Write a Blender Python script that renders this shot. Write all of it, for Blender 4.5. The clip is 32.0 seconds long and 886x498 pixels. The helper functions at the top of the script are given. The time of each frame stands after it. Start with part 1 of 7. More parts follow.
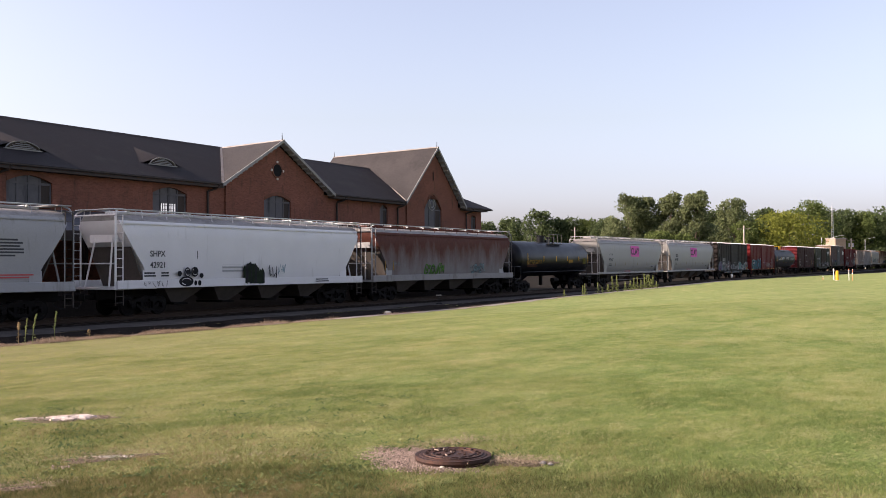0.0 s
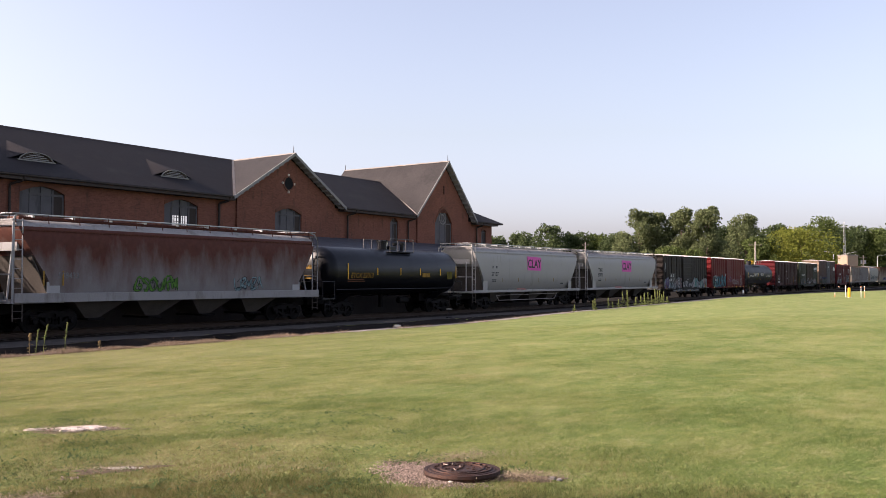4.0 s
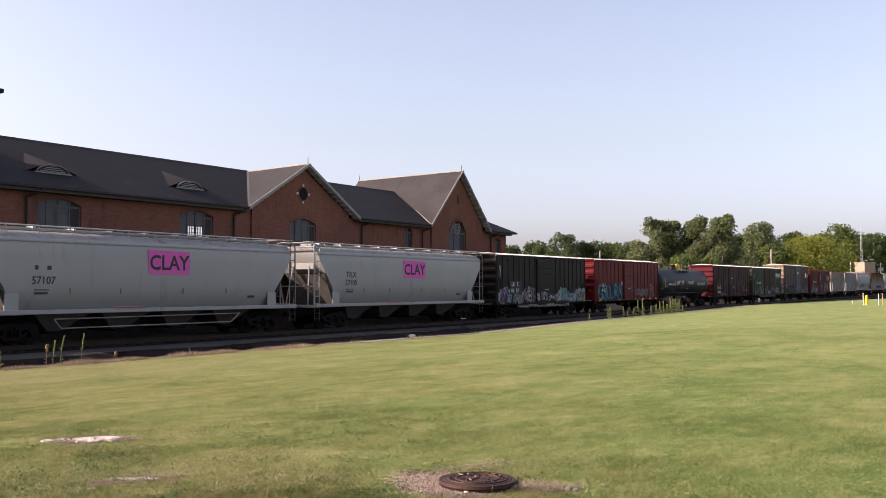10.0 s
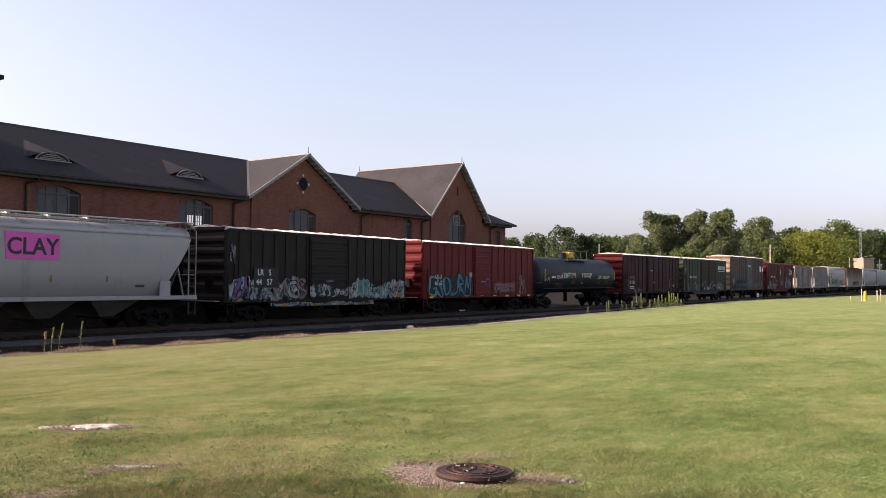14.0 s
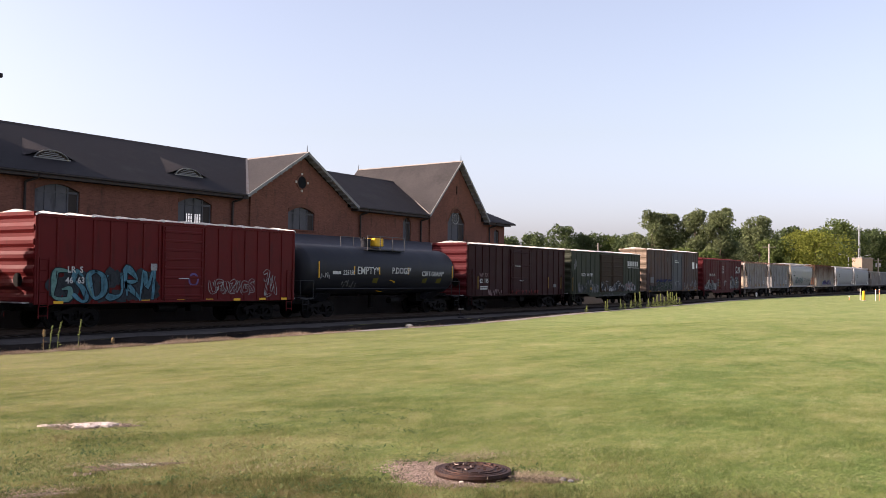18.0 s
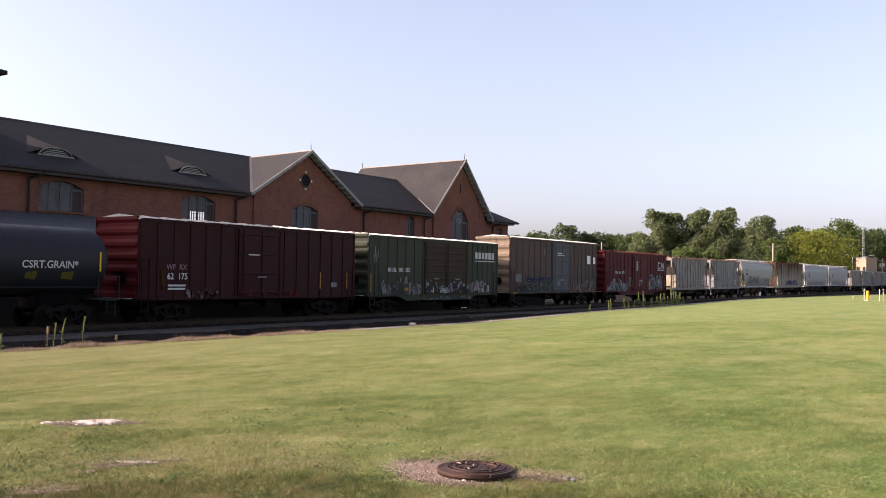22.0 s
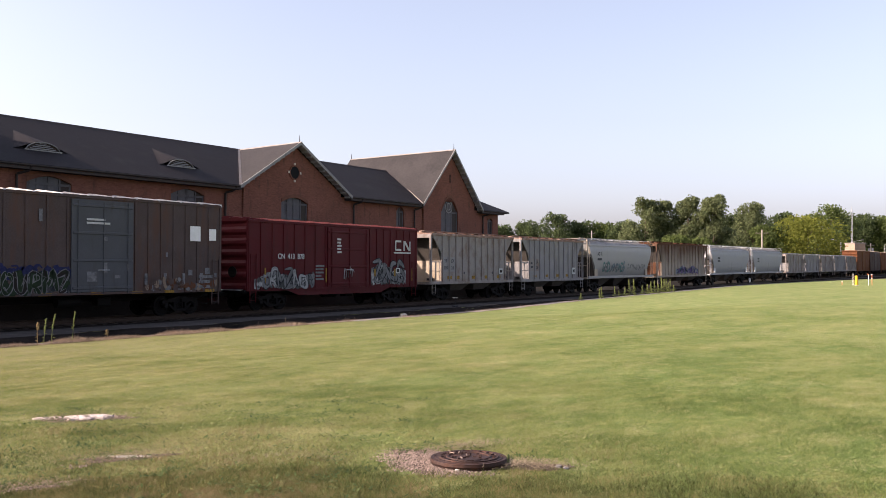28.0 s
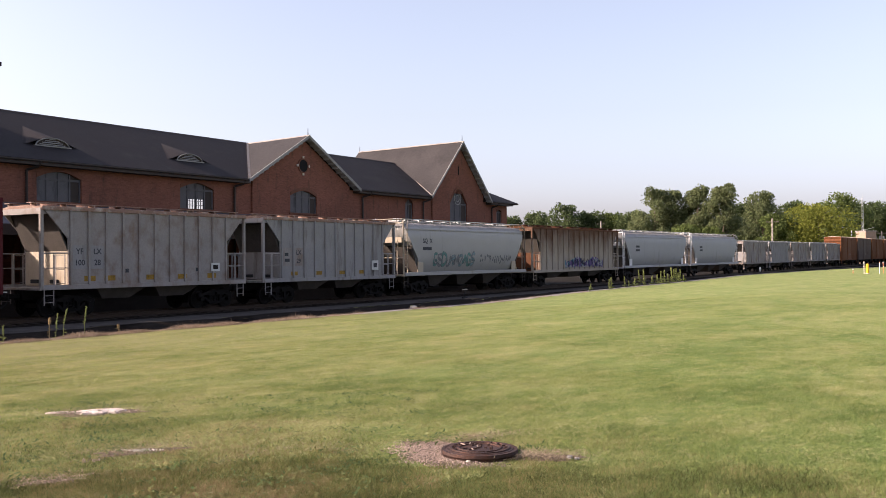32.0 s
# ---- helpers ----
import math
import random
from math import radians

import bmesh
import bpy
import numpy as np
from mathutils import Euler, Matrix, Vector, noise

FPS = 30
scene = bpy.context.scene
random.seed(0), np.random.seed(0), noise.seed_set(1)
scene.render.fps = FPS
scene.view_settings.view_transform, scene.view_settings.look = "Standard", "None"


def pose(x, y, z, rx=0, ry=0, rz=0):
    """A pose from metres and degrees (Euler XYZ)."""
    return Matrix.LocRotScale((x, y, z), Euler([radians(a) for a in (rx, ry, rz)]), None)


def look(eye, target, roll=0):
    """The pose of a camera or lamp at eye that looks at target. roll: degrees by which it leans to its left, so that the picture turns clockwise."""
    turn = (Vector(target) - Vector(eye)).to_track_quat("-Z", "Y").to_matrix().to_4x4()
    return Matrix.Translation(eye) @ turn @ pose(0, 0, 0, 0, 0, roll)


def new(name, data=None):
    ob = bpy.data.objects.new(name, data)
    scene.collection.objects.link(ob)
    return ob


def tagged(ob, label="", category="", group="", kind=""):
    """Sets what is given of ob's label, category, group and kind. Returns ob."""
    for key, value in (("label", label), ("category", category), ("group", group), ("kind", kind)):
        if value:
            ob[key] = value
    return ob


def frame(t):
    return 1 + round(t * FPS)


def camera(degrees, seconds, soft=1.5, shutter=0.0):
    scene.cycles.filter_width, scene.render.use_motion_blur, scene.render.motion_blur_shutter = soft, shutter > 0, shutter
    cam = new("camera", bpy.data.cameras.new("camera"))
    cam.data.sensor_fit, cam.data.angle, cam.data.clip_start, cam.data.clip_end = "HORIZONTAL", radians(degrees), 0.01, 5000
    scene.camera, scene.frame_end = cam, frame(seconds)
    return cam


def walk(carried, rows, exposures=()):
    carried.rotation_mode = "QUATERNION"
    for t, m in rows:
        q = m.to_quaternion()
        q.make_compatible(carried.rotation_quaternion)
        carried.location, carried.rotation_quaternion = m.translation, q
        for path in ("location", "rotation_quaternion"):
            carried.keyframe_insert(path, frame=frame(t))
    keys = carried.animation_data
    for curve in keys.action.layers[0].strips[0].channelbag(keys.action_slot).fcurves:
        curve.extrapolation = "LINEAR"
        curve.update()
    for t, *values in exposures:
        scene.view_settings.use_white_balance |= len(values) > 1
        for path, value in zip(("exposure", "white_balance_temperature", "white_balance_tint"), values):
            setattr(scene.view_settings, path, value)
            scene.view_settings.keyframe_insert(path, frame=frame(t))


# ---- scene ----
# ---- camera ----
cam = camera(49.49, 32.0, soft=0.85)
EYE = Vector((0.0, 0.0, 2.2))


def aim(azimuth, rise, roll):
    a, e = radians(azimuth), radians(rise)
    way = Vector((math.cos(a) * math.cos(e), math.sin(a) * math.cos(e), math.sin(e)))
    return look(EYE, EYE + way * 50.0, roll)


walk(cam, [(t, aim(a, e, r)) for t, a, e, r in (
    (0, 31.215, 0.987, -0.248), (0.5, 31.492, 1.139, -0.224), (1, 31.733, 1.462, 0.045), (1.5, 31.975, 1.805, 0.327),
    (2, 32.088, 1.985, 0.404), (2.5, 32.022, 1.986, 0.382), (3, 31.920, 1.906, 0.244), (3.5, 31.810, 1.832, 0.128),
    (5.5, 32.044, 1.719, 0.465), (6, 32.158, 1.626, 0.453), (6.5, 32.219, 1.698, 0.553), (7, 32.375, 1.939, 0.656),
    (7.5, 32.627, 2.179, 0.861), (8, 32.858, 2.284, 0.941), (8.5, 32.917, 2.372, 0.370), (9, 32.879, 2.404, 0.214),
    (9.5, 32.794, 2.414, -0.007), (10, 32.684, 2.383, -0.087), (10.5, 32.586, 2.403, 0.049), (11, 32.384, 2.679, 0.066),
    (11.5, 32.273, 2.840, 0.012), (12, 32.263, 2.681, 0.054), (12.5, 32.385, 2.284, 0.105), (13, 32.429, 2.040, 0.205),
    (13.5, 32.655, 1.901, 0.483), (14, 32.640, 1.877, 0.535), (14.5, 32.613, 1.911, 0.513), (16.5, 32.220, 2.059, 0.999),
    (17, 32.382, 1.916, 0.724), (17.5, 32.474, 1.847, 0.861), (18, 32.572, 1.804, 0.615), (18.5, 32.710, 1.795, 0.617),
    (19, 32.695, 1.763, 0.702), (19.5, 32.698, 1.795, 0.623), (20, 32.706, 1.812, 0.483), (20.5, 32.681, 1.831, 0.532),
    (21, 32.747, 1.836, 0.646), (21.5, 32.847, 1.825, 0.964), (22, 32.777, 1.716, 0.813), (22.5, 32.600, 1.508, 0.456),
    (23, 32.474, 1.188, 0.316), (23.5, 32.386, 1.065, 0.171), (24, 32.335, 1.002, 0.106), (24.5, 32.153, 1.034, 0.251),
    (25, 32.073, 1.054, 0.401), (25.5, 32.133, 1.060, 0.431), (27.5, 32.102, 1.179, 0.013), (28, 32.197, 1.147, 0.070),
    (28.5, 32.340, 1.141, -0.149), (29, 32.506, 1.251, -0.364), (29.5, 32.585, 1.419, -0.422), (30, 32.654, 1.509, -0.384),
    (30.5, 32.715, 1.443, -0.674), (31, 32.769, 1.208, -0.541), (31.5, 32.807, 0.847, -0.491), (32, 32.747, 0.662, -0.445))], exposures=[(0.0, 1.16, 6600, 23), (7.0, 1.16, 6600, 23), (11.5, 1.11, 6600, 23), (14.0, 1.16, 6600, 23), (19.0, 1.19, 6600, 23), (24.5, 1.24, 6600, 23), (32.0, 1.23, 6600, 23)])

# ---- world, sun, exposure ----
SUN_TO = Vector((-1.35, 1.7, 1.08)).normalized()
world = bpy.data.worlds.new("sky")
scene.world = world
world.use_nodes = True
wn, wl = world.node_tree.nodes, world.node_tree.links
sky = wn.new("ShaderNodeTexSky")
sky.sky_type = "NISHITA"
sky.sun_disc = False
sky.sun_elevation = math.asin(SUN_TO.z)
sky.sun_rotation = math.atan2(SUN_TO.x, SUN_TO.y)
sky.air_density, sky.dust_density, sky.ozone_density = 1.0, 3.0, 1.0
haze = wn.new("ShaderNodeHueSaturation")
haze.inputs["Saturation"].default_value = 0.74
wl.new(sky.outputs[0], haze.inputs["Color"])
# a faint lavender haze towards the horizon
way = wn.new("ShaderNodeTexCoord")
split = wn.new("ShaderNodeSeparateXYZ")
wl.new(way.outputs["Generated"], split.inputs[0])
low = wn.new("ShaderNodeMapRange")
low.inputs[1].default_value, low.inputs[2].default_value = 0.0, 0.15
low.inputs[3].default_value, low.inputs[4].default_value = 1.0, 0.0
wl.new(split.outputs["Z"], low.inputs[0])
tone = wn.new("ShaderNodeMix")
tone.data_type, tone.blend_type = "RGBA", "MULTIPLY"
tone.inputs["B"].default_value = (1.13, 1.155, 1.43, 1)
wl.new(low.outputs[0], tone.inputs["Factor"])
wl.new(haze.outputs[0], tone.inputs["A"])
wl.new(tone.outputs["Result"], wn["Background"].inputs[0])
wn["Background"].inputs[1].default_value = 0.12
sun = new("sun", bpy.data.lights.new("sun", "SUN"))
sun.data.energy, sun.data.angle, sun.data.color = 4.6, radians(0.6), (1.0, 0.88, 0.72)
sun.matrix_world = look(SUN_TO * 50.0, (0, 0, 0))


# ---- material kit ----
def mat(name, col, rough=0.7, var=0.15, scale=3.0, fine=40.0, bump=0.15, metal=0.0, stain=None, stain_amt=0.5,
        stain_scale=(1.5, 1.5, 0.35), per_object=0.0, per_island=0.0, spec=0.14, bump_dist=0.01):
    m = bpy.data.materials.new(name)
    m.use_nodes = True
    n, l = m.node_tree.nodes, m.node_tree.links
    bsdf = n["Principled BSDF"]
    tc = n.new("ShaderNodeTexCoord")
    big = n.new("ShaderNodeTexNoise")
    big.inputs["Scale"].default_value, big.inputs["Detail"].default_value = scale, 5.0
    sm = n.new("ShaderNodeTexNoise")
    sm.inputs["Scale"].default_value, sm.inputs["Detail"].default_value = fine, 4.0
    for t in (big, sm):
        l.new(tc.outputs["Object"], t.inputs["Vector"])
    add = n.new("ShaderNodeMath")
    add.operation = "ADD"
    l.new(big.outputs["Fac"], add.inputs[0])
    l.new(sm.outputs["Fac"], add.inputs[1])
    ramp = n.new("ShaderNodeMapRange")
    ramp.inputs[1].default_value, ramp.inputs[2].default_value = 0.6, 1.4
    ramp.inputs[3].default_value, ramp.inputs[4].default_value = 1.0 - var, 1.0 + var
    l.new(add.outputs[0], ramp.inputs[0])
    hsv = n.new("ShaderNodeHueSaturation")
    hsv.inputs["Color"].default_value = (*col, 1)
    last = ramp.outputs[0]
    if per_object or per_island:
        if per_object:
            src = n.new("ShaderNodeObjectInfo").outputs["Random"]
        else:
            src = n.new("ShaderNodeNewGeometry").outputs["Random Per Island"]
        mr = n.new("ShaderNodeMapRange")
        amt = per_object or per_island
        mr.inputs[3].default_value, mr.inputs[4].default_value = 1.0 - amt, 1.0 + amt
        l.new(src, mr.inputs[0])
        mul = n.new("ShaderNodeMath")
        mul.operation = "MULTIPLY"
        l.new(last, mul.inputs[0])
        l.new(mr.outputs[0], mul.inputs[1])
        last = mul.outputs[0]
    l.new(last, hsv.inputs["Value"])
    out = hsv.outputs[0]
    if stain:
        mp = n.new("ShaderNodeMapping")
        mp.inputs["Scale"].default_value = stain_scale
        l.new(tc.outputs["Object"], mp.inputs["Vector"])
        sn = n.new("ShaderNodeTexNoise")
        sn.inputs["Scale"].default_value, sn.inputs["Detail"].default_value, sn.inputs["Roughness"].default_value = 1.3, 7.0, 0.65
        l.new(mp.outputs[0], sn.inputs["Vector"])
        sr = n.new("ShaderNodeMapRange")
        sr.inputs[1].default_value, sr.inputs[2].default_value = 0.66 - 0.3 * stain_amt, 0.86 - 0.3 * stain_amt
        l.new(sn.outputs["Fac"], sr.inputs[0])
        mix = n.new("ShaderNodeMix")
        mix.data_type = "RGBA"
        l.new(sr.outputs[0], mix.inputs["Factor"])
        l.new(out, mix.inputs["A"])
        mix.inputs["B"].default_value = (*stain, 1)
        out = mix.outputs["Result"]
    l.new(out, bsdf.inputs["Base Color"])
    rr = n.new("ShaderNodeMapRange")
    rr.inputs[3].default_value, rr.inputs[4].default_value = max(0.03, rough - 0.12), min(1.0, rough + 0.12)
    l.new(big.outputs["Fac"], rr.inputs[0])
    l.new(rr.outputs[0], bsdf.inputs["Roughness"])
    bsdf.inputs["Metallic"].default_value = metal
    bsdf.inputs["Specular IOR Level"].default_value = spec
    if bump:
        bp = n.new("ShaderNodeBump")
        bp.inputs["Strength"].default_value, bp.inputs["Distance"].default_value = bump, bump_dist
        l.new(sm.outputs["Fac"], bp.inputs["Height"])
        l.new(bp.outputs[0], bsdf.inputs["Normal"])
    return m


# ---- materials ----
def brick_material():
    """Brown-red brickwork at its real course height, each brick a little different."""
    m = mat("brick", (0.168, 0.071, 0.049), 0.9, 0.22, 0.6, 12.0, 0.2, stain=(0.075, 0.0435, 0.0315), stain_amt=0.36)
    n, l = m.node_tree.nodes, m.node_tree.links
    b = n["Principled BSDF"]
    old = b.inputs["Base Color"].links[0].from_socket
    tc = n.new("ShaderNodeTexCoord")
    mp = n.new("ShaderNodeMapping")
    mp.inputs["Rotation"].default_value = (radians(-90), 0, 0)
    l.new(tc.outputs["Object"], mp.inputs[0])
    br = n.new("ShaderNodeTexBrick")
    br.inputs["Scale"].default_value = 1.0
    br.inputs["Brick Width"].default_value, br.inputs["Row Height"].default_value, br.inputs["Mortar Size"].default_value = 0.22, 0.076, 0.01
    br.inputs["Color1"].default_value, br.inputs["Color2"].default_value, br.inputs["Mortar"].default_value = (0.78, 0.76, 0.75, 1), (1.24, 1.2, 1.16, 1), (1.0, 1.02, 1.05, 1)
    br.inputs["Bias"].default_value = -0.1
    l.new(mp.outputs[0], br.inputs["Vector"])
    mx = n.new("ShaderNodeMix")
    mx.data_type, mx.blend_type = "RGBA", "MULTIPLY"
    mx.inputs["Factor"].default_value = 0.75
    l.new(old, mx.inputs["A"])
    l.new(br.outputs["Color"], mx.inputs["B"])
    l.new(mx.outputs["Result"], b.inputs["Base Color"])
    return m


BRICK = brick_material()
# Lighter copy of the slate: sun on the gable roofs is painted in.
SLATE_SUNLIT = mat("sunlit_slate", (0.0345, 0.0305, 0.0305), 0.75, 0.4, 0.5, 7.0, 0.6, stain=(0.022, 0.0195, 0.0195), stain_amt=0.45, stain_scale=(0.6, 0.6, 0.6))
SLATE = mat("slate", (0.0188, 0.0160, 0.0176), 0.75, 0.4, 0.7, 9.0, 0.6, stain=(0.0291, 0.027, 0.0247), stain_amt=0.4, stain_scale=(0.5, 0.5, 0.5))
FLASHING = mat("flashing", (0.252, 0.228, 0.204), 0.6, 0.2, 2.0, 30.0, 0.1, stain=(0.18, 0.096, 0.06), stain_amt=0.4)
TRIM = mat("trim", (0.222, 0.218, 0.208), 0.6, 0.12, 2.0, 30.0, 0.1, stain=(0.098, 0.0887, 0.08), stain_amt=0.3)
BOARDS = mat("boards", (0.1, 0.096, 0.1), 0.75, 0.2, 2.0, 25.0, 0.2, stain=(0.04, 0.036, 0.036), stain_amt=0.35)
DARK_WOOD = mat("dark_wood", (0.045, 0.035, 0.03), 0.7, 0.2, 3.0, 30.0, 0.2)
CANOPY = mat("canopy_metal", (0.0612, 0.0648, 0.0758), 0.55, 0.15, 1.0, 12.0, 0.1, stain=(0.0396, 0.0396, 0.0468), stain_amt=0.4)
STONE = mat("limestone", (0.5, 0.46, 0.4), 0.8, 0.15, 3.0, 30.0, 0.2)
PIPE = mat("downpipe", (0.036, 0.027, 0.024), 0.5, 0.2, 3.0, 20.0, 0.1, metal=0.3)
# Ballast near-black: shade of train and bank is put into its colour.
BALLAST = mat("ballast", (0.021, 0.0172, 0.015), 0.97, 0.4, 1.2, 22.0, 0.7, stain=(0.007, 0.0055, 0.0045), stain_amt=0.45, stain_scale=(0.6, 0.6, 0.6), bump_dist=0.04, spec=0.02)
GRAVEL = mat("gravel", (0.24, 0.218, 0.2), 0.95, 0.35, 3.0, 45.0, 0.8, stain=(0.16, 0.12, 0.095), stain_amt=0.4, stain_scale=(2, 2, 2), bump_dist=0.02)
CONCRETE = mat("concrete", (0.58, 0.49, 0.45), 0.9, 0.2, 4.0, 40.0, 0.4, stain=(0.22, 0.15, 0.12), stain_amt=0.35, stain_scale=(3, 3, 3))
IRON = mat("cast_iron", (0.05, 0.03, 0.025), 0.65, 0.3, 6.0, 60.0, 0.4, metal=0.4, stain=(0.08, 0.0375, 0.025), stain_amt=0.5, stain_scale=(5, 5, 5))
TIE = mat("tie_wood", (0.0294, 0.0231, 0.0189), 0.9, 0.25, 3.0, 25.0, 0.4, per_object=0.25)
RAIL = mat("rail_steel", (0.0378, 0.0252, 0.0189), 0.6, 0.2, 4.0, 30.0, 0.2, metal=0.5)
# Truck steel is near-black to include the shade beneath the cars.
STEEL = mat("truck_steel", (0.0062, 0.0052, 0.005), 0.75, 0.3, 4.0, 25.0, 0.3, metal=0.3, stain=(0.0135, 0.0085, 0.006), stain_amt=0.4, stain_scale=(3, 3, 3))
SOIL = mat("soil", (0.16, 0.12, 0.085), 0.97, 0.5, 9.0, 70.0, 1.0, bump_dist=0.03)
BARK = mat("bark", (0.12, 0.095, 0.07), 0.9, 0.25, 4.0, 25.0, 0.5)
POLE_WOOD = mat("pole_wood", (0.33, 0.29, 0.25), 0.85, 0.2, 4.0, 25.0, 0.3)
GALV = mat("galvanised", (0.45, 0.46, 0.47), 0.45, 0.12, 4.0, 25.0, 0.1, metal=0.6)
YELLOW = mat("yellow_paint", (0.72, 0.4, 0.03), 0.5, 0.12, 4.0, 25.0, 0.1)
WHITE = mat("white_paint", (0.78, 0.77, 0.74), 0.5, 0.08, 4.0, 25.0, 0.1)
ORANGE_W = mat("orange_plastic", (0.75, 0.25, 0.12), 0.5, 0.08, 4.0, 25.0, 0.05)
BLACK = mat("black_paint", (0.02, 0.02, 0.022), 0.45, 0.2, 4.0, 25.0, 0.1)
LETTER = mat("lettering", (0.05, 0.05, 0.055), 0.7, 0.1, 4.0, 25.0, 0.0)
LETTER_W = mat("lettering_white", (0.48, 0.48, 0.464), 0.7, 0.15, 6.0, 25.0, 0.0)
PINK = mat("pink_panel", (0.62, 0.11, 0.38), 0.6, 0.1, 3.0, 25.0, 0.05)
TAN_BRICK = mat("tan_brick", (0.3, 0.225, 0.165), 0.85, 0.15, 2.0, 20.0, 0.2)
YARD = mat("yard_gravel", (0.018, 0.0156, 0.0132), 0.95, 0.3, 1.0, 20.0, 0.5, stain=(0.0084, 0.009, 0.0042), stain_amt=0.45, stain_scale=(0.3, 0.3, 0.3), spec=0.02)
VOID = mat("unlit_glass", (0.006, 0.006, 0.007), 0.5, 0.1, 3.0, 20.0, 0.0, spec=0.05)
CRUSHED = mat("crushed_stone", (0.24, 0.182, 0.15), 0.95, 0.3, 6.0, 45.0, 0.4, per_island=0.7)
SHOULDER = mat("grey_ballast", (0.072, 0.0662, 0.0612), 0.97, 0.35, 1.2, 26.0, 0.7, stain=(0.036, 0.0317, 0.0274), stain_amt=0.35, stain_scale=(0.8, 0.8, 0.8), bump_dist=0.03, spec=0.02)


# ---- mesh kit ----
class Mesh:
    """Collects plain geometry for one mesh object."""

    def __init__(self):
        self.v, self.f = [], []

    def add(self, verts, faces):
        k = len(self.v)
        self.v += [tuple(p) for p in verts]
        self.f += [tuple(k + i for i in q) for q in faces]
        return self

    def box(self, x0, x1, y0, y1, z0, z1, c=0.0):
        if c <= 0:
            return self.add([(x, y, z) for x in (x0, x1) for y in (y0, y1) for z in (z0, z1)],
                            [(0, 1, 3, 2), (4, 6, 7, 5), (0, 4, 5, 1), (2, 3, 7, 6), (0, 2, 6, 4), (1, 5, 7, 3)])
        b = bmesh.new()
        bmesh.ops.create_cube(b, size=1.0)
        for p in b.verts:
            p.co = Vector(((x0 + x1) / 2 + p.co.x * (x1 - x0), (y0 + y1) / 2 + p.co.y * (y1 - y0), (z0 + z1) / 2 + p.co.z * (z1 - z0)))
        bmesh.ops.bevel(b, geom=b.edges[:], offset=c, segments=1, affect="EDGES")
        b.verts.index_update()
        self.add([p.co[:] for p in b.verts], [[p.index for p in q.verts] for q in b.faces])
        b.free()
        return self

    def prism(self, poly, axis, a, b):
        """A polygon in the two other axes, drawn out along one axis from a to b."""
        n = len(poly)
        put = {"x": lambda p, k: (k, p[0], p[1]), "y": lambda p, k: (p[0], k, p[1]), "z": lambda p, k: (p[0], p[1], k)}[axis]
        verts = [put(p, a) for p in poly] + [put(p, b) for p in poly]
        return self.add(verts, [tuple(range(n))[::-1], tuple(range(n, 2 * n))] + [(i, (i + 1) % n, n + (i + 1) % n, n + i) for i in range(n)])

    def rod(self, p, q, r, n=6, r2=None):
        p, q = Vector(p), Vector(q)
        d = (q - p).normalized()
        a = d.orthogonal().normalized()
        b = d.cross(a)
        r2 = r if r2 is None else r2
        ring = [(math.cos(2 * math.pi * i / n), math.sin(2 * math.pi * i / n)) for i in range(n)]
        verts = [p + (a * c + b * s) * r for c, s in ring] + [q + (a * c + b * s) * r2 for c, s in ring]
        return self.add(verts, [tuple(range(n))[::-1], tuple(range(n, 2 * n))] + [(i, (i + 1) % n, n + (i + 1) % n, n + i) for i in range(n)])

    def path(self, pts, r, n=6):
        for p, q in zip(pts[:-1], pts[1:]):
            self.rod(p, q, r, n)
        return self

    def loft(self, rings, caps=True, closed=True):
        n = len(rings[0])
        verts = [p for r in rings for p in r]
        faces = []
        for k in range(len(rings) - 1):
            for i in range(n if closed else n - 1):
                j = (i + 1) % n
                faces.append((k * n + i, k * n + j, (k + 1) * n + j, (k + 1) * n + i))
        if caps:
            faces += [tuple(range(n))[::-1], tuple(range((len(rings) - 1) * n, len(rings) * n))]
        return self.add(verts, faces)

    def data(self, name, material, smooth=False):
        me = bpy.data.meshes.new(name)
        me.from_pydata(self.v, [], self.f)
        bm = bmesh.new()
        bm.from_mesh(me)
        bmesh.ops.recalc_face_normals(bm, faces=bm.faces[:])
        bm.to_mesh(me)
        bm.free()
        if smooth:
            me.shade_smooth()
        me.materials.append(material)
        me.update()
        return me


def part(name, mesh, material, parent=None, label="", smooth=False, at=None):
    me = mesh.data(name, material, smooth) if isinstance(mesh, Mesh) else mesh
    ob = new(name, me)
    if parent is not None:
        ob.parent = parent
    if at is not None:
        ob.matrix_basis = at if isinstance(at, Matrix) else Matrix.Translation(at)
    if label:
        ob["label"] = label
    return ob


def thing(name, label, category, m=None, group="", kind=""):
    ob = new(name)
    ob.empty_display_size = 0.3
    if m is not None:
        ob.matrix_basis = m
    return tagged(ob, label, category, group, kind)


def smooth_by_angle(ob, deg=35):
    ob.data.shade_smooth()
    bm = bmesh.new()
    bm.from_mesh(ob.data)
    for e in bm.edges:
        if len(e.link_faces) == 2 and e.calc_face_angle(0) > radians(deg):
            e.smooth = False
    bm.to_mesh(ob.data)
    bm.free()
    return ob


def words(text, size, material, parent, m, name="lettering", label="", bold=0.006):
    """Flat lettering, 3 mm thick, in the built-in font, centred at the pose m."""
    cu = bpy.data.curves.new("words", "FONT")
    cu.body, cu.size, cu.align_x, cu.align_y, cu.extrude, cu.resolution_u = text, size, "CENTER", "CENTER", 0.002, 3
    cu.offset = bold
    tmp = bpy.data.objects.new("words", cu)
    me = bpy.data.meshes.new_from_object(tmp)
    bpy.data.objects.remove(tmp)
    me.materials.clear()
    me.materials.append(material)
    me.name = name
    return part(name, me, material, parent, label, at=m)


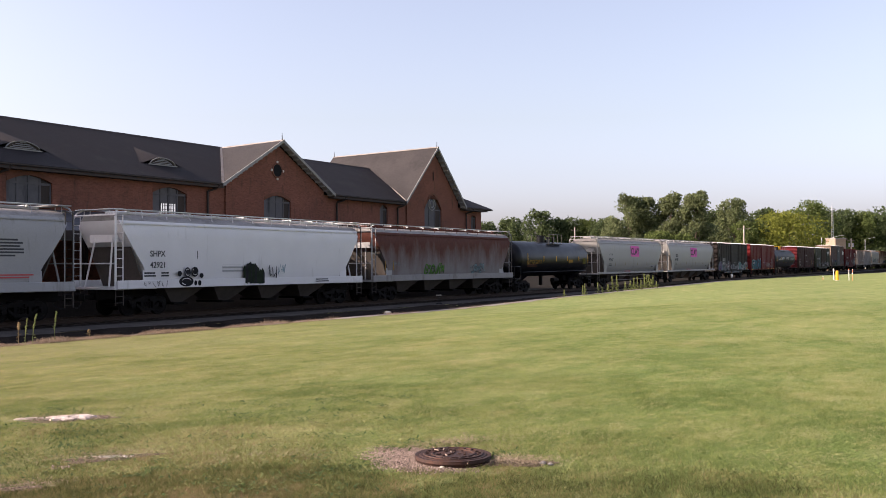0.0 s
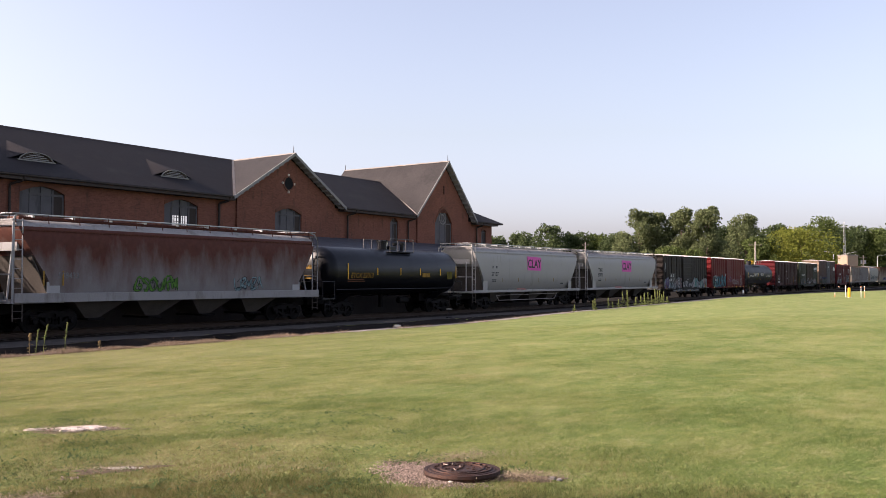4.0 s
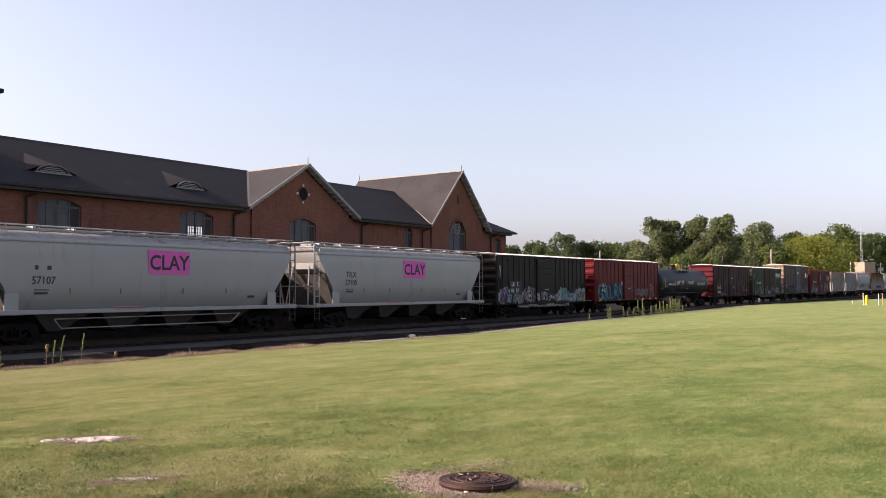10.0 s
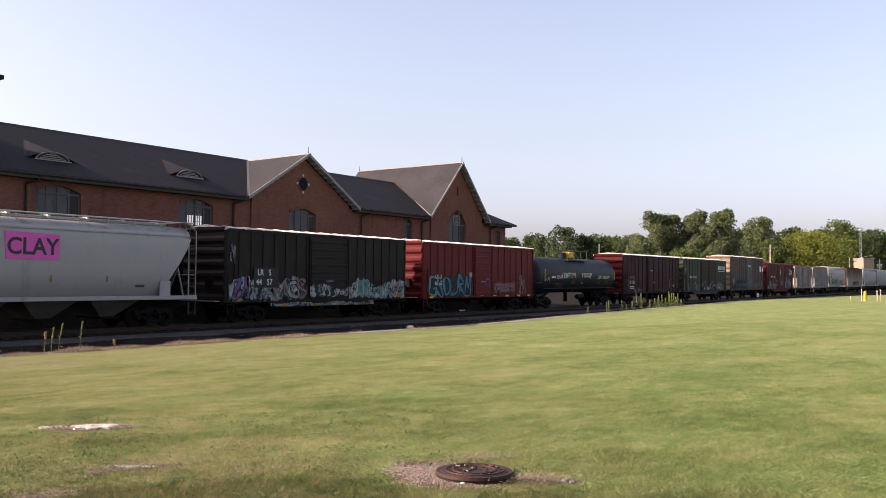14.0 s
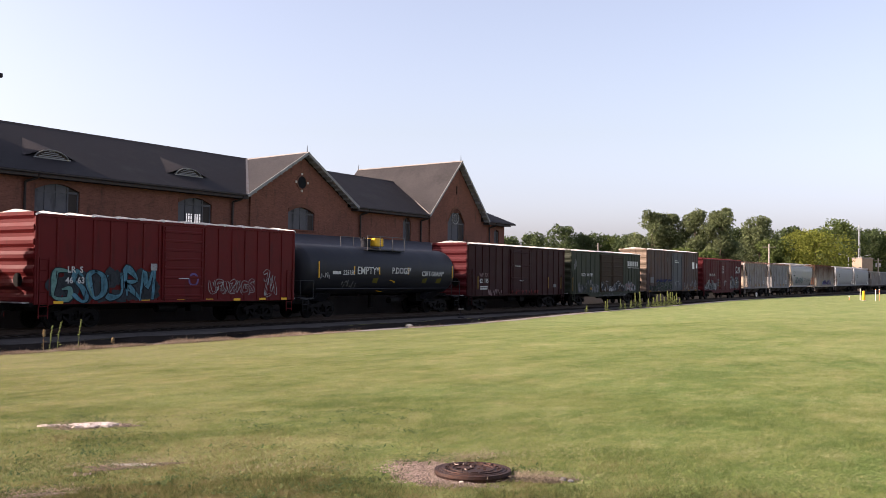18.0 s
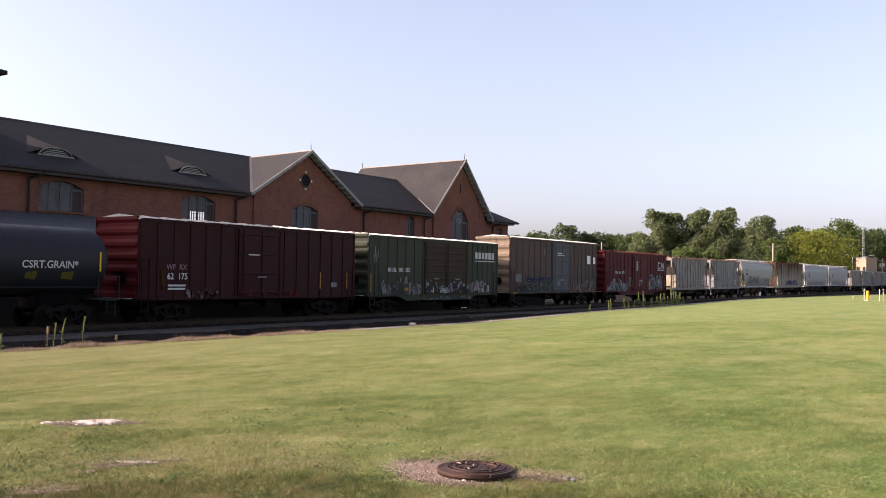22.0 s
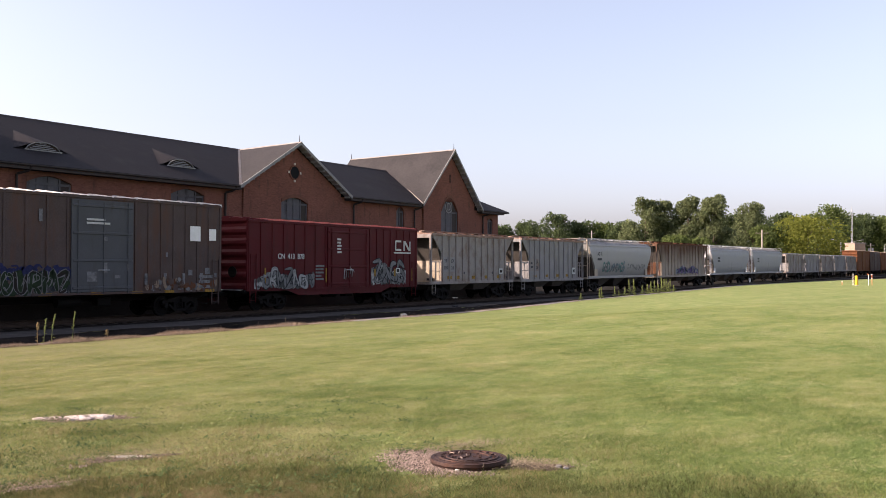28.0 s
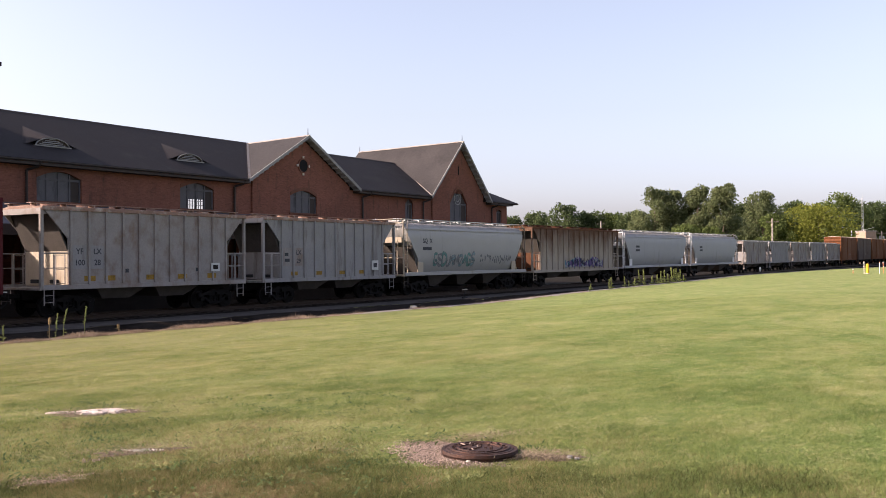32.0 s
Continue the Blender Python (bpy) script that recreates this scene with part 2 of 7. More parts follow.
def fade(a, b, x):
    k = min(1.0, max(0.0, (x - a) / (b - a)))
    return k * k * (3 - 2 * k)


# ---- ground ----
def track_y(x):
    """Centre line of the running track, almost straight."""
    return 35.4 - 0.35 * fade(60, 120, x)


def track_z(x):
    """Height of the rails; the line climbs gently in the distance."""
    soft = lambda k: 12.0 * math.log1p(math.exp(min(60.0, k / 12.0)))
    return 0.0045 * (soft(x - 62.0) - soft(x - 270.0))


def lip_y(x, f=fade):
    return 24.3 + 2.0 * f(38, 62, x) + 1.4 * f(80, 118, x) - 3.4 * f(135, 210, x)


def lip_z(x, f=fade):
    return 0.43 * f(45, 105, x)


def lawn_z(x, y, f=fade, hyp=math.hypot, sin=math.sin):
    """The mown bank between the viewer and the lip of the ditch."""
    yl, zl, r = lip_y(x, f), lip_z(x, f), hyp(x, y)
    z = 0.45 + (zl - 0.45) * f(7.0, yl, y)
    z += 0.024 * sin(x * 0.31 + y * 0.17) * sin(y * 0.37 - x * 0.11) * f(3, 9, r) * (1 - f(yl - 4, yl, y))
    z += 0.085 * sin(x * 0.16 + 1.0) * sin(y * 0.42 + x * 0.07) * f(28, 50, r) * (1 - f(yl - 5, yl, y)) * (1 - f(150, 260, x))
    z += (0.006 * sin(x * 0.9 + y * 0.5) * sin(y * 0.8 - x * 0.25) + 0.003 * sin(x * 1.9 - y * 0.7) * sin(y * 1.7 + x * 0.4)) * f(9, 16, r) * (1 - f(yl - 3, yl, y)) * (1 - f(90, 160, x))
    return z


def ground_z(x, y):
    yc, yl, zl, zt = track_y(x), lip_y(x), lip_z(x), track_z(x)
    z = lawn_z(x, y)
    ditch = -0.85 + 0.8 * fade(62, 105, x)
    if y > yl:
        shelf = 1.3 * fade(29, 42, x)
        z = zl - 0.05 * fade(yl, yl + 0.5, y) * fade(29, 42, x)
        z += (ditch - z) * fade(yl + 0.3 + shelf, yl + 2.6 + 0.8 * shelf, y)
        bed = zt - 0.24 + (min(ditch, zt - 0.24) - zt + 0.24) * (1 - fade(yc - 5.9, yc - 4.3, y))
        z = max(z, bed) if y > yl + 1.0 + shelf else z
    if y > yc:
        z = zt - 0.24 - 0.1 * fade(yc + 2.6, yc + 4.2, y)
    return z


def sheet(name, xs, ys, zf, material, label):
    nx, ny = len(xs), len(ys)
    v = [(x, y, zf(x, y)) for x in xs for y in ys]
    fc = [(i * ny + j, (i + 1) * ny + j, (i + 1) * ny + j + 1, i * ny + j + 1) for i in range(nx - 1) for j in range(ny - 1)]
    ob = part(name, Mesh().add(v, fc), material, smooth=True)
    return tagged(ob, label, name.replace("_", " "), kind="structure")


def span(*stops):
    out = []
    for a, b, step in stops:
        k = max(1, int(round((b - a) / step)))
        out += [a + (b - a) * i / k for i in range(k)]
    return out + [stops[-1][1]]


def ground_material():
    m = bpy.data.materials.new("ground")
    m.use_nodes = True
    n, l = m.node_tree.nodes, m.node_tree.links
    bsdf = n["Principled BSDF"]
    bsdf.inputs["Roughness"].default_value = 0.95
    bsdf.inputs["Specular IOR Level"].default_value = 0.15
    tc = n.new("ShaderNodeTexCoord")

    def noisy(scale, detail, sx=1.0, sy=1.0):
        mp = n.new("ShaderNodeMapping")
        mp.inputs["Scale"].default_value = (sx, sy, 1.0)
        l.new(tc.outputs["Object"], mp.inputs[0])
        t = n.new("ShaderNodeTexNoise")
        t.inputs["Scale"].default_value, t.inputs["Detail"].default_value = scale, detail
        l.new(mp.outputs[0], t.inputs["Vector"])
        return t.outputs["Fac"]

    def mixed(fac, a, b, lo, hi):
        mr = n.new("ShaderNodeMapRange")
        mr.inputs[1].default_value, mr.inputs[2].default_value = lo, hi
        l.new(fac, mr.inputs[0])
        mx = n.new("ShaderNodeMix")
        mx.data_type = "RGBA"
        l.new(mr.outputs[0], mx.inputs["Factor"])
        for k, c in (("A", a), ("B", b)):
            if isinstance(c, tuple):
                mx.inputs[k].default_value = (*c, 1)
            else:
                l.new(c, mx.inputs[k])
        return mx.outputs["Result"]

    grass = mixed(noisy(0.35, 4, 0.6, 1.3), (0.1512, 0.2038, 0.056), (0.2486, 0.2632, 0.0952), 0.3, 0.72)
    grass = mixed(noisy(0.9, 6, 0.5, 1.2), (0.1434, 0.1994, 0.05376), grass, 0.36, 0.56)
    grass = mixed(noisy(2.2, 5), grass, (0.275, 0.2585, 0.1177), 0.52, 0.8)
    grass = mixed(noisy(1.5, 7, 0.4, 1.1), grass, (0.3078, 0.2916, 0.1296), 0.55, 0.75)
    grass = mixed(noisy(7.0, 4, 0.5, 1.0), grass, (0.324, 0.3078, 0.1296), 0.52, 0.78)
    grass = mixed(noisy(26.0, 3), (0.1092, 0.1437, 0.0414), grass, 0.25, 0.58)
    # Lawn colour browns and darkens leftwards, standing in for backlit grass.
    sep = n.new("ShaderNodeSeparateXYZ")
    l.new(tc.outputs["Object"], sep.inputs[0])
    across = n.new("ShaderNodeMath")
    across.operation = "MULTIPLY_ADD"
    across.inputs[1].default_value = -0.62
    l.new(sep.outputs["X"], across.inputs[0])
    l.new(sep.outputs["Y"], across.inputs[2])
    grass = mixed(across.outputs[0], grass, (0.19, 0.168, 0.076), -4.0, 16.0)
    l.new(grass, bsdf.inputs["Base Color"])
    bp = n.new("ShaderNodeBump")
    bp.inputs["Strength"].default_value, bp.inputs["Distance"].default_value = 0.9, 0.045
    l.new(noisy(22.0, 5), bp.inputs["Height"])
    l.new(bp.outputs[0], bsdf.inputs["Normal"])
    return m


GRASS_GROUND = ground_material()
GX = span((-3000, -300, 450), (-300, -40, 20), (-40, 0, 2.0), (0, 60, 0.6), (60, 120, 1.5), (120, 200, 5), (200, 400, 20), (400, 4000, 400))
GY = span((-3000, -200, 400), (-200, -20, 15), (-20, 0, 2.0), (0, 22, 0.6), (22, 40, 0.3), (40, 90, 5), (90, 400, 30), (400, 4000, 400))
sheet("ground", GX, GY, ground_z, GRASS_GROUND, "mown green grass bank sloping to a railway ditch")


def strip(name, y0, y1, cols, lift, material, label, x0=-90.0, x1=620.0):
    """A ribbon of ground cover along the track, y0 and y1 giving its sides."""
    xs = span((x0, 10, 4), (10, 120, 1.0), (120, x1, 6)) if x0 < 10 else span((x0, x1, 4))
    v, fc = [], []
    for x in xs:
        for j in range(cols + 1):
            y = y0(x) + (y1(x) - y0(x)) * j / cols
            v.append((x, y, ground_z(x, y) + lift))
    n = cols + 1
    fc = [(i * n + j, (i + 1) * n + j, (i + 1) * n + j + 1, i * n + j + 1) for i in range(len(xs) - 1) for j in range(cols)]
    return tagged(part(name, Mesh().add(v, fc), material, smooth=True), label, "ground", kind="structure")


strip("ballast", lambda x: lip_y(x) + 0.72 + 0.2 * fade(29, 42, x) - 0.1 * math.sin(x * 0.9), lambda x: track_y(x) + 4.0, 44, 0.012, BALLAST, "stone ballast bed under the running track, near-black with the train's shade")
strip("gravel_verge", lambda x: lip_y(x) - 0.1 + 0.3 * (1 - fade(24, 36, x)) + 0.12 * math.sin(x * 1.3) + 0.1 * math.sin(x * 3.1), lambda x: lip_y(x) + 0.75 + 0.2 * fade(29, 42, x), 6, 0.018, GRAVEL, "pale gravel and dry soil verge beside the ditch")
# Paler grey strip along the top of the near-black bed.
strip("ballast_shoulder", lambda x: track_y(x) - 4.45 + 0.1 * math.sin(x * 0.8) + 0.07 * math.sin(x * 2.7), lambda x: track_y(x) - 2.2, 8, 0.018, SHOULDER, "grey stone shoulder beside the rails")
strip("yard", lambda x: track_y(x) + 3.9, lambda x: track_y(x) + 120.0, 6, 0.006, YARD, "weedy gravel yard behind the track")

# Added pale strip, so that bright glints show beneath the far cars.
strip("bright_ground", lambda x: track_y(x) + 17.0, lambda x: track_y(x) + 55.0, 3, 0.03, mat("pale_ground", (0.42, 0.4, 0.36), 0.95, 0.25, 0.8, 14.0, 0.3), "pale ground added beyond the track for sunlit gaps under the cars", 230.0, 400.0)


def rails():
    prof = [(-0.075, -0.18), (0.075, -0.18), (0.07, -0.165), (0.012, -0.145), (0.01, -0.05), (0.036, -0.035), (0.036, -0.003), (0.03, 0.0), (-0.03, 0.0), (-0.036, -0.003), (-0.036, -0.035), (-0.01, -0.05), (-0.012, -0.145), (-0.07, -0.165)]
    xs = span((-90, 40, 30), (40, 300, 8), (300, 620, 40))
    track = thing("railway_track", "rusty steel rails on dark timber ties in ballast", "railway track", kind="structure")
    for side in (-0.7525, 0.7525):
        rings = [[(x, track_y(x) + side + p, z + track_z(x)) for p, z in prof] for x in xs]
        part("rail", Mesh().loft(rings), RAIL, track)
    tie = Mesh().box(-0.115, 0.115, -1.3, 1.3, -0.33, -0.185, 0.012).data("tie", TIE)
    rnd = random.Random(4)
    x = 8.0
    while x < 125:
        part("tie", tie, TIE, track, at=pose(x, track_y(x) + rnd.uniform(-0.04, 0.04), track_z(x), 0, 0, rnd.uniform(-1, 1)))
        x += 0.53


rails()

# ---- station building ----
DEPOT = pose(0, 45, 0, 0, 0, -0.44)


def depot():
    d = thing("station_building", "long red-brick railway station with slate roofs and two gables", "station building", DEPOT)
    eave, ridge_v, ridge_z, back = 7.63, 6.8, 11.1, 13.6
    wf, t = 0.62, 0.4
    slope = (ridge_z - eave) / ridge_v

    def wall(name, u0, u1, openings, top=None, v=wf, thick=t, z0=-0.6):
        """Brick wall facing the track with openings (u0, u1, sill, spring, crown)."""
        top = eave - 0.05 if top is None else top
        m = Mesh()
        cuts = sorted(set([u0, u1] + [k for o in openings for k in o[:2]]))
        for a, b in zip(cuts[:-1], cuts[1:]):
            o = next((o for o in openings if o[0] <= a + 1e-6 and b <= o[1] + 1e-6), None)
            if o is None:
                m.box(a, b, v, v + thick, z0, top)
            else:
                m.box(a, b, v, v + thick, z0, o[2])
                n = 8
                for i in range(n):
                    p, q = a + (b - a) * i / n, a + (b - a) * (i + 1) / n
                    za, zb = (o[3] + (o[4] - o[3]) * math.sin(math.pi * k) for k in (i / n, (i + 1) / n))
                    m.prism([(p, za), (q, zb), (q, top), (p, top)], "y", v, v + thick)
        return part(name, m, BRICK, d)

    def window(u0, u1, sill, spring, crown, panes=4, bright=(), v=wf):
        w = part("window", Mesh().box(u0 - 0.15, u1 + 0.15, v - 0.08, v + 0.1, sill - 0.12, sill, 0.02), DARK_BRICK, d, "arched window with grey boarding and stone sill")
        n = 10
        arch = Mesh()
        for i in range(n):
            k0, k1 = i / n, (i + 1) / n
            a, b = u0 + (u1 - u0) * k0, u0 + (u1 - u0) * k1
            za, zb = (spring + (crown - spring) * math.sin(math.pi * k) for k in (k0, k1))
            arch.prism([(a, za), (b, zb), (b, zb + 0.24), (a, za + 0.24)], "y", v - 0.03, v + 0.05)
        part("brick_arch", arch, DARK_BRICK, w)
        fr = Mesh()
        fr.box(u0, u0 + 0.09, v + 0.1, v + 0.24, sill, spring + 0.05)
        fr.box(u1 - 0.09, u1, v + 0.1, v + 0.24, sill, spring + 0.05)
        fr.box(u0, u1, v + 0.1, v + 0.24, spring - 0.12, spring)
        for i in range(1, panes):
            u = u0 + (u1 - u0) * i / panes
            fr.box(u - 0.05, u + 0.05, v + 0.1, v + 0.22, sill, spring + (crown - spring) * math.sin(math.pi * i / panes))
        part("window_frame", fr, BOARDS, w)
        for i in range(panes):
            a, b = u0 + (u1 - u0) * i / panes + 0.05, u0 + (u1 - u0) * (i + 1) / panes - 0.05
            za, zb = (spring + (crown - spring) * math.sin(math.pi * (k - u0) / (u1 - u0)) for k in (a, b))
            if i in bright:
                part("board", Mesh().prism([(a, sill + 0.62), (b, sill + 0.62), (b, zb), (a, za)], "y", v + 0.16, v + 0.2), BOARDS, w)
                g = Mesh()
                for k in range(3):
                    u = a + (b - a) * k / 3
                    g.box(u - 0.02, u + 0.02, v + 0.16, v + 0.2, sill, sill + 0.62)
                for k in (0.25, 0.5):
                    g.box(a, b, v + 0.165, v + 0.195, sill + k - 0.015, sill + k + 0.015)
                part("glazing_bar", g, BOARDS, w)
            else:
                part("board", Mesh().prism([(a, sill), (b, sill), (b, zb), (a, za)], "y", v + 0.15, v + 0.2), BOARDS if i < panes - 1 else DARK_WOOD, w)
        return w

    W = [(31.0, 33.75, 5.5, 6.75, 7.12), (40.75, 43.5, 5.5, 6.75, 7.12)]
    W3, W4, W5, W6 = (50.5, 53.3, 5.6, 6.8, 7.18), (64.5, 65.6, 5.3, 6.9, 7.25), (71.05, 73.85, 4.9, 7.2, 8.45), (79.4, 80.35, 5.2, 6.75, 6.95)
    wall("wall", 14.0, 46.9, W)
    wall("wall", 57.0, 68.4, [W4])
    wall("wall", 76.7, 81.4, [W6])
    # unseen rear wall, opened wide so sky shows through the bright panes
    wall("wall", 14.0, 81.4, [(50.6, 60.5, 5.0, 8.2, 8.4)], top=eave + 0.9, v=back - 1.0)
    part("wall", Mesh().box(81.0, 81.4, wf + t, back - 1.0, -0.6, eave - 0.05), BRICK, d)
    # gable fronts
    for uc, half, apex, op in ((51.95, 5.88, 11.1, W3), (72.52, 4.97, 12.72, W5)):
        wv = wf - 0.14
        s = (apex - eave) / half
        a, b = uc - half + 0.75, uc + half - 0.75
        wall("gable_wall", a, b, [op], top=eave + 0.75 * s - 0.3, v=wv)
        m = Mesh()
        z0 = eave + 0.75 * s - 0.3
        m.prism([(a, z0), (b, z0), (b, z0 + 0.001), (uc, apex - 0.35), (a, z0 + 0.001)], "y", wv, wv + t)
        part("gable_wall", m, BRICK, d)
        # roof of the cross wing
        depth = 7.2 if apex < 12 else back + 0.4
        for sgn in (-1, 1):
            n = Vector((sgn * s, 0, 1)).normalized() * 0.14
            e = (uc + sgn * half, eave)
            skew = 0.85 if apex < 12 else 1.18
            back_v = ridge_v if apex < 12 else 12.6
            if apex < 12:
                pts = [(e[0], 0, e[1]), (uc, 0, apex), (uc + skew, back_v, apex)]
            else:
                pts = [(e[0], 0, e[1]), (uc, 0, apex), (uc + skew, back_v, apex), (e[0] + skew, back_v, e[1])]
            q = len(pts)
            part("gable_roof", Mesh().add([(a1, b1, c1 - 0.14) for a1, b1, c1 in pts] + pts, [tuple(range(q)), tuple(range(q, 2 * q))] + [(g, (g + 1) % q, q + (g + 1) % q, q + g) for g in range(q)]), SLATE_SUNLIT, d, "weathered grey slate gable roof, lightened for its sunlit slopes")
            br = Mesh().prism([(e[0], e[1] - 0.2), (uc, apex - 0.2), (uc, apex + 0.01), (e[0] + sgn * 0.04, e[1] + 0.01)], "y", -0.07, 0.0)
            part("bargeboard", br, TRIM, d, "pale painted bargeboard")
            k = 12 if apex < 12 else 13
            for i in range(k):
                q = (i + 0.6) / k
                u, z = uc + sgn * half * (1 - q), eave + (apex - eave) * q
                part("rafter_end", Mesh().box(u - 0.035, u + 0.035, 0.0, wv, z - 0.3, z - 0.16), TRIM, d)
            part("rake_soffit", Mesh().prism([(e[0], e[1] - 0.2), (uc, apex - 0.2), (uc, apex - 0.15), (e[0], e[1] - 0.15)], "y", 0.0, wv), TRIM, d)
        part("ridge_cap", Mesh().loft([[(uc + o - 0.14, v, apex - 0.08), (uc + o, v, apex + 0.03), (uc + o + 0.14, v, apex - 0.08)] for o, v in ((0.0, -0.1), (skew, back_v))]), FLASHING, d)
        for v in (0.1, 12.5) if apex > 12 else (0.1,):
            part("finial", Mesh().rod((uc + skew * v / back_v, v, apex - 0.05), (uc + skew * v / back_v, v, apex + 0.5), 0.04, 6, 0.015), PIPE, d)
    window(*W[0])
    window(*W[1], bright=(1, 2))
    window(*W3, v=wf - 0.14)
    window(*W4, panes=2)
    window(*W5, panes=3, v=wf - 0.14)
    window(*W6, panes=2)
    # oculus, slit
    oc = Mesh().loft([[(51.85 + r * math.cos(k * math.pi / 10), v, 8.95 + r * math.sin(k * math.pi / 10)) for k in range(20)] for r, v in ((0.44, wf - 0.1), (0.44, wf - 0.2), (0.55, wf - 0.2), (0.55, wf - 0.1))], caps=False)
    o = part("round_window", oc, DARK_BRICK, d, "round window with brick surround and four keystones")
    part("pane", Mesh().prism([(51.85 + 0.45 * math.cos(k * 0.3927), 8.95 + 0.45 * math.sin(k * 0.3927)) for k in range(16)], "y", wf - 0.19, wf - 0.13), VOID, o)
    for k in range(4):
        u, z = 51.85 + 0.6 * math.cos(k * math.pi / 2), 8.95 + 0.6 * math.sin(k * math.pi / 2)
        part("keystone", Mesh().box(u - 0.07, u + 0.07, wf - 0.22, wf - 0.1, z - 0.08, z + 0.08, 0.012), STONE, o)
    part("slit_window", Mesh().box(72.42, 72.54, wf - 0.17, wf - 0.1, 9.75, 10.5), VOID, d)
    # tracery of the tall window
    tr = Mesh()
    for r in (0.55, 0.3):
        for i in range(16):
            a, b = 2 * math.pi * i / 16, 2 * math.pi * (i + 1) / 16
            tr.rod((72.45 + r * math.cos(a), wf - 0.02, 7.65 + r * math.sin(a)), (72.45 + r * math.cos(b), wf - 0.02, 7.65 + r * math.sin(b)), 0.05, 5)
    part("tracery", tr, TRIM, d, "round tracery in the tall arched window")
    # main roof: front slope in three pieces between the cross wings, rear slope, hip at the far end
    hip = 82.55
    th = 0.14
    a0 = 12.0
    join, join_r = 71.98, 74.74

    def slab(pts):
        n = len(pts)
        low = [(q[0], q[1], q[2] - th) for q in pts]
        part("roof_slope", Mesh().add(low + pts, [tuple(range(n))[::-1], tuple(range(n, 2 * n))] + [(i, (i + 1) % n, n + (i + 1) % n, n + i) for i in range(n)]), SLATE, d, "dark slate roof slope with weathered patches")

    slab([(a0, 0, eave), (46.18, 0, eave), (52.8, ridge_v, ridge_z), (a0, ridge_v, ridge_z)])
    slab([(57.83, 0, eave), (67.72, 0, eave), (join, ridge_v, ridge_z), (52.8, ridge_v, ridge_z)])
    slab([(77.49, 0, eave), (hip, 0, eave), (hip - ridge_v, ridge_v, ridge_z), (join_r, ridge_v, ridge_z)])
    slab([(hip, back, eave), (a0, back, eave), (a0, ridge_v, ridge_z), (hip - ridge_v, ridge_v, ridge_z)])
    slab([(hip, 0, eave), (hip, back, eave), (hip - ridge_v, ridge_v, ridge_z)])
    for a, b in ((12.0, 46.2), (57.7, 67.6), (77.4, 81.6)):
        part("soffit", Mesh().box(a, b, 0.02, wf, eave - 0.3, eave - 0.16), DARK_WOOD, d, "dark boarded eaves")
    part("gutter", Mesh().box(12.0, 46.0, -0.05, 0.04, eave - 0.12, eave - 0.03, 0.03), DARK_WOOD, d)
    part("gutter", Mesh().box(57.9, 67.5, -0.05, 0.04, eave - 0.12, eave - 0.03, 0.03), DARK_WOOD, d)
    part("gutter", Mesh().box(77.6, hip, -0.05, 0.04, eave - 0.12, eave - 0.03, 0.03), DARK_WOOD, d)
    part("ridge_cap", Mesh().prism([(ridge_v - 0.16, ridge_z - 0.08), (ridge_v, ridge_z + 0.05), (ridge_v + 0.16, ridge_z - 0.08)], "x", a0, hip - ridge_v), DARK_WOOD, d)
    # valley flashings where the cross roofs meet the main slope
    for uc, half, apex in ((51.95, 5.88, 11.1), (72.52, 4.97, 12.72)):
        for sgn in (-1, 1):
            if uc > 60 and sgn > 0:
                continue
            k = ridge_v if apex < 12 else ridge_v
            uu = 71.98 if apex > 12 else 52.8
            p, q = Vector((uc + sgn * half, 0.0, eave + 0.06)), Vector((uu, k, ridge_z + 0.04))
            part("valley_flashing", Mesh().loft([[(c.x - 0.13, c.y, c.z - 0.08), (c.x + 0.13, c.y, c.z - 0.08), (c.x + 0.13, c.y, c.z + 0.0), (c.x - 0.13, c.y, c.z + 0.0)] for c in (p, q)]), FLASHING, d, "pale metal valley flashing")
    # eyebrow dormers: a bell-shaped front that sweeps back to a point on the slope
    for uc in (32.8, 42.65):
        v0 = 1.95
        zb = eave + v0 * slope
        n = 16
        curve = []
        for i in range(n + 1):
            x = -1.75 + 3.5 * i / n
            curve.append((uc + x, v0 - 0.02, zb + 0.47 * (0.5 + 0.5 * math.cos(math.pi * x / 1.75)) ** 0.75))
        m = Mesh()
        apex = (uc, 4.6, eave + 4.6 * slope + 0.01)
        m.add(curve + [apex], [(i, i + 1, n + 1) for i in range(n)])
        m.add([(q[0], q[1] + 0.06, q[2] - 0.05) for q in curve] + [(apex[0], apex[1], apex[2] - 0.06)], [(i + 1, i, n + 1) for i in range(n)])
        dm = part("dormer", m, SLATE, d, "low eyebrow dormer with pale louvres")
        fr = Mesh()
        lo = lambda k: (uc + 0.05 - 1.04 * math.cos(k), zb + 0.43 * math.sin(k) ** 1.25)
        for i in range(12):
            k0, k1 = math.pi * i / 12, math.pi * (i + 1) / 12
            fr.prism([lo(k0), lo(k1), (lo(k1)[0], lo(k1)[1] + 0.045), (lo(k0)[0], lo(k0)[1] + 0.045)], "y", v0 - 0.1, v0)
        fr.box(uc - 1.1, uc + 1.2, v0 - 0.12, v0, zb - 0.05, zb + 0.02)
        part("frame", fr, TRIM, dm)
        part("louvre_backing", Mesh().prism([lo(math.pi * i / 12) for i in range(13)], "y", v0 + 0.0, v0 + 0.05), DARK_WOOD, dm)
        for i in range(4):
            z = zb + 0.075 + i * 0.1
            h = 1.0 * math.acos(min(1.0, ((z + 0.03 - zb) / 0.43) ** 0.8)) / (math.pi / 2)
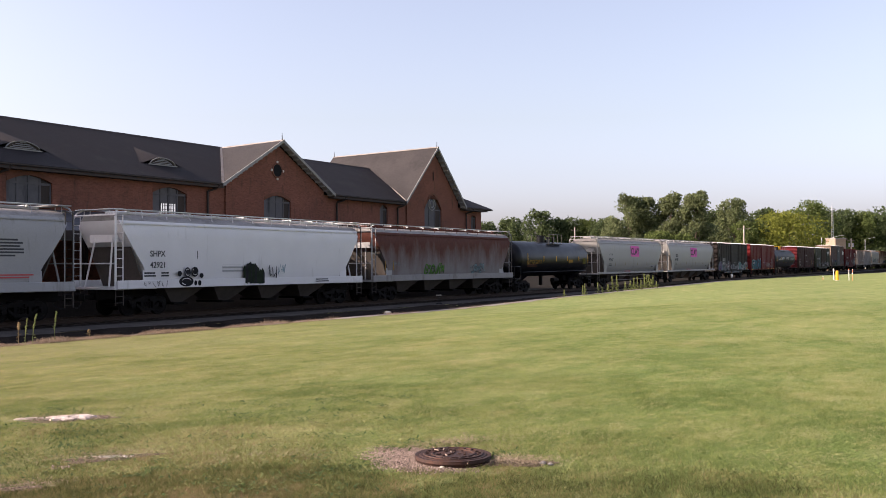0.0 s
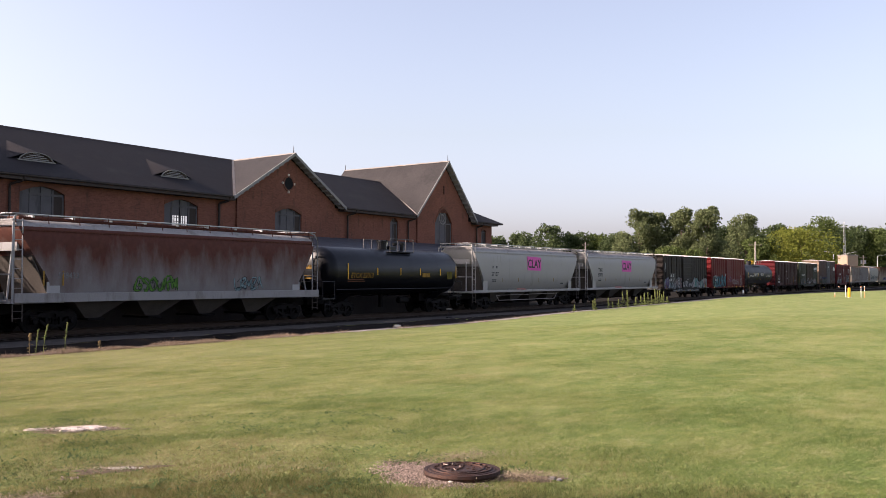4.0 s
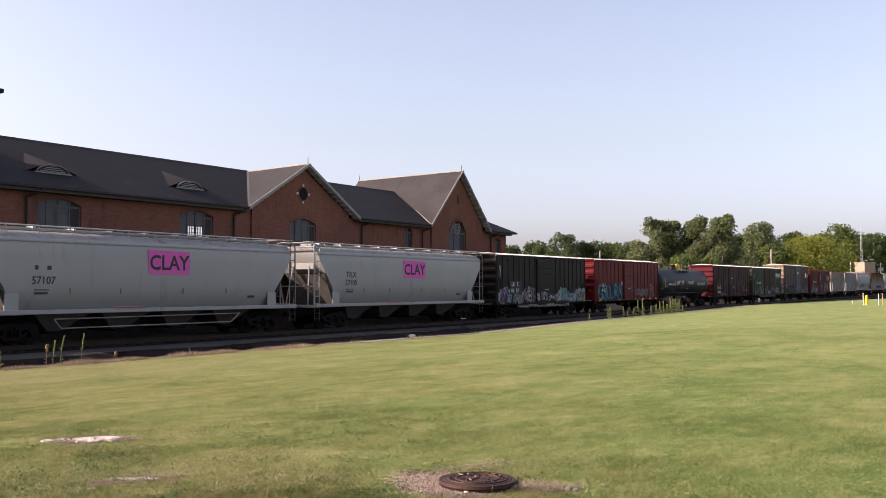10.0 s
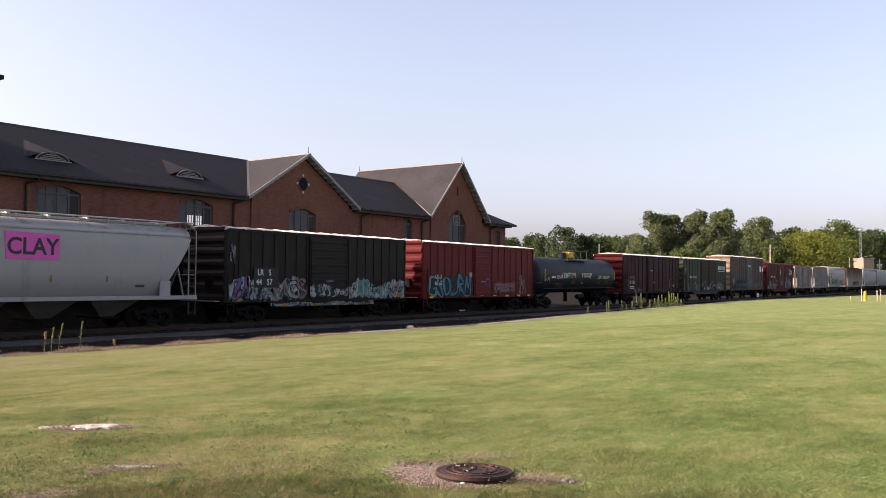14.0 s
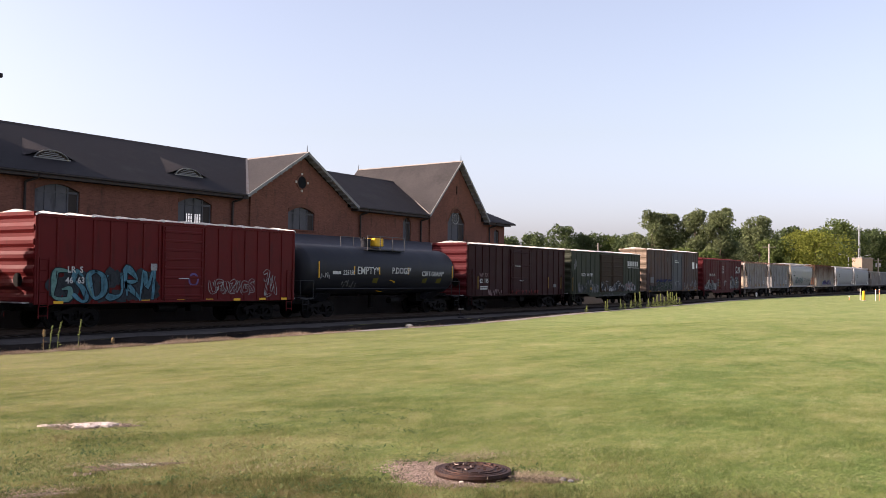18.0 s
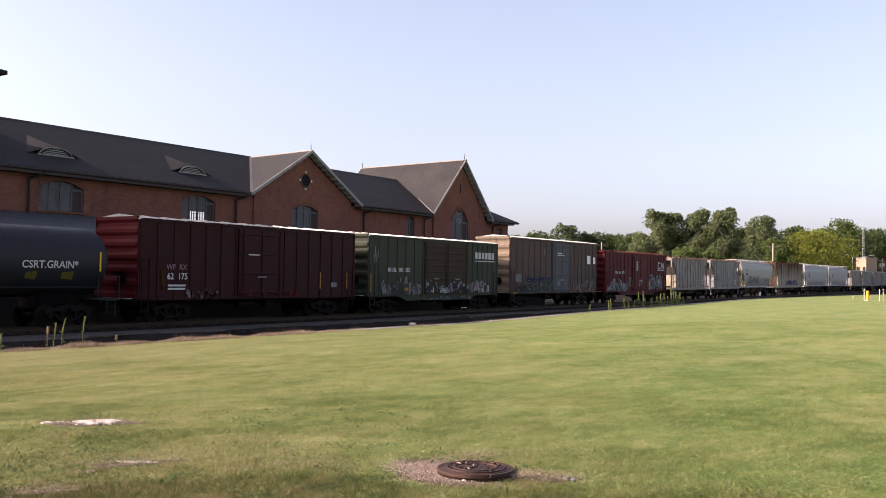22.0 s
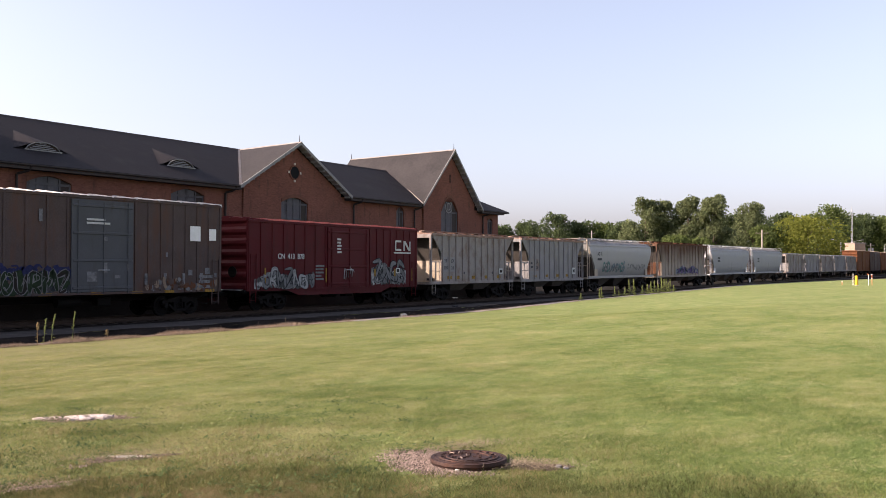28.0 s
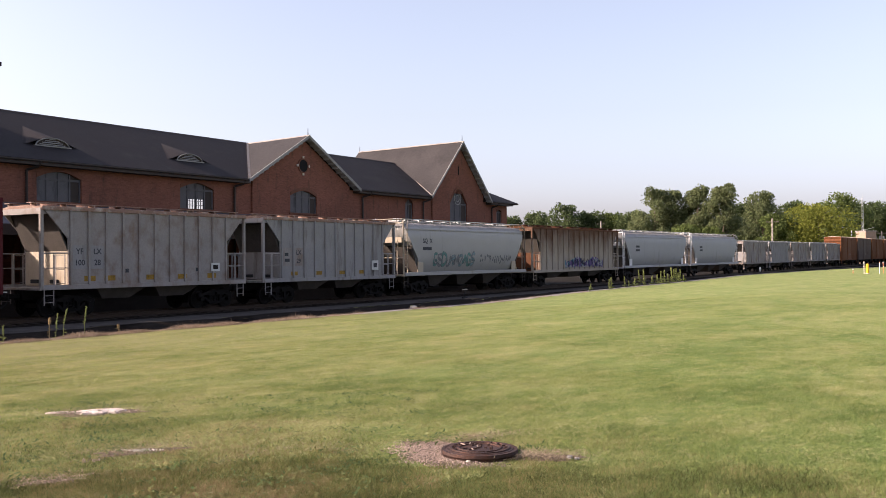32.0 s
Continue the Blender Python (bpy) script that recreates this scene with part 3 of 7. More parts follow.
            part("louvre", Mesh().prism([(v0 - 0.07, z - 0.02), (v0 - 0.03, z + 0.035), (v0 - 0.01, z + 0.035), (v0 - 0.05, z - 0.02)], "x", uc + 0.05 - h, uc + 0.05 + h), TRIM, dm)
    # downpipes
    for u in (30.35, 45.2, 58.7, 66.95, 78.35):
        part("downpipe", Mesh().path([(u + 0.5, 0.0, eave - 0.1), (u + 0.45, 0.1, eave - 0.35), (u, wf - 0.12, eave - 0.55), (u, wf - 0.12, 0.0)], 0.07, 8), PIPE, d)
    # tower beyond the near end, only its eave corner shows; the unseen bulk is assumed, widened to shade passing cars
    tw = part("tower", Mesh().box(18.4, 27.6, 0.3, 12.0, -0.6, 11.95), BRICK, d, "assumed taller brick block with overhanging hipped roof, mostly unseen")
    pts = [(17.5, -0.9, 11.95), (28.08, -0.9, 11.95), (28.08, 13.2, 11.95), (17.5, 13.2, 11.95)]
    part("tower_roof", Mesh().add(pts + [(p[0], p[1], p[2] + 0.2) for p in pts] + [(22.7, 3.6, 13.6), (22.9, 8.7, 13.6)], [(3, 2, 1, 0), (0, 1, 5, 4), (1, 2, 6, 5), (2, 3, 7, 6), (3, 0, 4, 7), (4, 5, 9, 8), (5, 6, 9), (6, 7, 8, 9), (7, 4, 8)]), SLATE, tw)
    # platform canopy
    cv = [(wf, 5.22), (wf, 5.34), (-6.2, 3.92), (-6.2, 3.8)]
    cp = part("canopy", Mesh().prism(cv, "x", 15.0, 79.5), CANOPY, d, "long blue-grey metal platform canopy")
    part("fascia", Mesh().box(15.0, 79.5, -6.3, -6.2, 3.45, 3.94), DARK_WOOD, cp)
    for i in range(13):
        u = 17 + i * 5.1
        part("post", Mesh().box(u - 0.1, u + 0.1, -4.1, -3.9, -0.3, 4.2), DARK_WOOD, cp)
    return d


DARK_BRICK = mat("dark_brick", (0.135, 0.06, 0.04), 0.88, 0.2, 3.0, 20.0, 0.2)
PLATFORM = mat("platform_dark", (0.04, 0.035, 0.033), 0.9, 0.25, 1.0, 12.0, 0.3)
depot()
# Raised dark mass of assumed height: keeps the gaps beneath the cars dark.
tagged(part("platform", Mesh().box(10, 80, 40.2, 45.3, -0.5, 1.02, 0.03), PLATFORM), "station platform behind the train, raised and darkened for shade under the cars", "platform", kind="structure")


# ---- train ----
def travelled(t):
    """Metres that the train has gone at t seconds; it speeds up slightly and then holds."""
    k = min(t, 24.0)
    return 6.114 * k + 0.018 * k * k + 0.00017 * k ** 3 + 7.27 * max(0.0, t - 24.0)


TX = [-160 + 2.0 * i for i in range(450)]
TS = [0.0]
for _a, _b in zip(TX[:-1], TX[1:]):
    TS.append(TS[-1] + math.hypot(_b - _a, track_y(_b) - track_y(_a)))
_off = float(np.interp(40.0, TX, TS)) - 40.0
TS = [k - _off for k in TS]


def on_track(s, length):
    """The pose of a car whose middle is at the arc s."""
    a, b = (float(np.interp(s + k * length * 0.33, TS, TX)) for k in (-1, 1))
    ya, yb = track_y(a), track_y(b)
    za, zb = track_z(a), track_z(b)
    return pose((a + b) / 2, (ya + yb) / 2, (za + zb) / 2, 0, -math.degrees(math.atan2(zb - za, b - a)), math.degrees(math.atan2(yb - ya, b - a)))


CARS, WHEELS = [], []


def wheel_meshes():
    ws = Mesh().rod((0, -1.05, 0), (0, 1.05, 0), 0.085, 10)
    for s in (-1, 1):
        prof = [(0.12, 0.09), (0.10, 0.34), (0.07, 0.36), (0.07, 0.457), (-0.035, 0.462), (-0.06, 0.487), (-0.075, 0.48), (-0.075, 0.38), (-0.03, 0.34), (-0.05, 0.1)]
        n = 20
        rings = [[(r * math.cos(2 * math.pi * i / n), s * (0.7525 + y), r * math.sin(2 * math.pi * i / n)) for i in range(n)] for y, r in prof]
        ws.loft(rings)
        for k in range(3):
            a = 2 * math.pi * k / 3
            ws.rod((0.035 * math.cos(a), s * 1.05, 0.035 * math.sin(a)), (0.035 * math.cos(a), s * 1.075, 0.035 * math.sin(a)), 0.014, 6)
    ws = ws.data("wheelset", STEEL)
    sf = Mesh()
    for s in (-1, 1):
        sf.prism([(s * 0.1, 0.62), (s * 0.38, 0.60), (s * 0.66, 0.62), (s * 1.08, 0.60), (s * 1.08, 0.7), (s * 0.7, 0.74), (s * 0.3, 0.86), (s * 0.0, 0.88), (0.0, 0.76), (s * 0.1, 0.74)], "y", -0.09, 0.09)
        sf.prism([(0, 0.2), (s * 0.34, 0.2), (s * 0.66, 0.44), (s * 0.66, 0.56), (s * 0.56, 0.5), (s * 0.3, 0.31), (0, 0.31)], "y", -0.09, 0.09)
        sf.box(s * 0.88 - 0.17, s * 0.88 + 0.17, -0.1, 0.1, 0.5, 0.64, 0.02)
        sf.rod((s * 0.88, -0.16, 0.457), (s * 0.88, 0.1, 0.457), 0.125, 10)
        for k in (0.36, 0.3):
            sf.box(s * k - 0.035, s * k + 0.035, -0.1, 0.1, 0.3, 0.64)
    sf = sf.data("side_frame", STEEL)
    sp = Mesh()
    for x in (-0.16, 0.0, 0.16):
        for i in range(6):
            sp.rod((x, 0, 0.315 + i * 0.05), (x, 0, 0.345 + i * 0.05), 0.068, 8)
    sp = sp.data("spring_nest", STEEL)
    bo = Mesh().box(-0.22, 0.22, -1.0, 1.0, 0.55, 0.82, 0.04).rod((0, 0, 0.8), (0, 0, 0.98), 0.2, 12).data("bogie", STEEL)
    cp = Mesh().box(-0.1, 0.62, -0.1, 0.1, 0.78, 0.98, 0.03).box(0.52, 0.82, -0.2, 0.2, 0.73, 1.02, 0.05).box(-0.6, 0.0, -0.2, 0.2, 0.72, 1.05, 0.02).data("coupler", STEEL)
    return ws, sf, sp, bo, cp


WHEELSET, SIDE_FRAME, SPRINGS, BOLSTER, COUPLER = wheel_meshes()


def running_gear(car, length, inset=2.3):
    for x in (-length / 2 + inset, length / 2 - inset):
        b = part("bogie", BOLSTER, STEEL, car, at=(x, 0, 0))
        for y in (-1.0, 1.0):
            part("side_frame", SIDE_FRAME, STEEL, b, at=(0, y, 0))
            tagged(part("spring_nest", SPRINGS, STEEL, b, at=(0, y, 0)), kind="stuff")
        for k in (-0.88, 0.88):
            WHEELS.append((part("wheelset", WHEELSET, STEEL, b, at=(k, 0, 0.457)), k))
    for s in (-1, 1):
        part("coupler", COUPLER, STEEL, car, at=pose(s * length / 2, 0, 0, 0, 0, 0 if s > 0 else 180))
        part("air_hose", Mesh().path([(s * (length / 2 + 0.1), 0.35, 0.85), (s * (length / 2 + 0.3), 0.33, 0.55), (s * (length / 2 + 0.55), 0.28, 0.4), (s * (length / 2 + 0.75), 0.2, 0.42)], 0.025, 5), BLACK, car)


def ladder(car, x, y, z0, z1, m, w=0.42, along="x", n=None):
    n = n or max(3, int((z1 - z0) / 0.36))
    q = Mesh()
    for k in (-w / 2, w / 2):
        p = (x + k, y) if along == "x" else (x, y + k)
        q.box(p[0] - 0.015, p[0] + 0.015, p[1] - 0.02, p[1] + 0.02, z0, z1)
    for i in range(n):
        z = z0 + 0.12 + (z1 - z0 - 0.2) * i / (n - 1)
        a, b = ((x - w / 2, y, z), (x + w / 2, y, z)) if along == "x" else ((x, y - w / 2, z), (x, y + w / 2, z))
        q.rod(a, b, 0.014, 5)
    return part("ladder", q, m, car)


def bars(car, x, z, w, h, rows, m, y, seed=1, name="stencil"):
    """Small unreadable stencilled lines as plain bars."""
    rnd = random.Random(seed)
    q = Mesh()
    for i in range(rows):
        zz = z + h * (1 - (i + 0.5) / rows)
        t = h / rows * 0.28
        k = w * rnd.uniform(0.6, 1.0)
        q.box(x, x + k, y - 0.003, y, zz - t, zz + t)
    return tagged(part(name, q, m, car), kind="stuff" if rows > 1 else "")


def patch(car, x0, x1, z0, z1, m, y, name="panel", label=""):
    return part(name, Mesh().box(x0, x1, y - 0.004, y, z0, z1), m, car, label)


# loose brush figures in a unit square, bent differently at every use
FIGURES = (((0.9, 0.85), (0.5, 1.0), (0.1, 0.78), (0.3, 0.55), (0.8, 0.42), (0.88, 0.15), (0.45, 0.0), (0.08, 0.18)),
           ((0.1, 0.0), (0.2, 0.95), (0.75, 0.98), (0.9, 0.7), (0.3, 0.48), (0.55, 0.35), (0.95, 0.0)),
           ((0.0, 0.05), (0.35, 0.6), (0.5, 1.0), (0.68, 0.55), (1.0, 0.0)),
           ((0.5, 1.0), (0.12, 0.75), (0.08, 0.3), (0.45, 0.0), (0.88, 0.25), (0.92, 0.72), (0.5, 1.0)),
           ((0.05, 0.0), (0.15, 1.0), (0.5, 0.35), (0.82, 1.0), (0.98, 0.05)),
           ((0.95, 0.9), (0.3, 0.95), (0.1, 0.5), (0.2, 0.08), (0.9, 0.02), (0.92, 0.45), (0.5, 0.45)),
           ((0.1, 1.0), (0.12, 0.2), (0.45, 0.0), (0.85, 0.2), (0.9, 1.05)),
           ((0.0, 0.95), (0.9, 1.0), (0.15, 0.05), (1.0, 0.0)))


def graffiti(car, x0, x1, z0, z1, y, fills, line, n, seed, haze=None):
    """Rounded, overlapping brush figures: shade, outline, fill and a gleam, over a ragged cloud of paint; y may be a function of z."""
    rnd = random.Random(seed)
    yy = y if callable(y) else (lambda z: y)
    h = z1 - z0
    n = max(2, int(round((x1 - x0) / (h * 0.56))))
    w = (x1 - x0) / n

    def bend(pts):
        """A smooth line through the points of a figure."""
        out = []
        for i in range(len(pts) - 1):
            p0, p1, p2, p3 = (Vector(pts[min(len(pts) - 1, max(0, i + k))]) for k in (-1, 0, 1, 2))
            for j in range(4):
                u = j / 4
                out.append(0.5 * (2 * p1 + (p2 - p0) * u + (2 * p0 - 5 * p1 + 4 * p2 - p3) * u * u + (3 * p1 - p0 - 3 * p2 + p3) * u ** 3))
        return out + [Vector(pts[-1])]

    def brush(q, pts, r0, lift, dx=0.0, dz=0.0):
        v = []
        for i, p in enumerate(pts):
            a, b = pts[max(0, i - 1)], pts[min(len(pts) - 1, i + 1)]
            d = b - a
            d = d.normalized() if d.length > 1e-5 else Vector((1, 0))
            r = r0 * (0.8 + 0.35 * math.sin(0.55 * i + seed)) * min(1.0, 0.55 + 0.3 * min(i, len(pts) - 1 - i))
            for k in (-1, 1):
                z = min(z1 + 0.12, max(z0 - 0.02, p.y + dz - k * d.x * r))
                v.append((p.x + dx + k * d.y * r, yy(z) - lift, z))
        q.add(v, [(2 * i, 2 * i + 1, 2 * i + 3, 2 * i + 2) for i in range(len(pts) - 1)])
        return q

    if haze:
        q = Mesh()
        k = int(n * 7)
        for i in range(k):
            cx, cz = x0 + (x1 - x0) * (i + rnd.random()) / k, z0 + h * rnd.uniform(0.1, 0.75)
            r = h * rnd.uniform(0.1, 0.3)
            pts = []
            for j in range(11):
                a, rr = j * 0.5712, r * rnd.uniform(0.6, 1.2)
                z = min(z1 + 0.15, max(z0 - 0.02, cz + rr * math.sin(a)))
                pts.append((cx + rr * math.cos(a), yy(z) - 0.0035 - 0.0001 * (i % 9), z))
            q.add(pts, [tuple(range(11))])
        tagged(part("spray_cloud", q, haze, car), kind="stuff")
    for i in range(n):
        fig = FIGURES[(i * 3 + seed) % 8]
        sx, slant, hi = rnd.uniform(0.8, 1.25), rnd.uniform(-0.35, 0.35), rnd.uniform(0.62, 0.86)
        pts = []
        for u, v in fig:
            v2 = 0.1 + hi * v + rnd.uniform(-0.09, 0.09)
            pts.append((x0 + w * (i + 0.5 + (u - 0.5) * sx + rnd.uniform(-0.1, 0.1)) + slant * (v2 - 0.5) * w, z0 + h * v2))
        pts = bend(pts)
        r = min(w, h) * rnd.uniform(0.12, 0.17)
        lift = 0.0055 + 0.0012 * (i % 3)
        g = part("graffiti", brush(brush(Mesh(), pts, r * 1.25, lift, 0.25 * r, -0.25 * r), pts, r * 1.4, lift + 0.0002), line, car, "sprayed graffiti figure")
        part("fill", brush(Mesh(), pts, r, lift + 0.0005), rnd.choice(fills), g)
        part("gleam", brush(Mesh(), pts[2:len(pts) // 2], r * 0.28, lift + 0.0008, -0.3 * r, 0.3 * r), rnd.choice(fills), g)
    strokes = Mesh()
    for i in range(n * 5):
        ax, az = rnd.uniform(x0, x1), z0 + h * rnd.uniform(0.05, 0.7)
        bx, bz = ax + rnd.uniform(-0.3, 0.3) * w, min(z1, az + rnd.uniform(0.05, 0.3) * h)
        k = rnd.uniform(0.008, 0.022)
        strokes.add([(ax - k, yy(az) - 0.0105, az), (ax + k, yy(az) - 0.0105, az), (bx + k, yy(bz) - 0.0105, bz), (bx - k, yy(bz) - 0.0105, bz)], [(0, 1, 2, 3)])
    tagged(part("graffiti_outline", strokes, line, car), kind="stuff")


def mural(car, x0, x1, z0, z1, y, fills, line, seed, cover=1.0):
    """A band of pastel sprayed blocks with a jagged top, laced with thin lines; y may be a function of z."""
    rnd = random.Random(seed)
    yy = y if callable(y) else (lambda z: y)
    h = z1 - z0
    meshes = [Mesh() for _ in fills]
    k = int((x1 - x0) * 30 * cover)
    for i in range(k):
        cx = x0 + (x1 - x0) * (i * 0.618 % 1.0)
        hh = h * rnd.uniform(0.25, 0.75) * (0.75 + 0.25 * math.sin(cx * 2.3 + seed))
        base = z0 + rnd.random() * max(0.05, h * (0.8 + 0.2 * math.sin(cx * 1.9 + seed)) - hh)
        ww = rnd.uniform(0.07, 0.24)
        pts = []
        for j in range(10):
            a = j * 0.6283
            px, pz = cx + ww * math.cos(a) * rnd.uniform(0.65, 1.15), base + hh * (0.5 + 0.5 * math.sin(a) * rnd.uniform(0.75, 1.1))
            pz = max(z0, min(z1 + 0.1, pz))
            pts.append((min(x1, max(x0, px)), yy(pz) - 0.004 - 0.00035 * (i % 16), pz))
        meshes[rnd.randrange(len(fills))].add(pts, [tuple(range(10))])
    for q, m in zip(meshes, fills):
        if q.v:
            tagged(part("sprayed_paint", q, m, car), kind="stuff")
    q = Mesh()
    for i in range(int((x1 - x0) * 6)):
        fig = FIGURES[rnd.randrange(8)]
        s, px, pz = h * rnd.uniform(0.2, 0.42), rnd.uniform(x0, x1 - 0.2), z0 + h * rnd.uniform(0.02, 0.5)
        w, a = rnd.uniform(0.009, 0.024), rnd.uniform(-0.3, 0.3)
        line_pts = [(px + s * (u * 0.8 + a * v), pz + s * v) for u, v in fig[:rnd.randint(4, len(fig))]]
        for (ax, az), (bx, bz) in zip(line_pts[:-1], line_pts[1:]):
            d = Vector((bx - ax, bz - az))
            if d.length < 0.01 or max(ax, bx) > x1:
                continue
            t = Vector((-d.y, d.x)).normalized() * w
            q.add([(ax - t.x, yy(az) - 0.0115, az - t.y), (bx - t.x, yy(bz) - 0.0115, bz - t.y), (bx + t.x, yy(bz) - 0.0115, bz + t.y), (ax + t.x, yy(az) - 0.0115, az + t.y)], [(0, 1, 2, 3)])
    tagged(part("sprayed_line", q, line, car), kind="stuff")


def scrawl(car, x0, x1, z0, z1, y, m, n, seed, w=0.03):
    """Thin hand-sprayed marks, as loose zigzag strokes."""
    rnd = random.Random(seed)
    yy = y if callable(y) else (lambda z: y)
    q = Mesh()
    for i in range(n):
        a = x0 + (x1 - x0) * i / n
        b = x0 + (x1 - x0) * (i + 0.8) / n
        pts = [(rnd.uniform(a, b), rnd.uniform(z0, z1)) for _ in range(4)]
        for (px, pz), (qx, qz) in zip(pts[:-1], pts[1:]):
            d = Vector((qx - px, qz - pz))
            if d.length < 0.02:
                continue
            nn = Vector((-d.y, d.x)).normalized() * w / 2
            q.add([(px - nn.x, yy(pz - nn.y) - 0.006, pz - nn.y), (qx - nn.x, yy(qz - nn.y) - 0.006, qz - nn.y), (qx + nn.x, yy(qz + nn.y) - 0.006, qz + nn.y), (px + nn.x, yy(pz + nn.y) - 0.006, pz + nn.y)], [(0, 1, 2, 3)])
    tagged(part("graffiti_scrawl", q, m, car, "sprayed scrawl"), kind="stuff")


def banded(name, low, high, zsplit, soft=0.5, rough=0.7, dirt=(0.12, 0.08, 0.055)):
    """Weathered paint whose upper part has rusted through, with drips along the border."""
    m = mat(name, low, rough, 0.12, 1.2, 20.0, 0.1)
    n, l = m.node_tree.nodes, m.node_tree.links
    bsdf = n["Principled BSDF"]
    old = bsdf.inputs["Base Color"].links[0].from_socket
    tc = n.new("ShaderNodeTexCoord")
    sep = n.new("ShaderNodeSeparateXYZ")
    l.new(tc.outputs["Object"], sep.inputs[0])
    mp = n.new("ShaderNodeMapping")
    mp.inputs["Scale"].default_value = (0.9, 0.9, 0.3)
    l.new(tc.outputs["Object"], mp.inputs[0])
    nz = n.new("ShaderNodeTexNoise")
    nz.inputs["Scale"].default_value, nz.inputs["Detail"].default_value, nz.inputs["Roughness"].default_value = 1.4, 8.0, 0.62
    l.new(mp.outputs[0], nz.inputs["Vector"])
    mad = n.new("ShaderNodeMath")
    mad.operation = "MULTIPLY_ADD"
    mad.inputs[1].default_value = 3.4
    l.new(nz.outputs["Fac"], mad.inputs[0])
    l.new(sep.outputs["Z"], mad.inputs[2])
    mr = n.new("ShaderNodeMapRange")
    mr.inputs[1].default_value, mr.inputs[2].default_value = zsplit + 1.7 - soft, zsplit + 1.7 + soft
    l.new(mad.outputs[0], mr.inputs[0])
    fine = n.new("ShaderNodeTexNoise")
    fine.inputs["Scale"].default_value, fine.inputs["Detail"].default_value = 5.0, 6.0
    l.new(tc.outputs["Object"], fine.inputs["Vector"])
    hi = n.new("ShaderNodeMix")
    hi.data_type = "RGBA"
    l.new(fine.outputs["Fac"], hi.inputs["Factor"])
    hi.inputs["A"].default_value, hi.inputs["B"].default_value = (*[c * 0.65 for c in high], 1), (*[c * 1.35 for c in high], 1)
    mx = n.new("ShaderNodeMix")
    mx.data_type = "RGBA"
    l.new(mr.outputs[0], mx.inputs["Factor"])
    l.new(old, mx.inputs["A"])
    l.new(hi.outputs["Result"], mx.inputs["B"])
    l.new(mx.outputs["Result"], bsdf.inputs["Base Color"])
    return m


def curved_hopper(label, front, length, paint, sill_paint=None, top=4.62, bays=4, frame_paint=None, group="", tuck=0.0):
    """Covered hopper with curved sides, sloping ends, end frames and roof walks."""
    c = thing("covered_hopper", label, "freight car", group=group)
    sill_paint, frame_paint = sill_paint or paint, frame_paint or paint
    h = length / 2
    prof = [(1.33 - 0.3 * tuck, 1.36), (1.43 - 0.16 * tuck, 1.7), (1.46 - 0.06 * tuck, 2.0), (1.485 - 0.015 * tuck, 2.3), (1.49, 2.8), (1.485, 3.5), (1.44, 3.95), (1.3, 4.26), (1.05, 4.45), (0.6, 4.56), (0.0, top - 0.02)]
    ring = [(y, z) for y, z in prof] + [(-y, z) for y, z in prof[-2::-1]]
    inset = lambda z: float(np.interp(z, [1.3, 2.1, 3.2, 4.0, 4.7], [1.75, 1.7, 0.85, 0.4, 0.32]))
    xs = [None, -h + 3.2, -h / 3, 0.0, h / 3, h - 3.2, None]
    rings = []
    for k, x in enumerate(xs):
        if x is None:
            s = -1 if k == 0 else 1
            rings.append([(s * (h - inset(z)), y, z) for y, z in ring])
        else:
            rings.append([(x, y, z) for y, z in ring])
    m = Mesh().loft(rings, caps=False)
    n = len(ring)
    for base in (0, (len(rings) - 1) * n):
        for i in range(n // 2 - 1):
            m.f.append((base + i, base + i + 1, base + n - 2 - i, base + n - 1 - i))
        i = n // 2 - 1
        m.f.append((base + i, base + i + 1, base + i + 2) if (n - 2 - i) == i + 1 and n % 2 else (base + i, base + i + 1, base + n - 1 - i))
    body = smooth_by_angle(part("body", m, paint, c), 30)
    body.data.materials.append(ROOF_GRIME)
    for f in body.data.polygons:
        f.material_index = int(f.center.z > 4.2)
    for s in (-1, 1):
        part("side_sill", Mesh().box(-h + 0.1, h - 0.1, s * 1.5 - 0.05, s * 1.5 + 0.05, 1.22, 1.6 - 0.2 * tuck, 0.015), sill_paint, c)
        part("roof_seam", Mesh().box(-h + 0.55, h - 0.55, s * 1.385 - 0.035, s * 1.385 + 0.035, 4.1, 4.15), paint, c)
        q = Mesh()
        for k in (-0.16, 0, 0.16):
            q.box(-h + 0.05, h - 0.05, s * 0.85 + k - 0.05, s * 0.85 + k + 0.05, top + 0.14, top + 0.17)
        rb = part("running_board", q, GALV, c)
        for i in range(13):
            x = -h + 0.4 + (length - 0.8) * i / 12
            part("bracket", Mesh().rod((x, s * 1.1, 4.4), (x, s * 1.03, top + 0.15), 0.022, 5), paint, rb)
            part("bracket", Mesh().rod((x, s * 0.65, 4.5), (x, s * 0.65, top + 0.15), 0.022, 5), paint, rb)
        # Slope sheet is dark for its dirt and for the shade beneath it.
        xa, xb = h - inset(3.1) + 0.02, h - inset(1.35) + 0.02
        part("slope_sheet", Mesh().prism([(s * xa, 3.1), (s * (xa - 0.05), 3.1), (s * (xb - 0.05), 1.32), (s * xb, 1.32)], "y", -1.4, 1.4), DIRTY_SHADED, c, "dirty sloping end sheet with its shade in the colour")
        # end platform, posts and ladders
        e = s * h
        part("end_platform", Mesh().box(min(e, e - s * 2.4), max(e, e - s * 2.4), -1.46, 1.46, 1.2, 1.3), frame_paint, c)
        part("draft_sill", Mesh().box(min(e, e - s * 3.6), max(e, e - s * 3.6), -0.3, 0.3, 0.75, 1.2), STEEL, c)
        fr = Mesh()
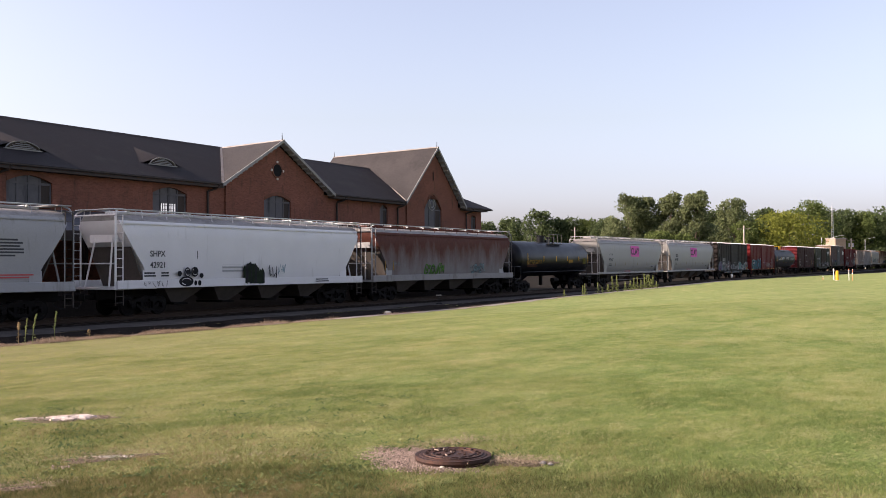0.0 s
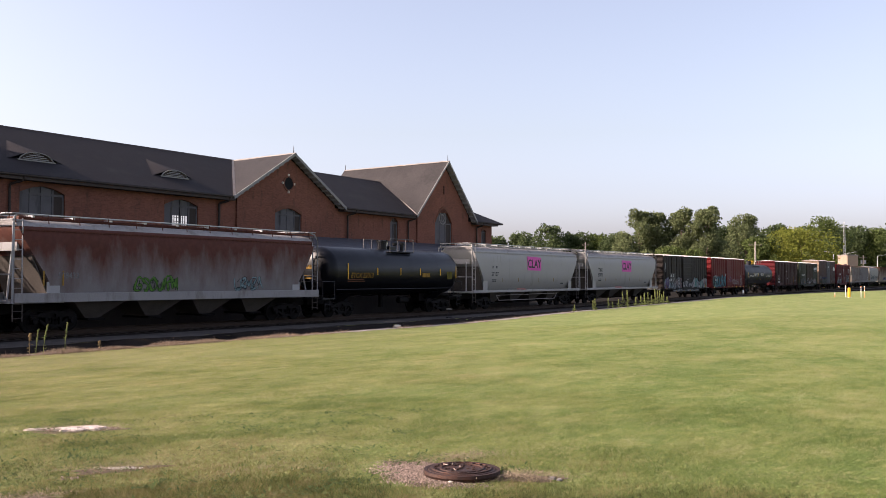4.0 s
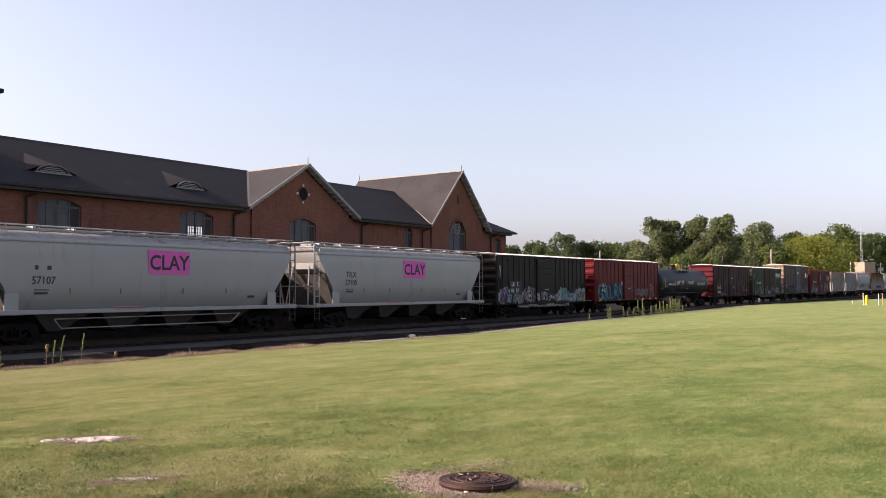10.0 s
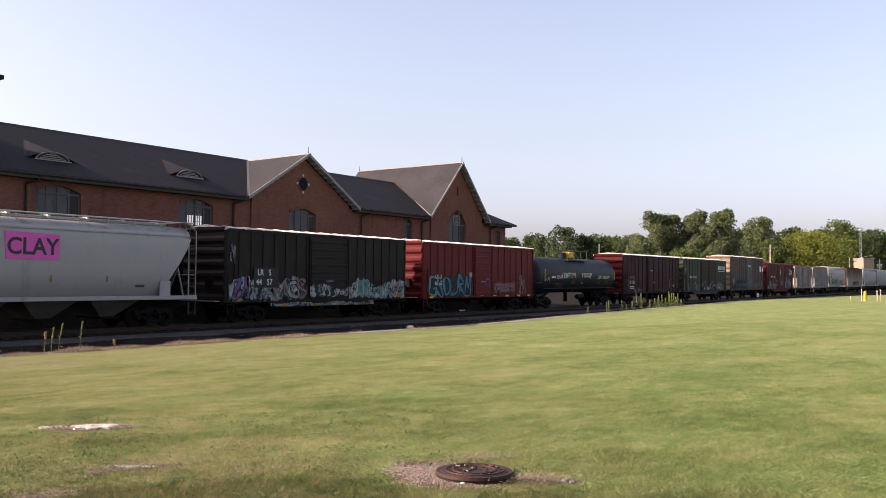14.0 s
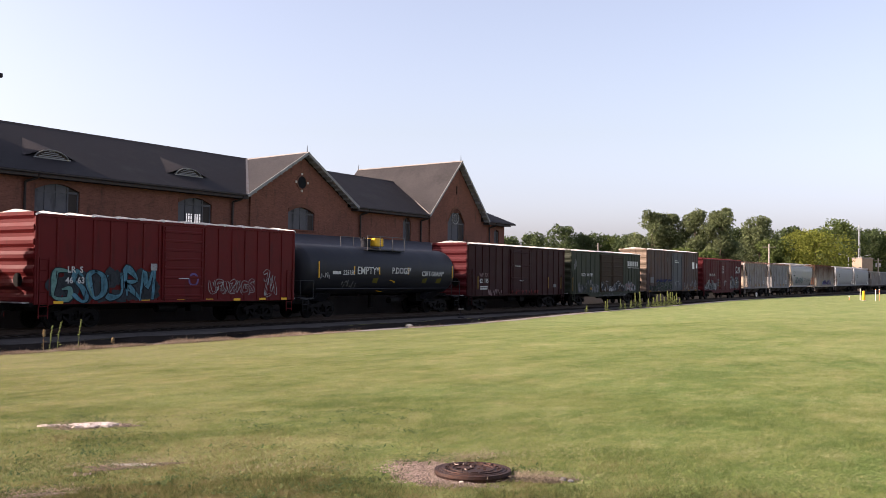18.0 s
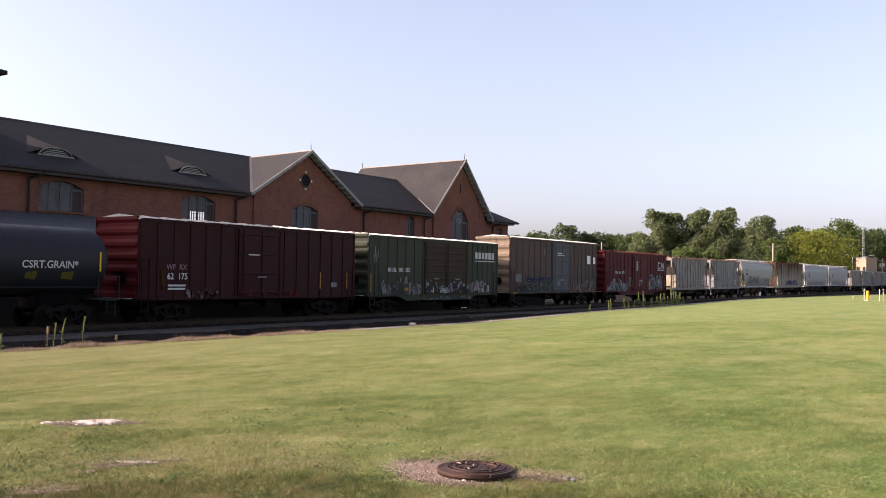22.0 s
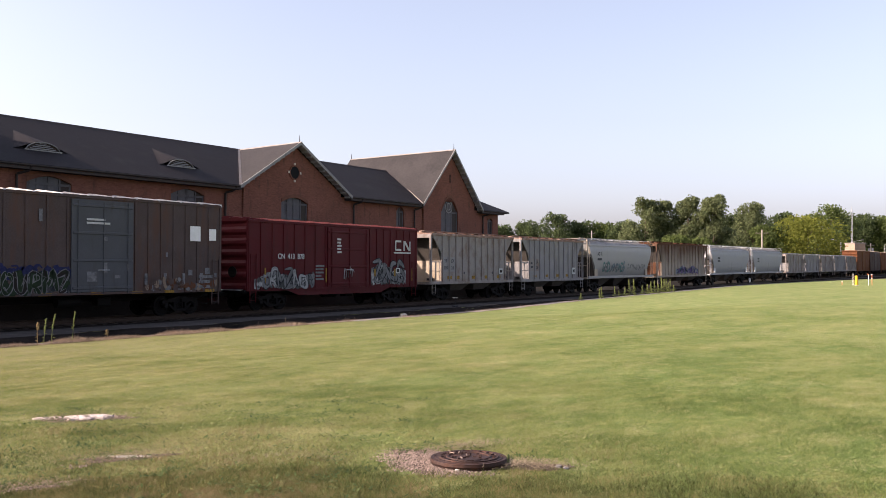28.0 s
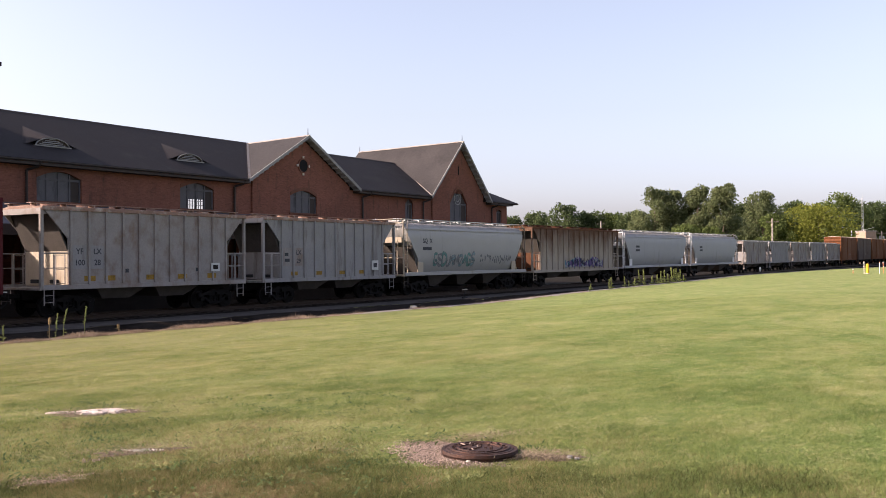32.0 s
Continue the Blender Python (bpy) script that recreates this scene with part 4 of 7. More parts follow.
        for y in (-1.4, 1.4):
            fr.path([(e - s * 0.08, y, 1.25), (e - s * 0.08, y, 4.35), (e - s * 0.2, y * 0.93, 4.62), (e - s * 0.45, y * 0.8, 4.76)], 0.04, 6)
            fr.rod((e - s * 0.5, y, 1.25), (e - s * 0.5, y, 4.2), 0.03, 6)
        fr.rod((e - s * 0.08, -1.4, 4.5), (e - s * 0.08, 1.4, 4.5), 0.035, 6)
        fr.rod((e - s * 0.08, -1.4, 2.35), (e - s * 0.08, 1.4, 2.35), 0.03, 6)
        fr.box(min(e - s * 0.1, e - s * 0.75), max(e - s * 0.1, e - s * 0.75), -1.3, 1.3, top + 0.12, top + 0.16)
        part("end_frame", fr, frame_paint, c)
        br = Mesh()
        for y in (-0.5, 0.5):
            br.rod((e - s * 0.25, y * 1.6, 1.3), (e - s * 0.75, y, 4.2), 0.045, 6)
        br.box(min(e - s * 0.7, e - s * 0.6), max(e - s * 0.7, e - s * 0.6), -0.9, 0.9, 3.3, 4.35)
        part("end_brace", br, frame_paint, c)
        for y in (-1.42, 1.42):
            # Rear ladders take the dark colour, as they stand in shade.
            ladder(c, e - s * 0.3, y, 1.3, 4.55, DIRTY_SHADED if s > 0 else frame_paint, 0.36)
            ladder(c, e - s * 0.3, y, 0.5, 1.25, DIRTY_SHADED, n=3)
            part("corner_plate", Mesh().box(min(e - s * 1.6, e - s * 2.2), max(e - s * 1.6, e - s * 2.2), y - 0.03, y + 0.03, 1.3, 2.05, 0.01), frame_paint, c)
    hb = part("hatch", Mesh().box(-h + 1.0, h - 1.0, -0.42, 0.42, top - 0.05, top + 0.1, 0.03), paint, c)
    for i in range(9):
        x = -h + 1.6 + (length - 3.2) * i / 8
        part("latch", Mesh().box(x - 0.05, x + 0.05, -0.5, 0.5, top + 0.06, top + 0.14), GALV, hb)
    bw = (length - 5.6) / bays
    for i in range(bays):
        x0 = -h + 2.8 + bw * i
        q = Mesh().loft([[(x0 + 0.05, -1.3, 1.4), (x0 + bw - 0.05, -1.3, 1.4), (x0 + bw - 0.05, 1.3, 1.4), (x0 + 0.05, 1.3, 1.4)],
                         [(x0 + bw / 2 - 0.35, -0.6, 0.5), (x0 + bw / 2 + 0.35, -0.6, 0.5), (x0 + bw / 2 + 0.35, 0.6, 0.5), (x0 + bw / 2 - 0.35, 0.6, 0.5)]])
        o = part("outlet_hopper", q, DIRTY_SHADED, c)
        part("gate", Mesh().box(x0 + bw / 2 - 0.45, x0 + bw / 2 + 0.45, -0.9, 0.9, 0.4, 0.5, 0.02), STEEL, o)
    running_gear(c, length, 2.2)
    CARS.append((c, front + length / 2, length))
    return c, (lambda z: -float(np.interp(z, [p[1] for p in prof], [p[0] for p in prof])))


def ribbed_hopper(label, front, length, paint, top=4.42, sill=1.26, nribs=11, end=1.28, roof_paint=None, bays=2, group="", inner=None):
    """Covered hopper with flat sides, outside ribs and open ends."""
    c = thing("ribbed_hopper", label, "freight car", group=group)
    h = length / 2
    roof_paint, inner = roof_paint or paint, inner or paint
    zk = top - 1.25
    poly = [(-h + 0.12, top), (-h + end, zk), (-h + end, sill), (h - end, sill), (h - end, zk), (h - 0.12, top)]
    ribs_x = [-h + end + 0.1 + (length - 2 * end - 0.2) * i / (nribs - 1) for i in range(nribs)]
    for s in (-1, 1):
        part("side_sheet", Mesh().prism(poly, "y", s * 1.44 - 0.03, s * 1.44 + 0.03), paint, c)
        for x in ribs_x:
            part("rib", Mesh().box(x - 0.05, x + 0.05, s * 1.49 - 0.055, s * 1.49 + 0.03, sill + 0.05, top - 0.08, 0.012), paint, c)
        part("top_chord", Mesh().box(-h + 0.05, h - 0.05, s * 1.47 - 0.06, s * 1.47 + 0.06, top - 0.1, top + 0.06, 0.015), roof_paint, c)
        part("side_sill", Mesh().box(-h + 0.1, h - 0.1, s * 1.46 - 0.05, s * 1.46 + 0.05, sill - 0.14, sill + 0.06, 0.012), paint, c)
        e = s * h
        # sloping end sheet, its shaded underside put into the colour, its bulkhead and platform
        part("slope_sheet", Mesh().prism([(e - s * 0.5, top - 0.05), (e - s * 0.56, top - 0.05), (e - s * 1.36, 2.68), (e - s * 1.28, 2.68)], "y", -1.4, 1.4), DIRTY_SHADED, c)
        part("bulkhead", Mesh().box(min(e - s * 1.36, e - s * 1.28), max(e - s * 1.36, e - s * 1.28), -1.4, 1.4, sill, 2.72), inner, c)
        for y in (-0.85, 0.45):
            part("vent_box", Mesh().box(min(e - s * 1.28, e - s * 1.18), max(e - s * 1.28, e - s * 1.18), y, y + 0.5, sill + 0.1, sill + 0.26, 0.02), BLACK, c)
        part("end_platform", Mesh().box(min(e, e - s * 2.0), max(e, e - s * 2.0), -1.45, 1.45, sill - 0.14, sill - 0.04), paint, c)
        part("draft_sill", Mesh().box(min(e, e - s * 3.0), max(e, e - s * 3.0), -0.3, 0.3, 0.72, sill - 0.1), STEEL, c)
        for y in (-1.4, 1.4):
            part("corner_post", Mesh().box(min(e - s * 0.02, e - s * 0.16), max(e - s * 0.02, e - s * 0.16), y - 0.07, y + 0.07, sill - 0.1, top, 0.012), paint, c)
            q = Mesh()
            q.rod((e - s * 0.1, y, 2.6), (e - s * end, y, 2.6), 0.03, 5).rod((e - s * 0.1, y, 2.0), (e - s * end, y, 2.0), 0.02, 5)
            q.rod((e - s * 0.66, y, sill), (e - s * 0.66, y, 2.6), 0.03, 5)
            part("grab_rail", q, paint, c)
            ladder(c, e - s * 0.4, y * 1.03, 0.5, sill, paint, n=3)
            ladder(c, e - s * 0.95, y, sill, 2.6, paint)
        part("top_plate", Mesh().box(min(e - s * 0.05, e - s * 0.5), max(e - s * 0.05, e - s * 0.5), -1.4, 1.4, top - 0.25, top - 0.02), paint, c)
    part("roof", Mesh().prism([(-1.48, top), (-0.6, top + 0.12), (0.6, top + 0.12), (1.48, top), (1.48, top - 0.05), (-1.48, top - 0.05)], "x", -h + 0.1, h - 0.1), roof_paint, c)
    rb = Mesh()
    for k in (-0.5, 0.5):
        rb.box(-h, h, k * 1.5 - 0.18, k * 1.5 + 0.18, top + 0.2, top + 0.23)
        for i in range(9):
            x = -h + 0.2 + (length - 0.4) * i / 8
            rb.box(x - 0.03, x + 0.03, k * 1.5 - 0.2, k * 1.5 + 0.2, top + 0.05, top + 0.2)
    part("running_board", rb, GALV if roof_paint is paint else roof_paint, c)
    for i in range(6):
        x = -h + 1.4 + (length - 2.8) * i / 5
        part("hatch", Mesh().rod((x, 0, top + 0.1), (x, 0, top + 0.24), 0.34, 12), roof_paint, c)
    bw = (length - 2 * end - 2.6) / bays
    for i in range(bays):
        x0 = -h + end + 1.3 + bw * i
        q = Mesh().loft([[(x0, -1.35, sill + 0.05), (x0 + bw, -1.35, sill + 0.05), (x0 + bw, 1.35, sill + 0.05), (x0, 1.35, sill + 0.05)],
                         [(x0 + bw / 2 - 0.7, -0.8, 0.66), (x0 + bw / 2 + 0.7, -0.8, 0.66), (x0 + bw / 2 + 0.7, 0.8, 0.66), (x0 + bw / 2 - 0.7, 0.8, 0.66)]])
        part("outlet_hopper", q, DIRTY_SHADED, c)
    running_gear(c, length, 1.7)
    CARS.append((c, front + length / 2, length))
    return c


def boxcar(label, front, length, paint, door_paint=None, eave=4.62, sill=1.02, posts=6, door=(-1.9, 1.9), double=False, belly=True,
           roof_paint=None, end_paint=None, ribs=True, group="", plug=False):
    """Boxcar with outside posts, corrugated ends, sliding or plug doors and a low metal roof."""
    c = thing("boxcar", label, "freight car", group=group)
    door_paint, roof_paint, end_paint = door_paint or paint, roof_paint or paint, end_paint or paint
    h = length / 2
    lo = sill - 0.28 if belly else sill
    for s in (-1, 1):
        y = s * 1.43
        poly = [(-h, eave), (-h, sill), (-h + 3.0, sill), (-h + 3.9, lo), (h - 3.9, lo), (h - 3.0, sill), (h, sill), (h, eave)]
        part("side_wall", Mesh().prism(poly, "y", y - 0.03, y + 0.03), paint, c)
        if ribs:
            for a, b in ((-h + 0.06, door[0] - 0.15), (door[1] + 0.15, h - 0.06)):
                for i in range(posts):
                    x = a + (b - a) * i / (posts - 1)
                    part("side_post", Mesh().box(x - 0.045, x + 0.045, s * 1.47 - 0.03, s * 1.47 + 0.03, sill + 0.03, eave - 0.05, 0.012), paint, c)
        part("top_chord", Mesh().box(-h, h, s * 1.46 - 0.05, s * 1.46 + 0.05, eave - 0.1, eave + 0.03, 0.012), paint, c)
        # doors
        spans = [door] if not double else [(door[0], (door[0] + door[1]) / 2 - 0.02), ((door[0] + door[1]) / 2 + 0.02, door[1])]
        for a, b in spans:
            dr = part("door", Mesh().box(a, b, s * 1.5 - 0.035, s * 1.5 + 0.035, sill + 0.12, eave - 0.16, 0.012), door_paint, c, "sliding plug door" if plug else "ribbed sliding door")
            k = 4 if plug else 8
            for i in range(k):
                z = sill + 0.3 + (eave - sill - 0.7) * i / (k - 1)
                part("door_rib", Mesh().box(a + 0.06, b - 0.06, s * 1.53 - 0.04, s * 1.53 + 0.04, z - 0.06, z + 0.06, 0.02), door_paint, dr)
            for x in ((a + 0.12, b - 0.12) if not plug else (a + 0.3, (a + b) / 2, b - 0.3)):
                part("lock_bar", Mesh().rod((x, s * 1.56, sill + 0.05), (x, s * 1.56, eave - 0.2), 0.022, 6), door_paint, dr)
            part("handle", Mesh().rod(((a + b) / 2 - 0.3, s * 1.58, 2.1), ((a + b) / 2 + 0.3, s * 1.58, 2.1), 0.02, 5), GALV, dr)
        part("door_track", Mesh().box(door[0] - (1.8 if not double else 0.5), door[1] + (1.8 if not double else 0.5), s * 1.52 - 0.03, s * 1.52 + 0.03, sill + 0.02, sill + 0.1), paint, c)
        # corrugated end
        e = s * h
        pts = []
        zz = sill
        k = 26
        for i in range(k + 1):
            z = sill + (eave + 0.1 - sill) * i / k
            ph = i % 4
            pts.append((e + s * (0.02, 0.11, 0.11, 0.02)[ph], z))
        poly = [(e - s * 0.05, sill)] + pts + [(e - s * 0.05, eave + 0.1)]
        part("end_wall", Mesh().prism(poly, "y", -1.4, 1.4), end_paint, c, "corrugated end wall")
        for y in (-1.42, 1.42):
            part("corner_post", Mesh().box(min(e - s * 0.06, e + s * 0.06), max(e - s * 0.06, e + s * 0.06), y - 0.05, y + 0.05, sill, eave, 0.015), paint, c)
            ladder(c, e - s * 0.35, y * 1.055, sill - 0.05, 2.9 if s < 0 else 2.6, paint, n=5)
            ladder(c, e - s * 0.35, y * 1.03, 0.45, sill, paint, n=2)
        part("end_sill", Mesh().box(min(e, e + s * 0.22), max(e, e + s * 0.22), -1.4, 1.4, sill - 0.1, sill + 0.06, 0.015), STEEL, c)
        part("crossover_step", Mesh().box(min(e + s * 0.1, e + s * 0.4), max(e + s * 0.1, e + s * 0.4), -1.2, 1.2, sill + 0.05, sill + 0.09), GALV, c)
    part("brake_wheel", Mesh().rod((-h - 0.2, -0.6, 2.0), (-h - 0.24, -0.6, 2.0), 0.28, 14), STEEL, c)
    rf = part("roof", Mesh().prism([(-1.5, eave), (0, eave + 0.17), (1.5, eave), (1.5, eave - 0.05), (-1.5, eave - 0.05)], "x", -h - 0.06, h + 0.06), roof_paint, c, "low ribbed metal roof")
    k = 13
    for i in range(k):
        x = -h + 0.05 + (length - 0.1) * i / (k - 1)
        part("roof_rib", Mesh().prism([(-1.52, eave + 0.0), (0, eave + 0.17), (1.52, eave), (1.5, eave + 0.06), (0, eave + 0.24), (-1.5, eave + 0.06)], "x", x - 0.06, x + 0.06), roof_paint, rf)
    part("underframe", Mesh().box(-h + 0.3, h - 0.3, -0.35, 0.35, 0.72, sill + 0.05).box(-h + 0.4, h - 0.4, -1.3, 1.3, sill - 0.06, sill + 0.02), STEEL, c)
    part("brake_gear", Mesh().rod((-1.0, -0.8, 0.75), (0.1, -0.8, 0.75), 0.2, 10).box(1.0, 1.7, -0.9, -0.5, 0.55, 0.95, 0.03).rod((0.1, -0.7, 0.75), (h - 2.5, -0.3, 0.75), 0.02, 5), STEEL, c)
    running_gear(c, length, 2.2)
    CARS.append((c, front + length / 2, length))
    return c


def reflectors(c, xs, y, z, m=None, w=0.45, h=0.11):
    for x in xs:
        part("reflector", Mesh().box(x - w / 2, x + w / 2, y - 0.004, y, z - h / 2, z + h / 2), m or YELLOW, c)


def tank_car(label, front, length, paint, housing=None, r=1.44, zc=2.66, ends=None):
    c = thing("tank_car", label, "freight car")
    h = length / 2
    n = 28
    a0, a1 = ends or (-h, h)
    head = [(0.02, 0.05), (0.05, 0.4), (0.16, 0.72), (0.32, 0.9), (0.52, 0.98), (0.72, 1.0)]
    st = [(a0 + x, k) for x, k in head] + [(-h / 3, 1.0), (h / 3, 1.0)] + [(a1 - x, k) for x, k in head[::-1]]
    rings = [[(x, r * k * math.cos(2 * math.pi * i / n), zc + r * k * math.sin(2 * math.pi * i / n)) for i in range(n)] for x, k in st]
    sh = part("shell", Mesh().loft(rings), paint, c)
    smooth_by_angle(sh, 50)
    for x in (-h * 0.62, -h * 0.25, h * 0.2, h * 0.62):
        q = [[(x + k, (r + 0.008) * math.cos(2 * math.pi * i / n), zc + (r + 0.008) * math.sin(2 * math.pi * i / n)) for i in range(n)] for k in (-0.02, 0.02)]
        part("weld_band", Mesh().loft(q, caps=False), paint, sh)
    # top fittings
    mx, p0, p1 = (-0.55, -1.7, 2.1) if housing else (0.1, -0.45, 2.15)
    mw = part("manway", Mesh().rod((mx, 0, zc + r - 0.1), (mx, 0, zc + r + 0.42), 0.3, 16).rod((mx, 0, zc + r + 0.42), (mx, 0, zc + r + 0.5), 0.35, 16), paint, c)
    for i in range(8):
        a = i * math.pi / 4
        part("bolt", Mesh().rod((mx + 0.33 * math.cos(a), 0.33 * math.sin(a), zc + r + 0.48), (mx + 0.33 * math.cos(a), 0.33 * math.sin(a), zc + r + 0.58), 0.03, 6), STEEL, mw)
    if housing:
        part("valve_housing", Mesh().box(-0.15, 0.75, -0.42, 0.42, zc + r + 0.05, zc + r + 0.55, 0.05), housing, c, "yellow valve housing")
    else:
        part("valve_base", Mesh().box(0.55, 1.3, -0.3, 0.3, zc + r - 0.08, zc + r + 0.2, 0.04), paint, c)
        part("safety_valve", Mesh().rod((0.5, -0.05, zc + r - 0.05), (0.5, -0.05, zc + r + 0.32), 0.05, 8).rod((0.5, -0.05, zc + r + 0.3), (0.5, -0.05, zc + r + 0.42), 0.09, 10), GALV, c)
        for x, y in ((1.5, 0.0), (1.9, -0.3)):
            part("valve", Mesh().rod((x, y, zc + r - 0.08), (x, y, zc + r + 0.36), 0.11, 12).rod((x, y, zc + r + 0.28), (x, y, zc + r + 0.44), 0.17, 12), paint, c)
    pf = Mesh()
    for y in (-0.95, -0.8, -0.65, 0.65, 0.8, 0.95):
        pf.box(p0, p1, y - 0.06, y + 0.06, zc + r - 0.22, zc + r - 0.18)
    part("platform", pf, BLACK, c)
    for y in (-1.02, 1.02):
        rl = part("railing", Mesh().rod((p0, y, zc + r + 0.62), (p1, y, zc + r + 0.62), 0.022, 5), RAIL_PAINT, c)
        for x in (p0, p0 + (p1 - p0) / 3, p1 - (p1 - p0) / 3, p1):
            part("post", Mesh().rod((x, y, zc + r - 0.25), (x, y, zc + r + 0.62), 0.022, 5), RAIL_PAINT, rl)
    for s in (-1, 1):
        e = s * h
        part("saddle", Mesh().prism([(-1.1, 1.35), (1.1, 1.35), (0.5, 0.9), (-0.5, 0.9)], "x", s * (h - 2.9), s * (h - 1.7)), paint, c)
        part("stub_sill", Mesh().box(min(e + s * 0.2, e - s * 3.4), max(e + s * 0.2, e - s * 3.4), -0.32, 0.32, 0.75, 1.25), STEEL, c)
        part("end_platform", Mesh().box(min(e + s * 0.25, e - s * 0.9), max(e + s * 0.25, e - s * 0.9), -1.45, 1.45, 1.05, 1.12), BLACK, c)
        for y in (-1.42, 1.42):
            er = part("end_rail", Mesh().rod((e + s * 0.2, y, 2.05), (e - s * 0.85, y, 2.05), 0.025, 5), BLACK, c)
            for x in (e + s * 0.2, e - s * 0.85):
                part("post", Mesh().rod((x, y, 1.1), (x, y, 2.05), 0.025, 5), BLACK, er)
        part("end_rail", Mesh().rod((e + s * 0.2, -1.42, 2.05), (e + s * 0.2, 1.42, 2.05), 0.025, 5), BLACK, c)
        ladder(c, e - s * 0.2, -1.43, 0.4, 1.1, BLACK, n=3)
    for s in (-1, 1):
        part("side_rail", Mesh().rod((-h + 1.0, s * 1.46, 1.6), (h - 1.0, s * 1.46, 1.6), 0.025, 5), BLACK, c)
    part("outlet", Mesh().rod((0, 0, 0.45), (0, 0, 1.3), 0.16, 10), STEEL, c)
    part("brake_gear", Mesh().rod((1.2, -0.5, 0.85), (2.2, -0.5, 0.85), 0.2, 10), STEEL, c)
    running_gear(c, length, 2.0)
    CARS.append((c, front + length / 2, length))
    side = lambda z: -math.sqrt(max(0.01, r * r - (z - zc) ** 2))
    return c, side


def curved_words(text, size, m, car, x, z, side, name="lettering", label=""):
    """Lettering laid on a curved side by its slope at the height z."""
    dz = 0.05
    lean = math.degrees(math.atan2(side(z + dz) - side(z - dz), 2 * dz))
    return words(text, size, m, car, pose(x, side(z) - 0.012, z, 90 - lean, 0, 0), name, label)


# ---- paints of the train ----
# Dirty steel, darkened further for parts that lie in shade.
DIRTY_SHADED = mat("dirty_shaded_steel", (0.072, 0.062, 0.055), 0.85, 0.3, 2.0, 20.0, 0.2)
P_WHITE = mat("hopper_white", (0.6, 0.585, 0.588), 0.5, 0.06, 0.8, 18.0, 0.05, stain=(0.33, 0.307, 0.291), stain_amt=0.22, stain_scale=(1.6, 1.6, 0.25))
P_CLAY = mat("hopper_grey_white", (0.3, 0.29, 0.277), 0.45, 0.07, 0.8, 18.0, 0.05, stain=(0.178, 0.163, 0.143), stain_amt=0.28, stain_scale=(1.6, 1.6, 0.25))
P_GREY = mat("hopper_grey", (0.295, 0.292, 0.295), 0.55, 0.08, 0.8, 18.0, 0.05, stain=(0.16, 0.148, 0.142), stain_amt=0.3, stain_scale=(1.6, 1.6, 0.25))
P_CEMENT = mat("weathered_grey", (0.25, 0.226, 0.213), 0.75, 0.16, 0.8, 18.0, 0.1, stain=(0.185, 0.135, 0.11), stain_amt=0.6, stain_scale=(1.1, 1.1, 0.8))
P_CEMENT2 = mat("weathered_blue_grey", (0.24, 0.229, 0.228), 0.75, 0.14, 0.8, 18.0, 0.1, stain=(0.12, 0.1, 0.088), stain_amt=0.45, stain_scale=(1.3, 1.3, 0.3))
# Pale beige; on open-end bulkheads it stands for direct sun.
P_BEIGE = mat("pale_beige", (0.372, 0.312, 0.24), 0.7, 0.12, 1.5, 18.0, 0.1, stain=(0.24, 0.168, 0.108), stain_amt=0.3)
P_ROOFRUST = mat("rust_streaked_roof", (0.24, 0.15, 0.115), 0.8, 0.25, 1.5, 18.0, 0.1, stain=(0.42, 0.37, 0.32), stain_amt=0.45, stain_scale=(1.5, 1.5, 1.5))
P_TAN = mat("dull_tan", (0.21, 0.155, 0.115), 0.75, 0.15, 1.5, 18.0, 0.1, stain=(0.11, 0.075, 0.055), stain_amt=0.4)
P_RUST = mat("rusty_plate", (0.102, 0.0433, 0.0229), 0.85, 0.3, 1.5, 25.0, 0.3, stain=(0.051, 0.0255, 0.0153), stain_amt=0.45)
P_RUSTGREY = banded("rusting_grey", (0.185, 0.17, 0.172), (0.082, 0.029, 0.021), 2.65, 0.9)
P_RUSTTAN = banded("rusting_tan", (0.3, 0.255, 0.21), (0.105, 0.055, 0.035), 3.3, 1.0)
P_DARK = mat("boxcar_black_brown", (0.0135, 0.0098, 0.0085), 0.6, 0.2, 1.0, 18.0, 0.08, stain=(0.026, 0.0182, 0.0148), stain_amt=0.4)
P_RED = mat("boxcar_red", (0.098, 0.0068, 0.0072), 0.55, 0.12, 1.0, 18.0, 0.06, stain=(0.055, 0.0068, 0.0066), stain_amt=0.35)
P_MAROON = mat("boxcar_maroon", (0.0245, 0.0031, 0.0042), 0.6, 0.15, 1.0, 18.0, 0.06, stain=(0.016, 0.0032, 0.0032), stain_amt=0.4)
P_GREEN = mat("boxcar_green", (0.034, 0.0385, 0.0255), 0.6, 0.15, 1.0, 18.0, 0.06, stain=(0.0374, 0.0337, 0.0262), stain_amt=0.35)
P_BROWN = mat("boxcar_brown", (0.075, 0.054, 0.05), 0.65, 0.25, 1.0, 18.0, 0.06, stain=(0.092, 0.049, 0.036), stain_amt=0.6, stain_scale=(1.4, 1.4, 0.3))
P_DOORGREY = mat("door_grey", (0.0739, 0.0758, 0.0823), 0.6, 0.12, 1.5, 18.0, 0.06, stain=(0.052, 0.0433, 0.039), stain_amt=0.35)
P_DOORRUST = mat("door_rust", (0.044, 0.029, 0.0195), 0.75, 0.25, 1.5, 18.0, 0.1, stain=(0.0306, 0.0357, 0.0229), stain_amt=0.4)
P_CNRED = mat("boxcar_oxide_red", (0.07, 0.0068, 0.0092), 0.6, 0.12, 1.0, 18.0, 0.06, stain=(0.0411, 0.00748, 0.00825), stain_amt=0.35)
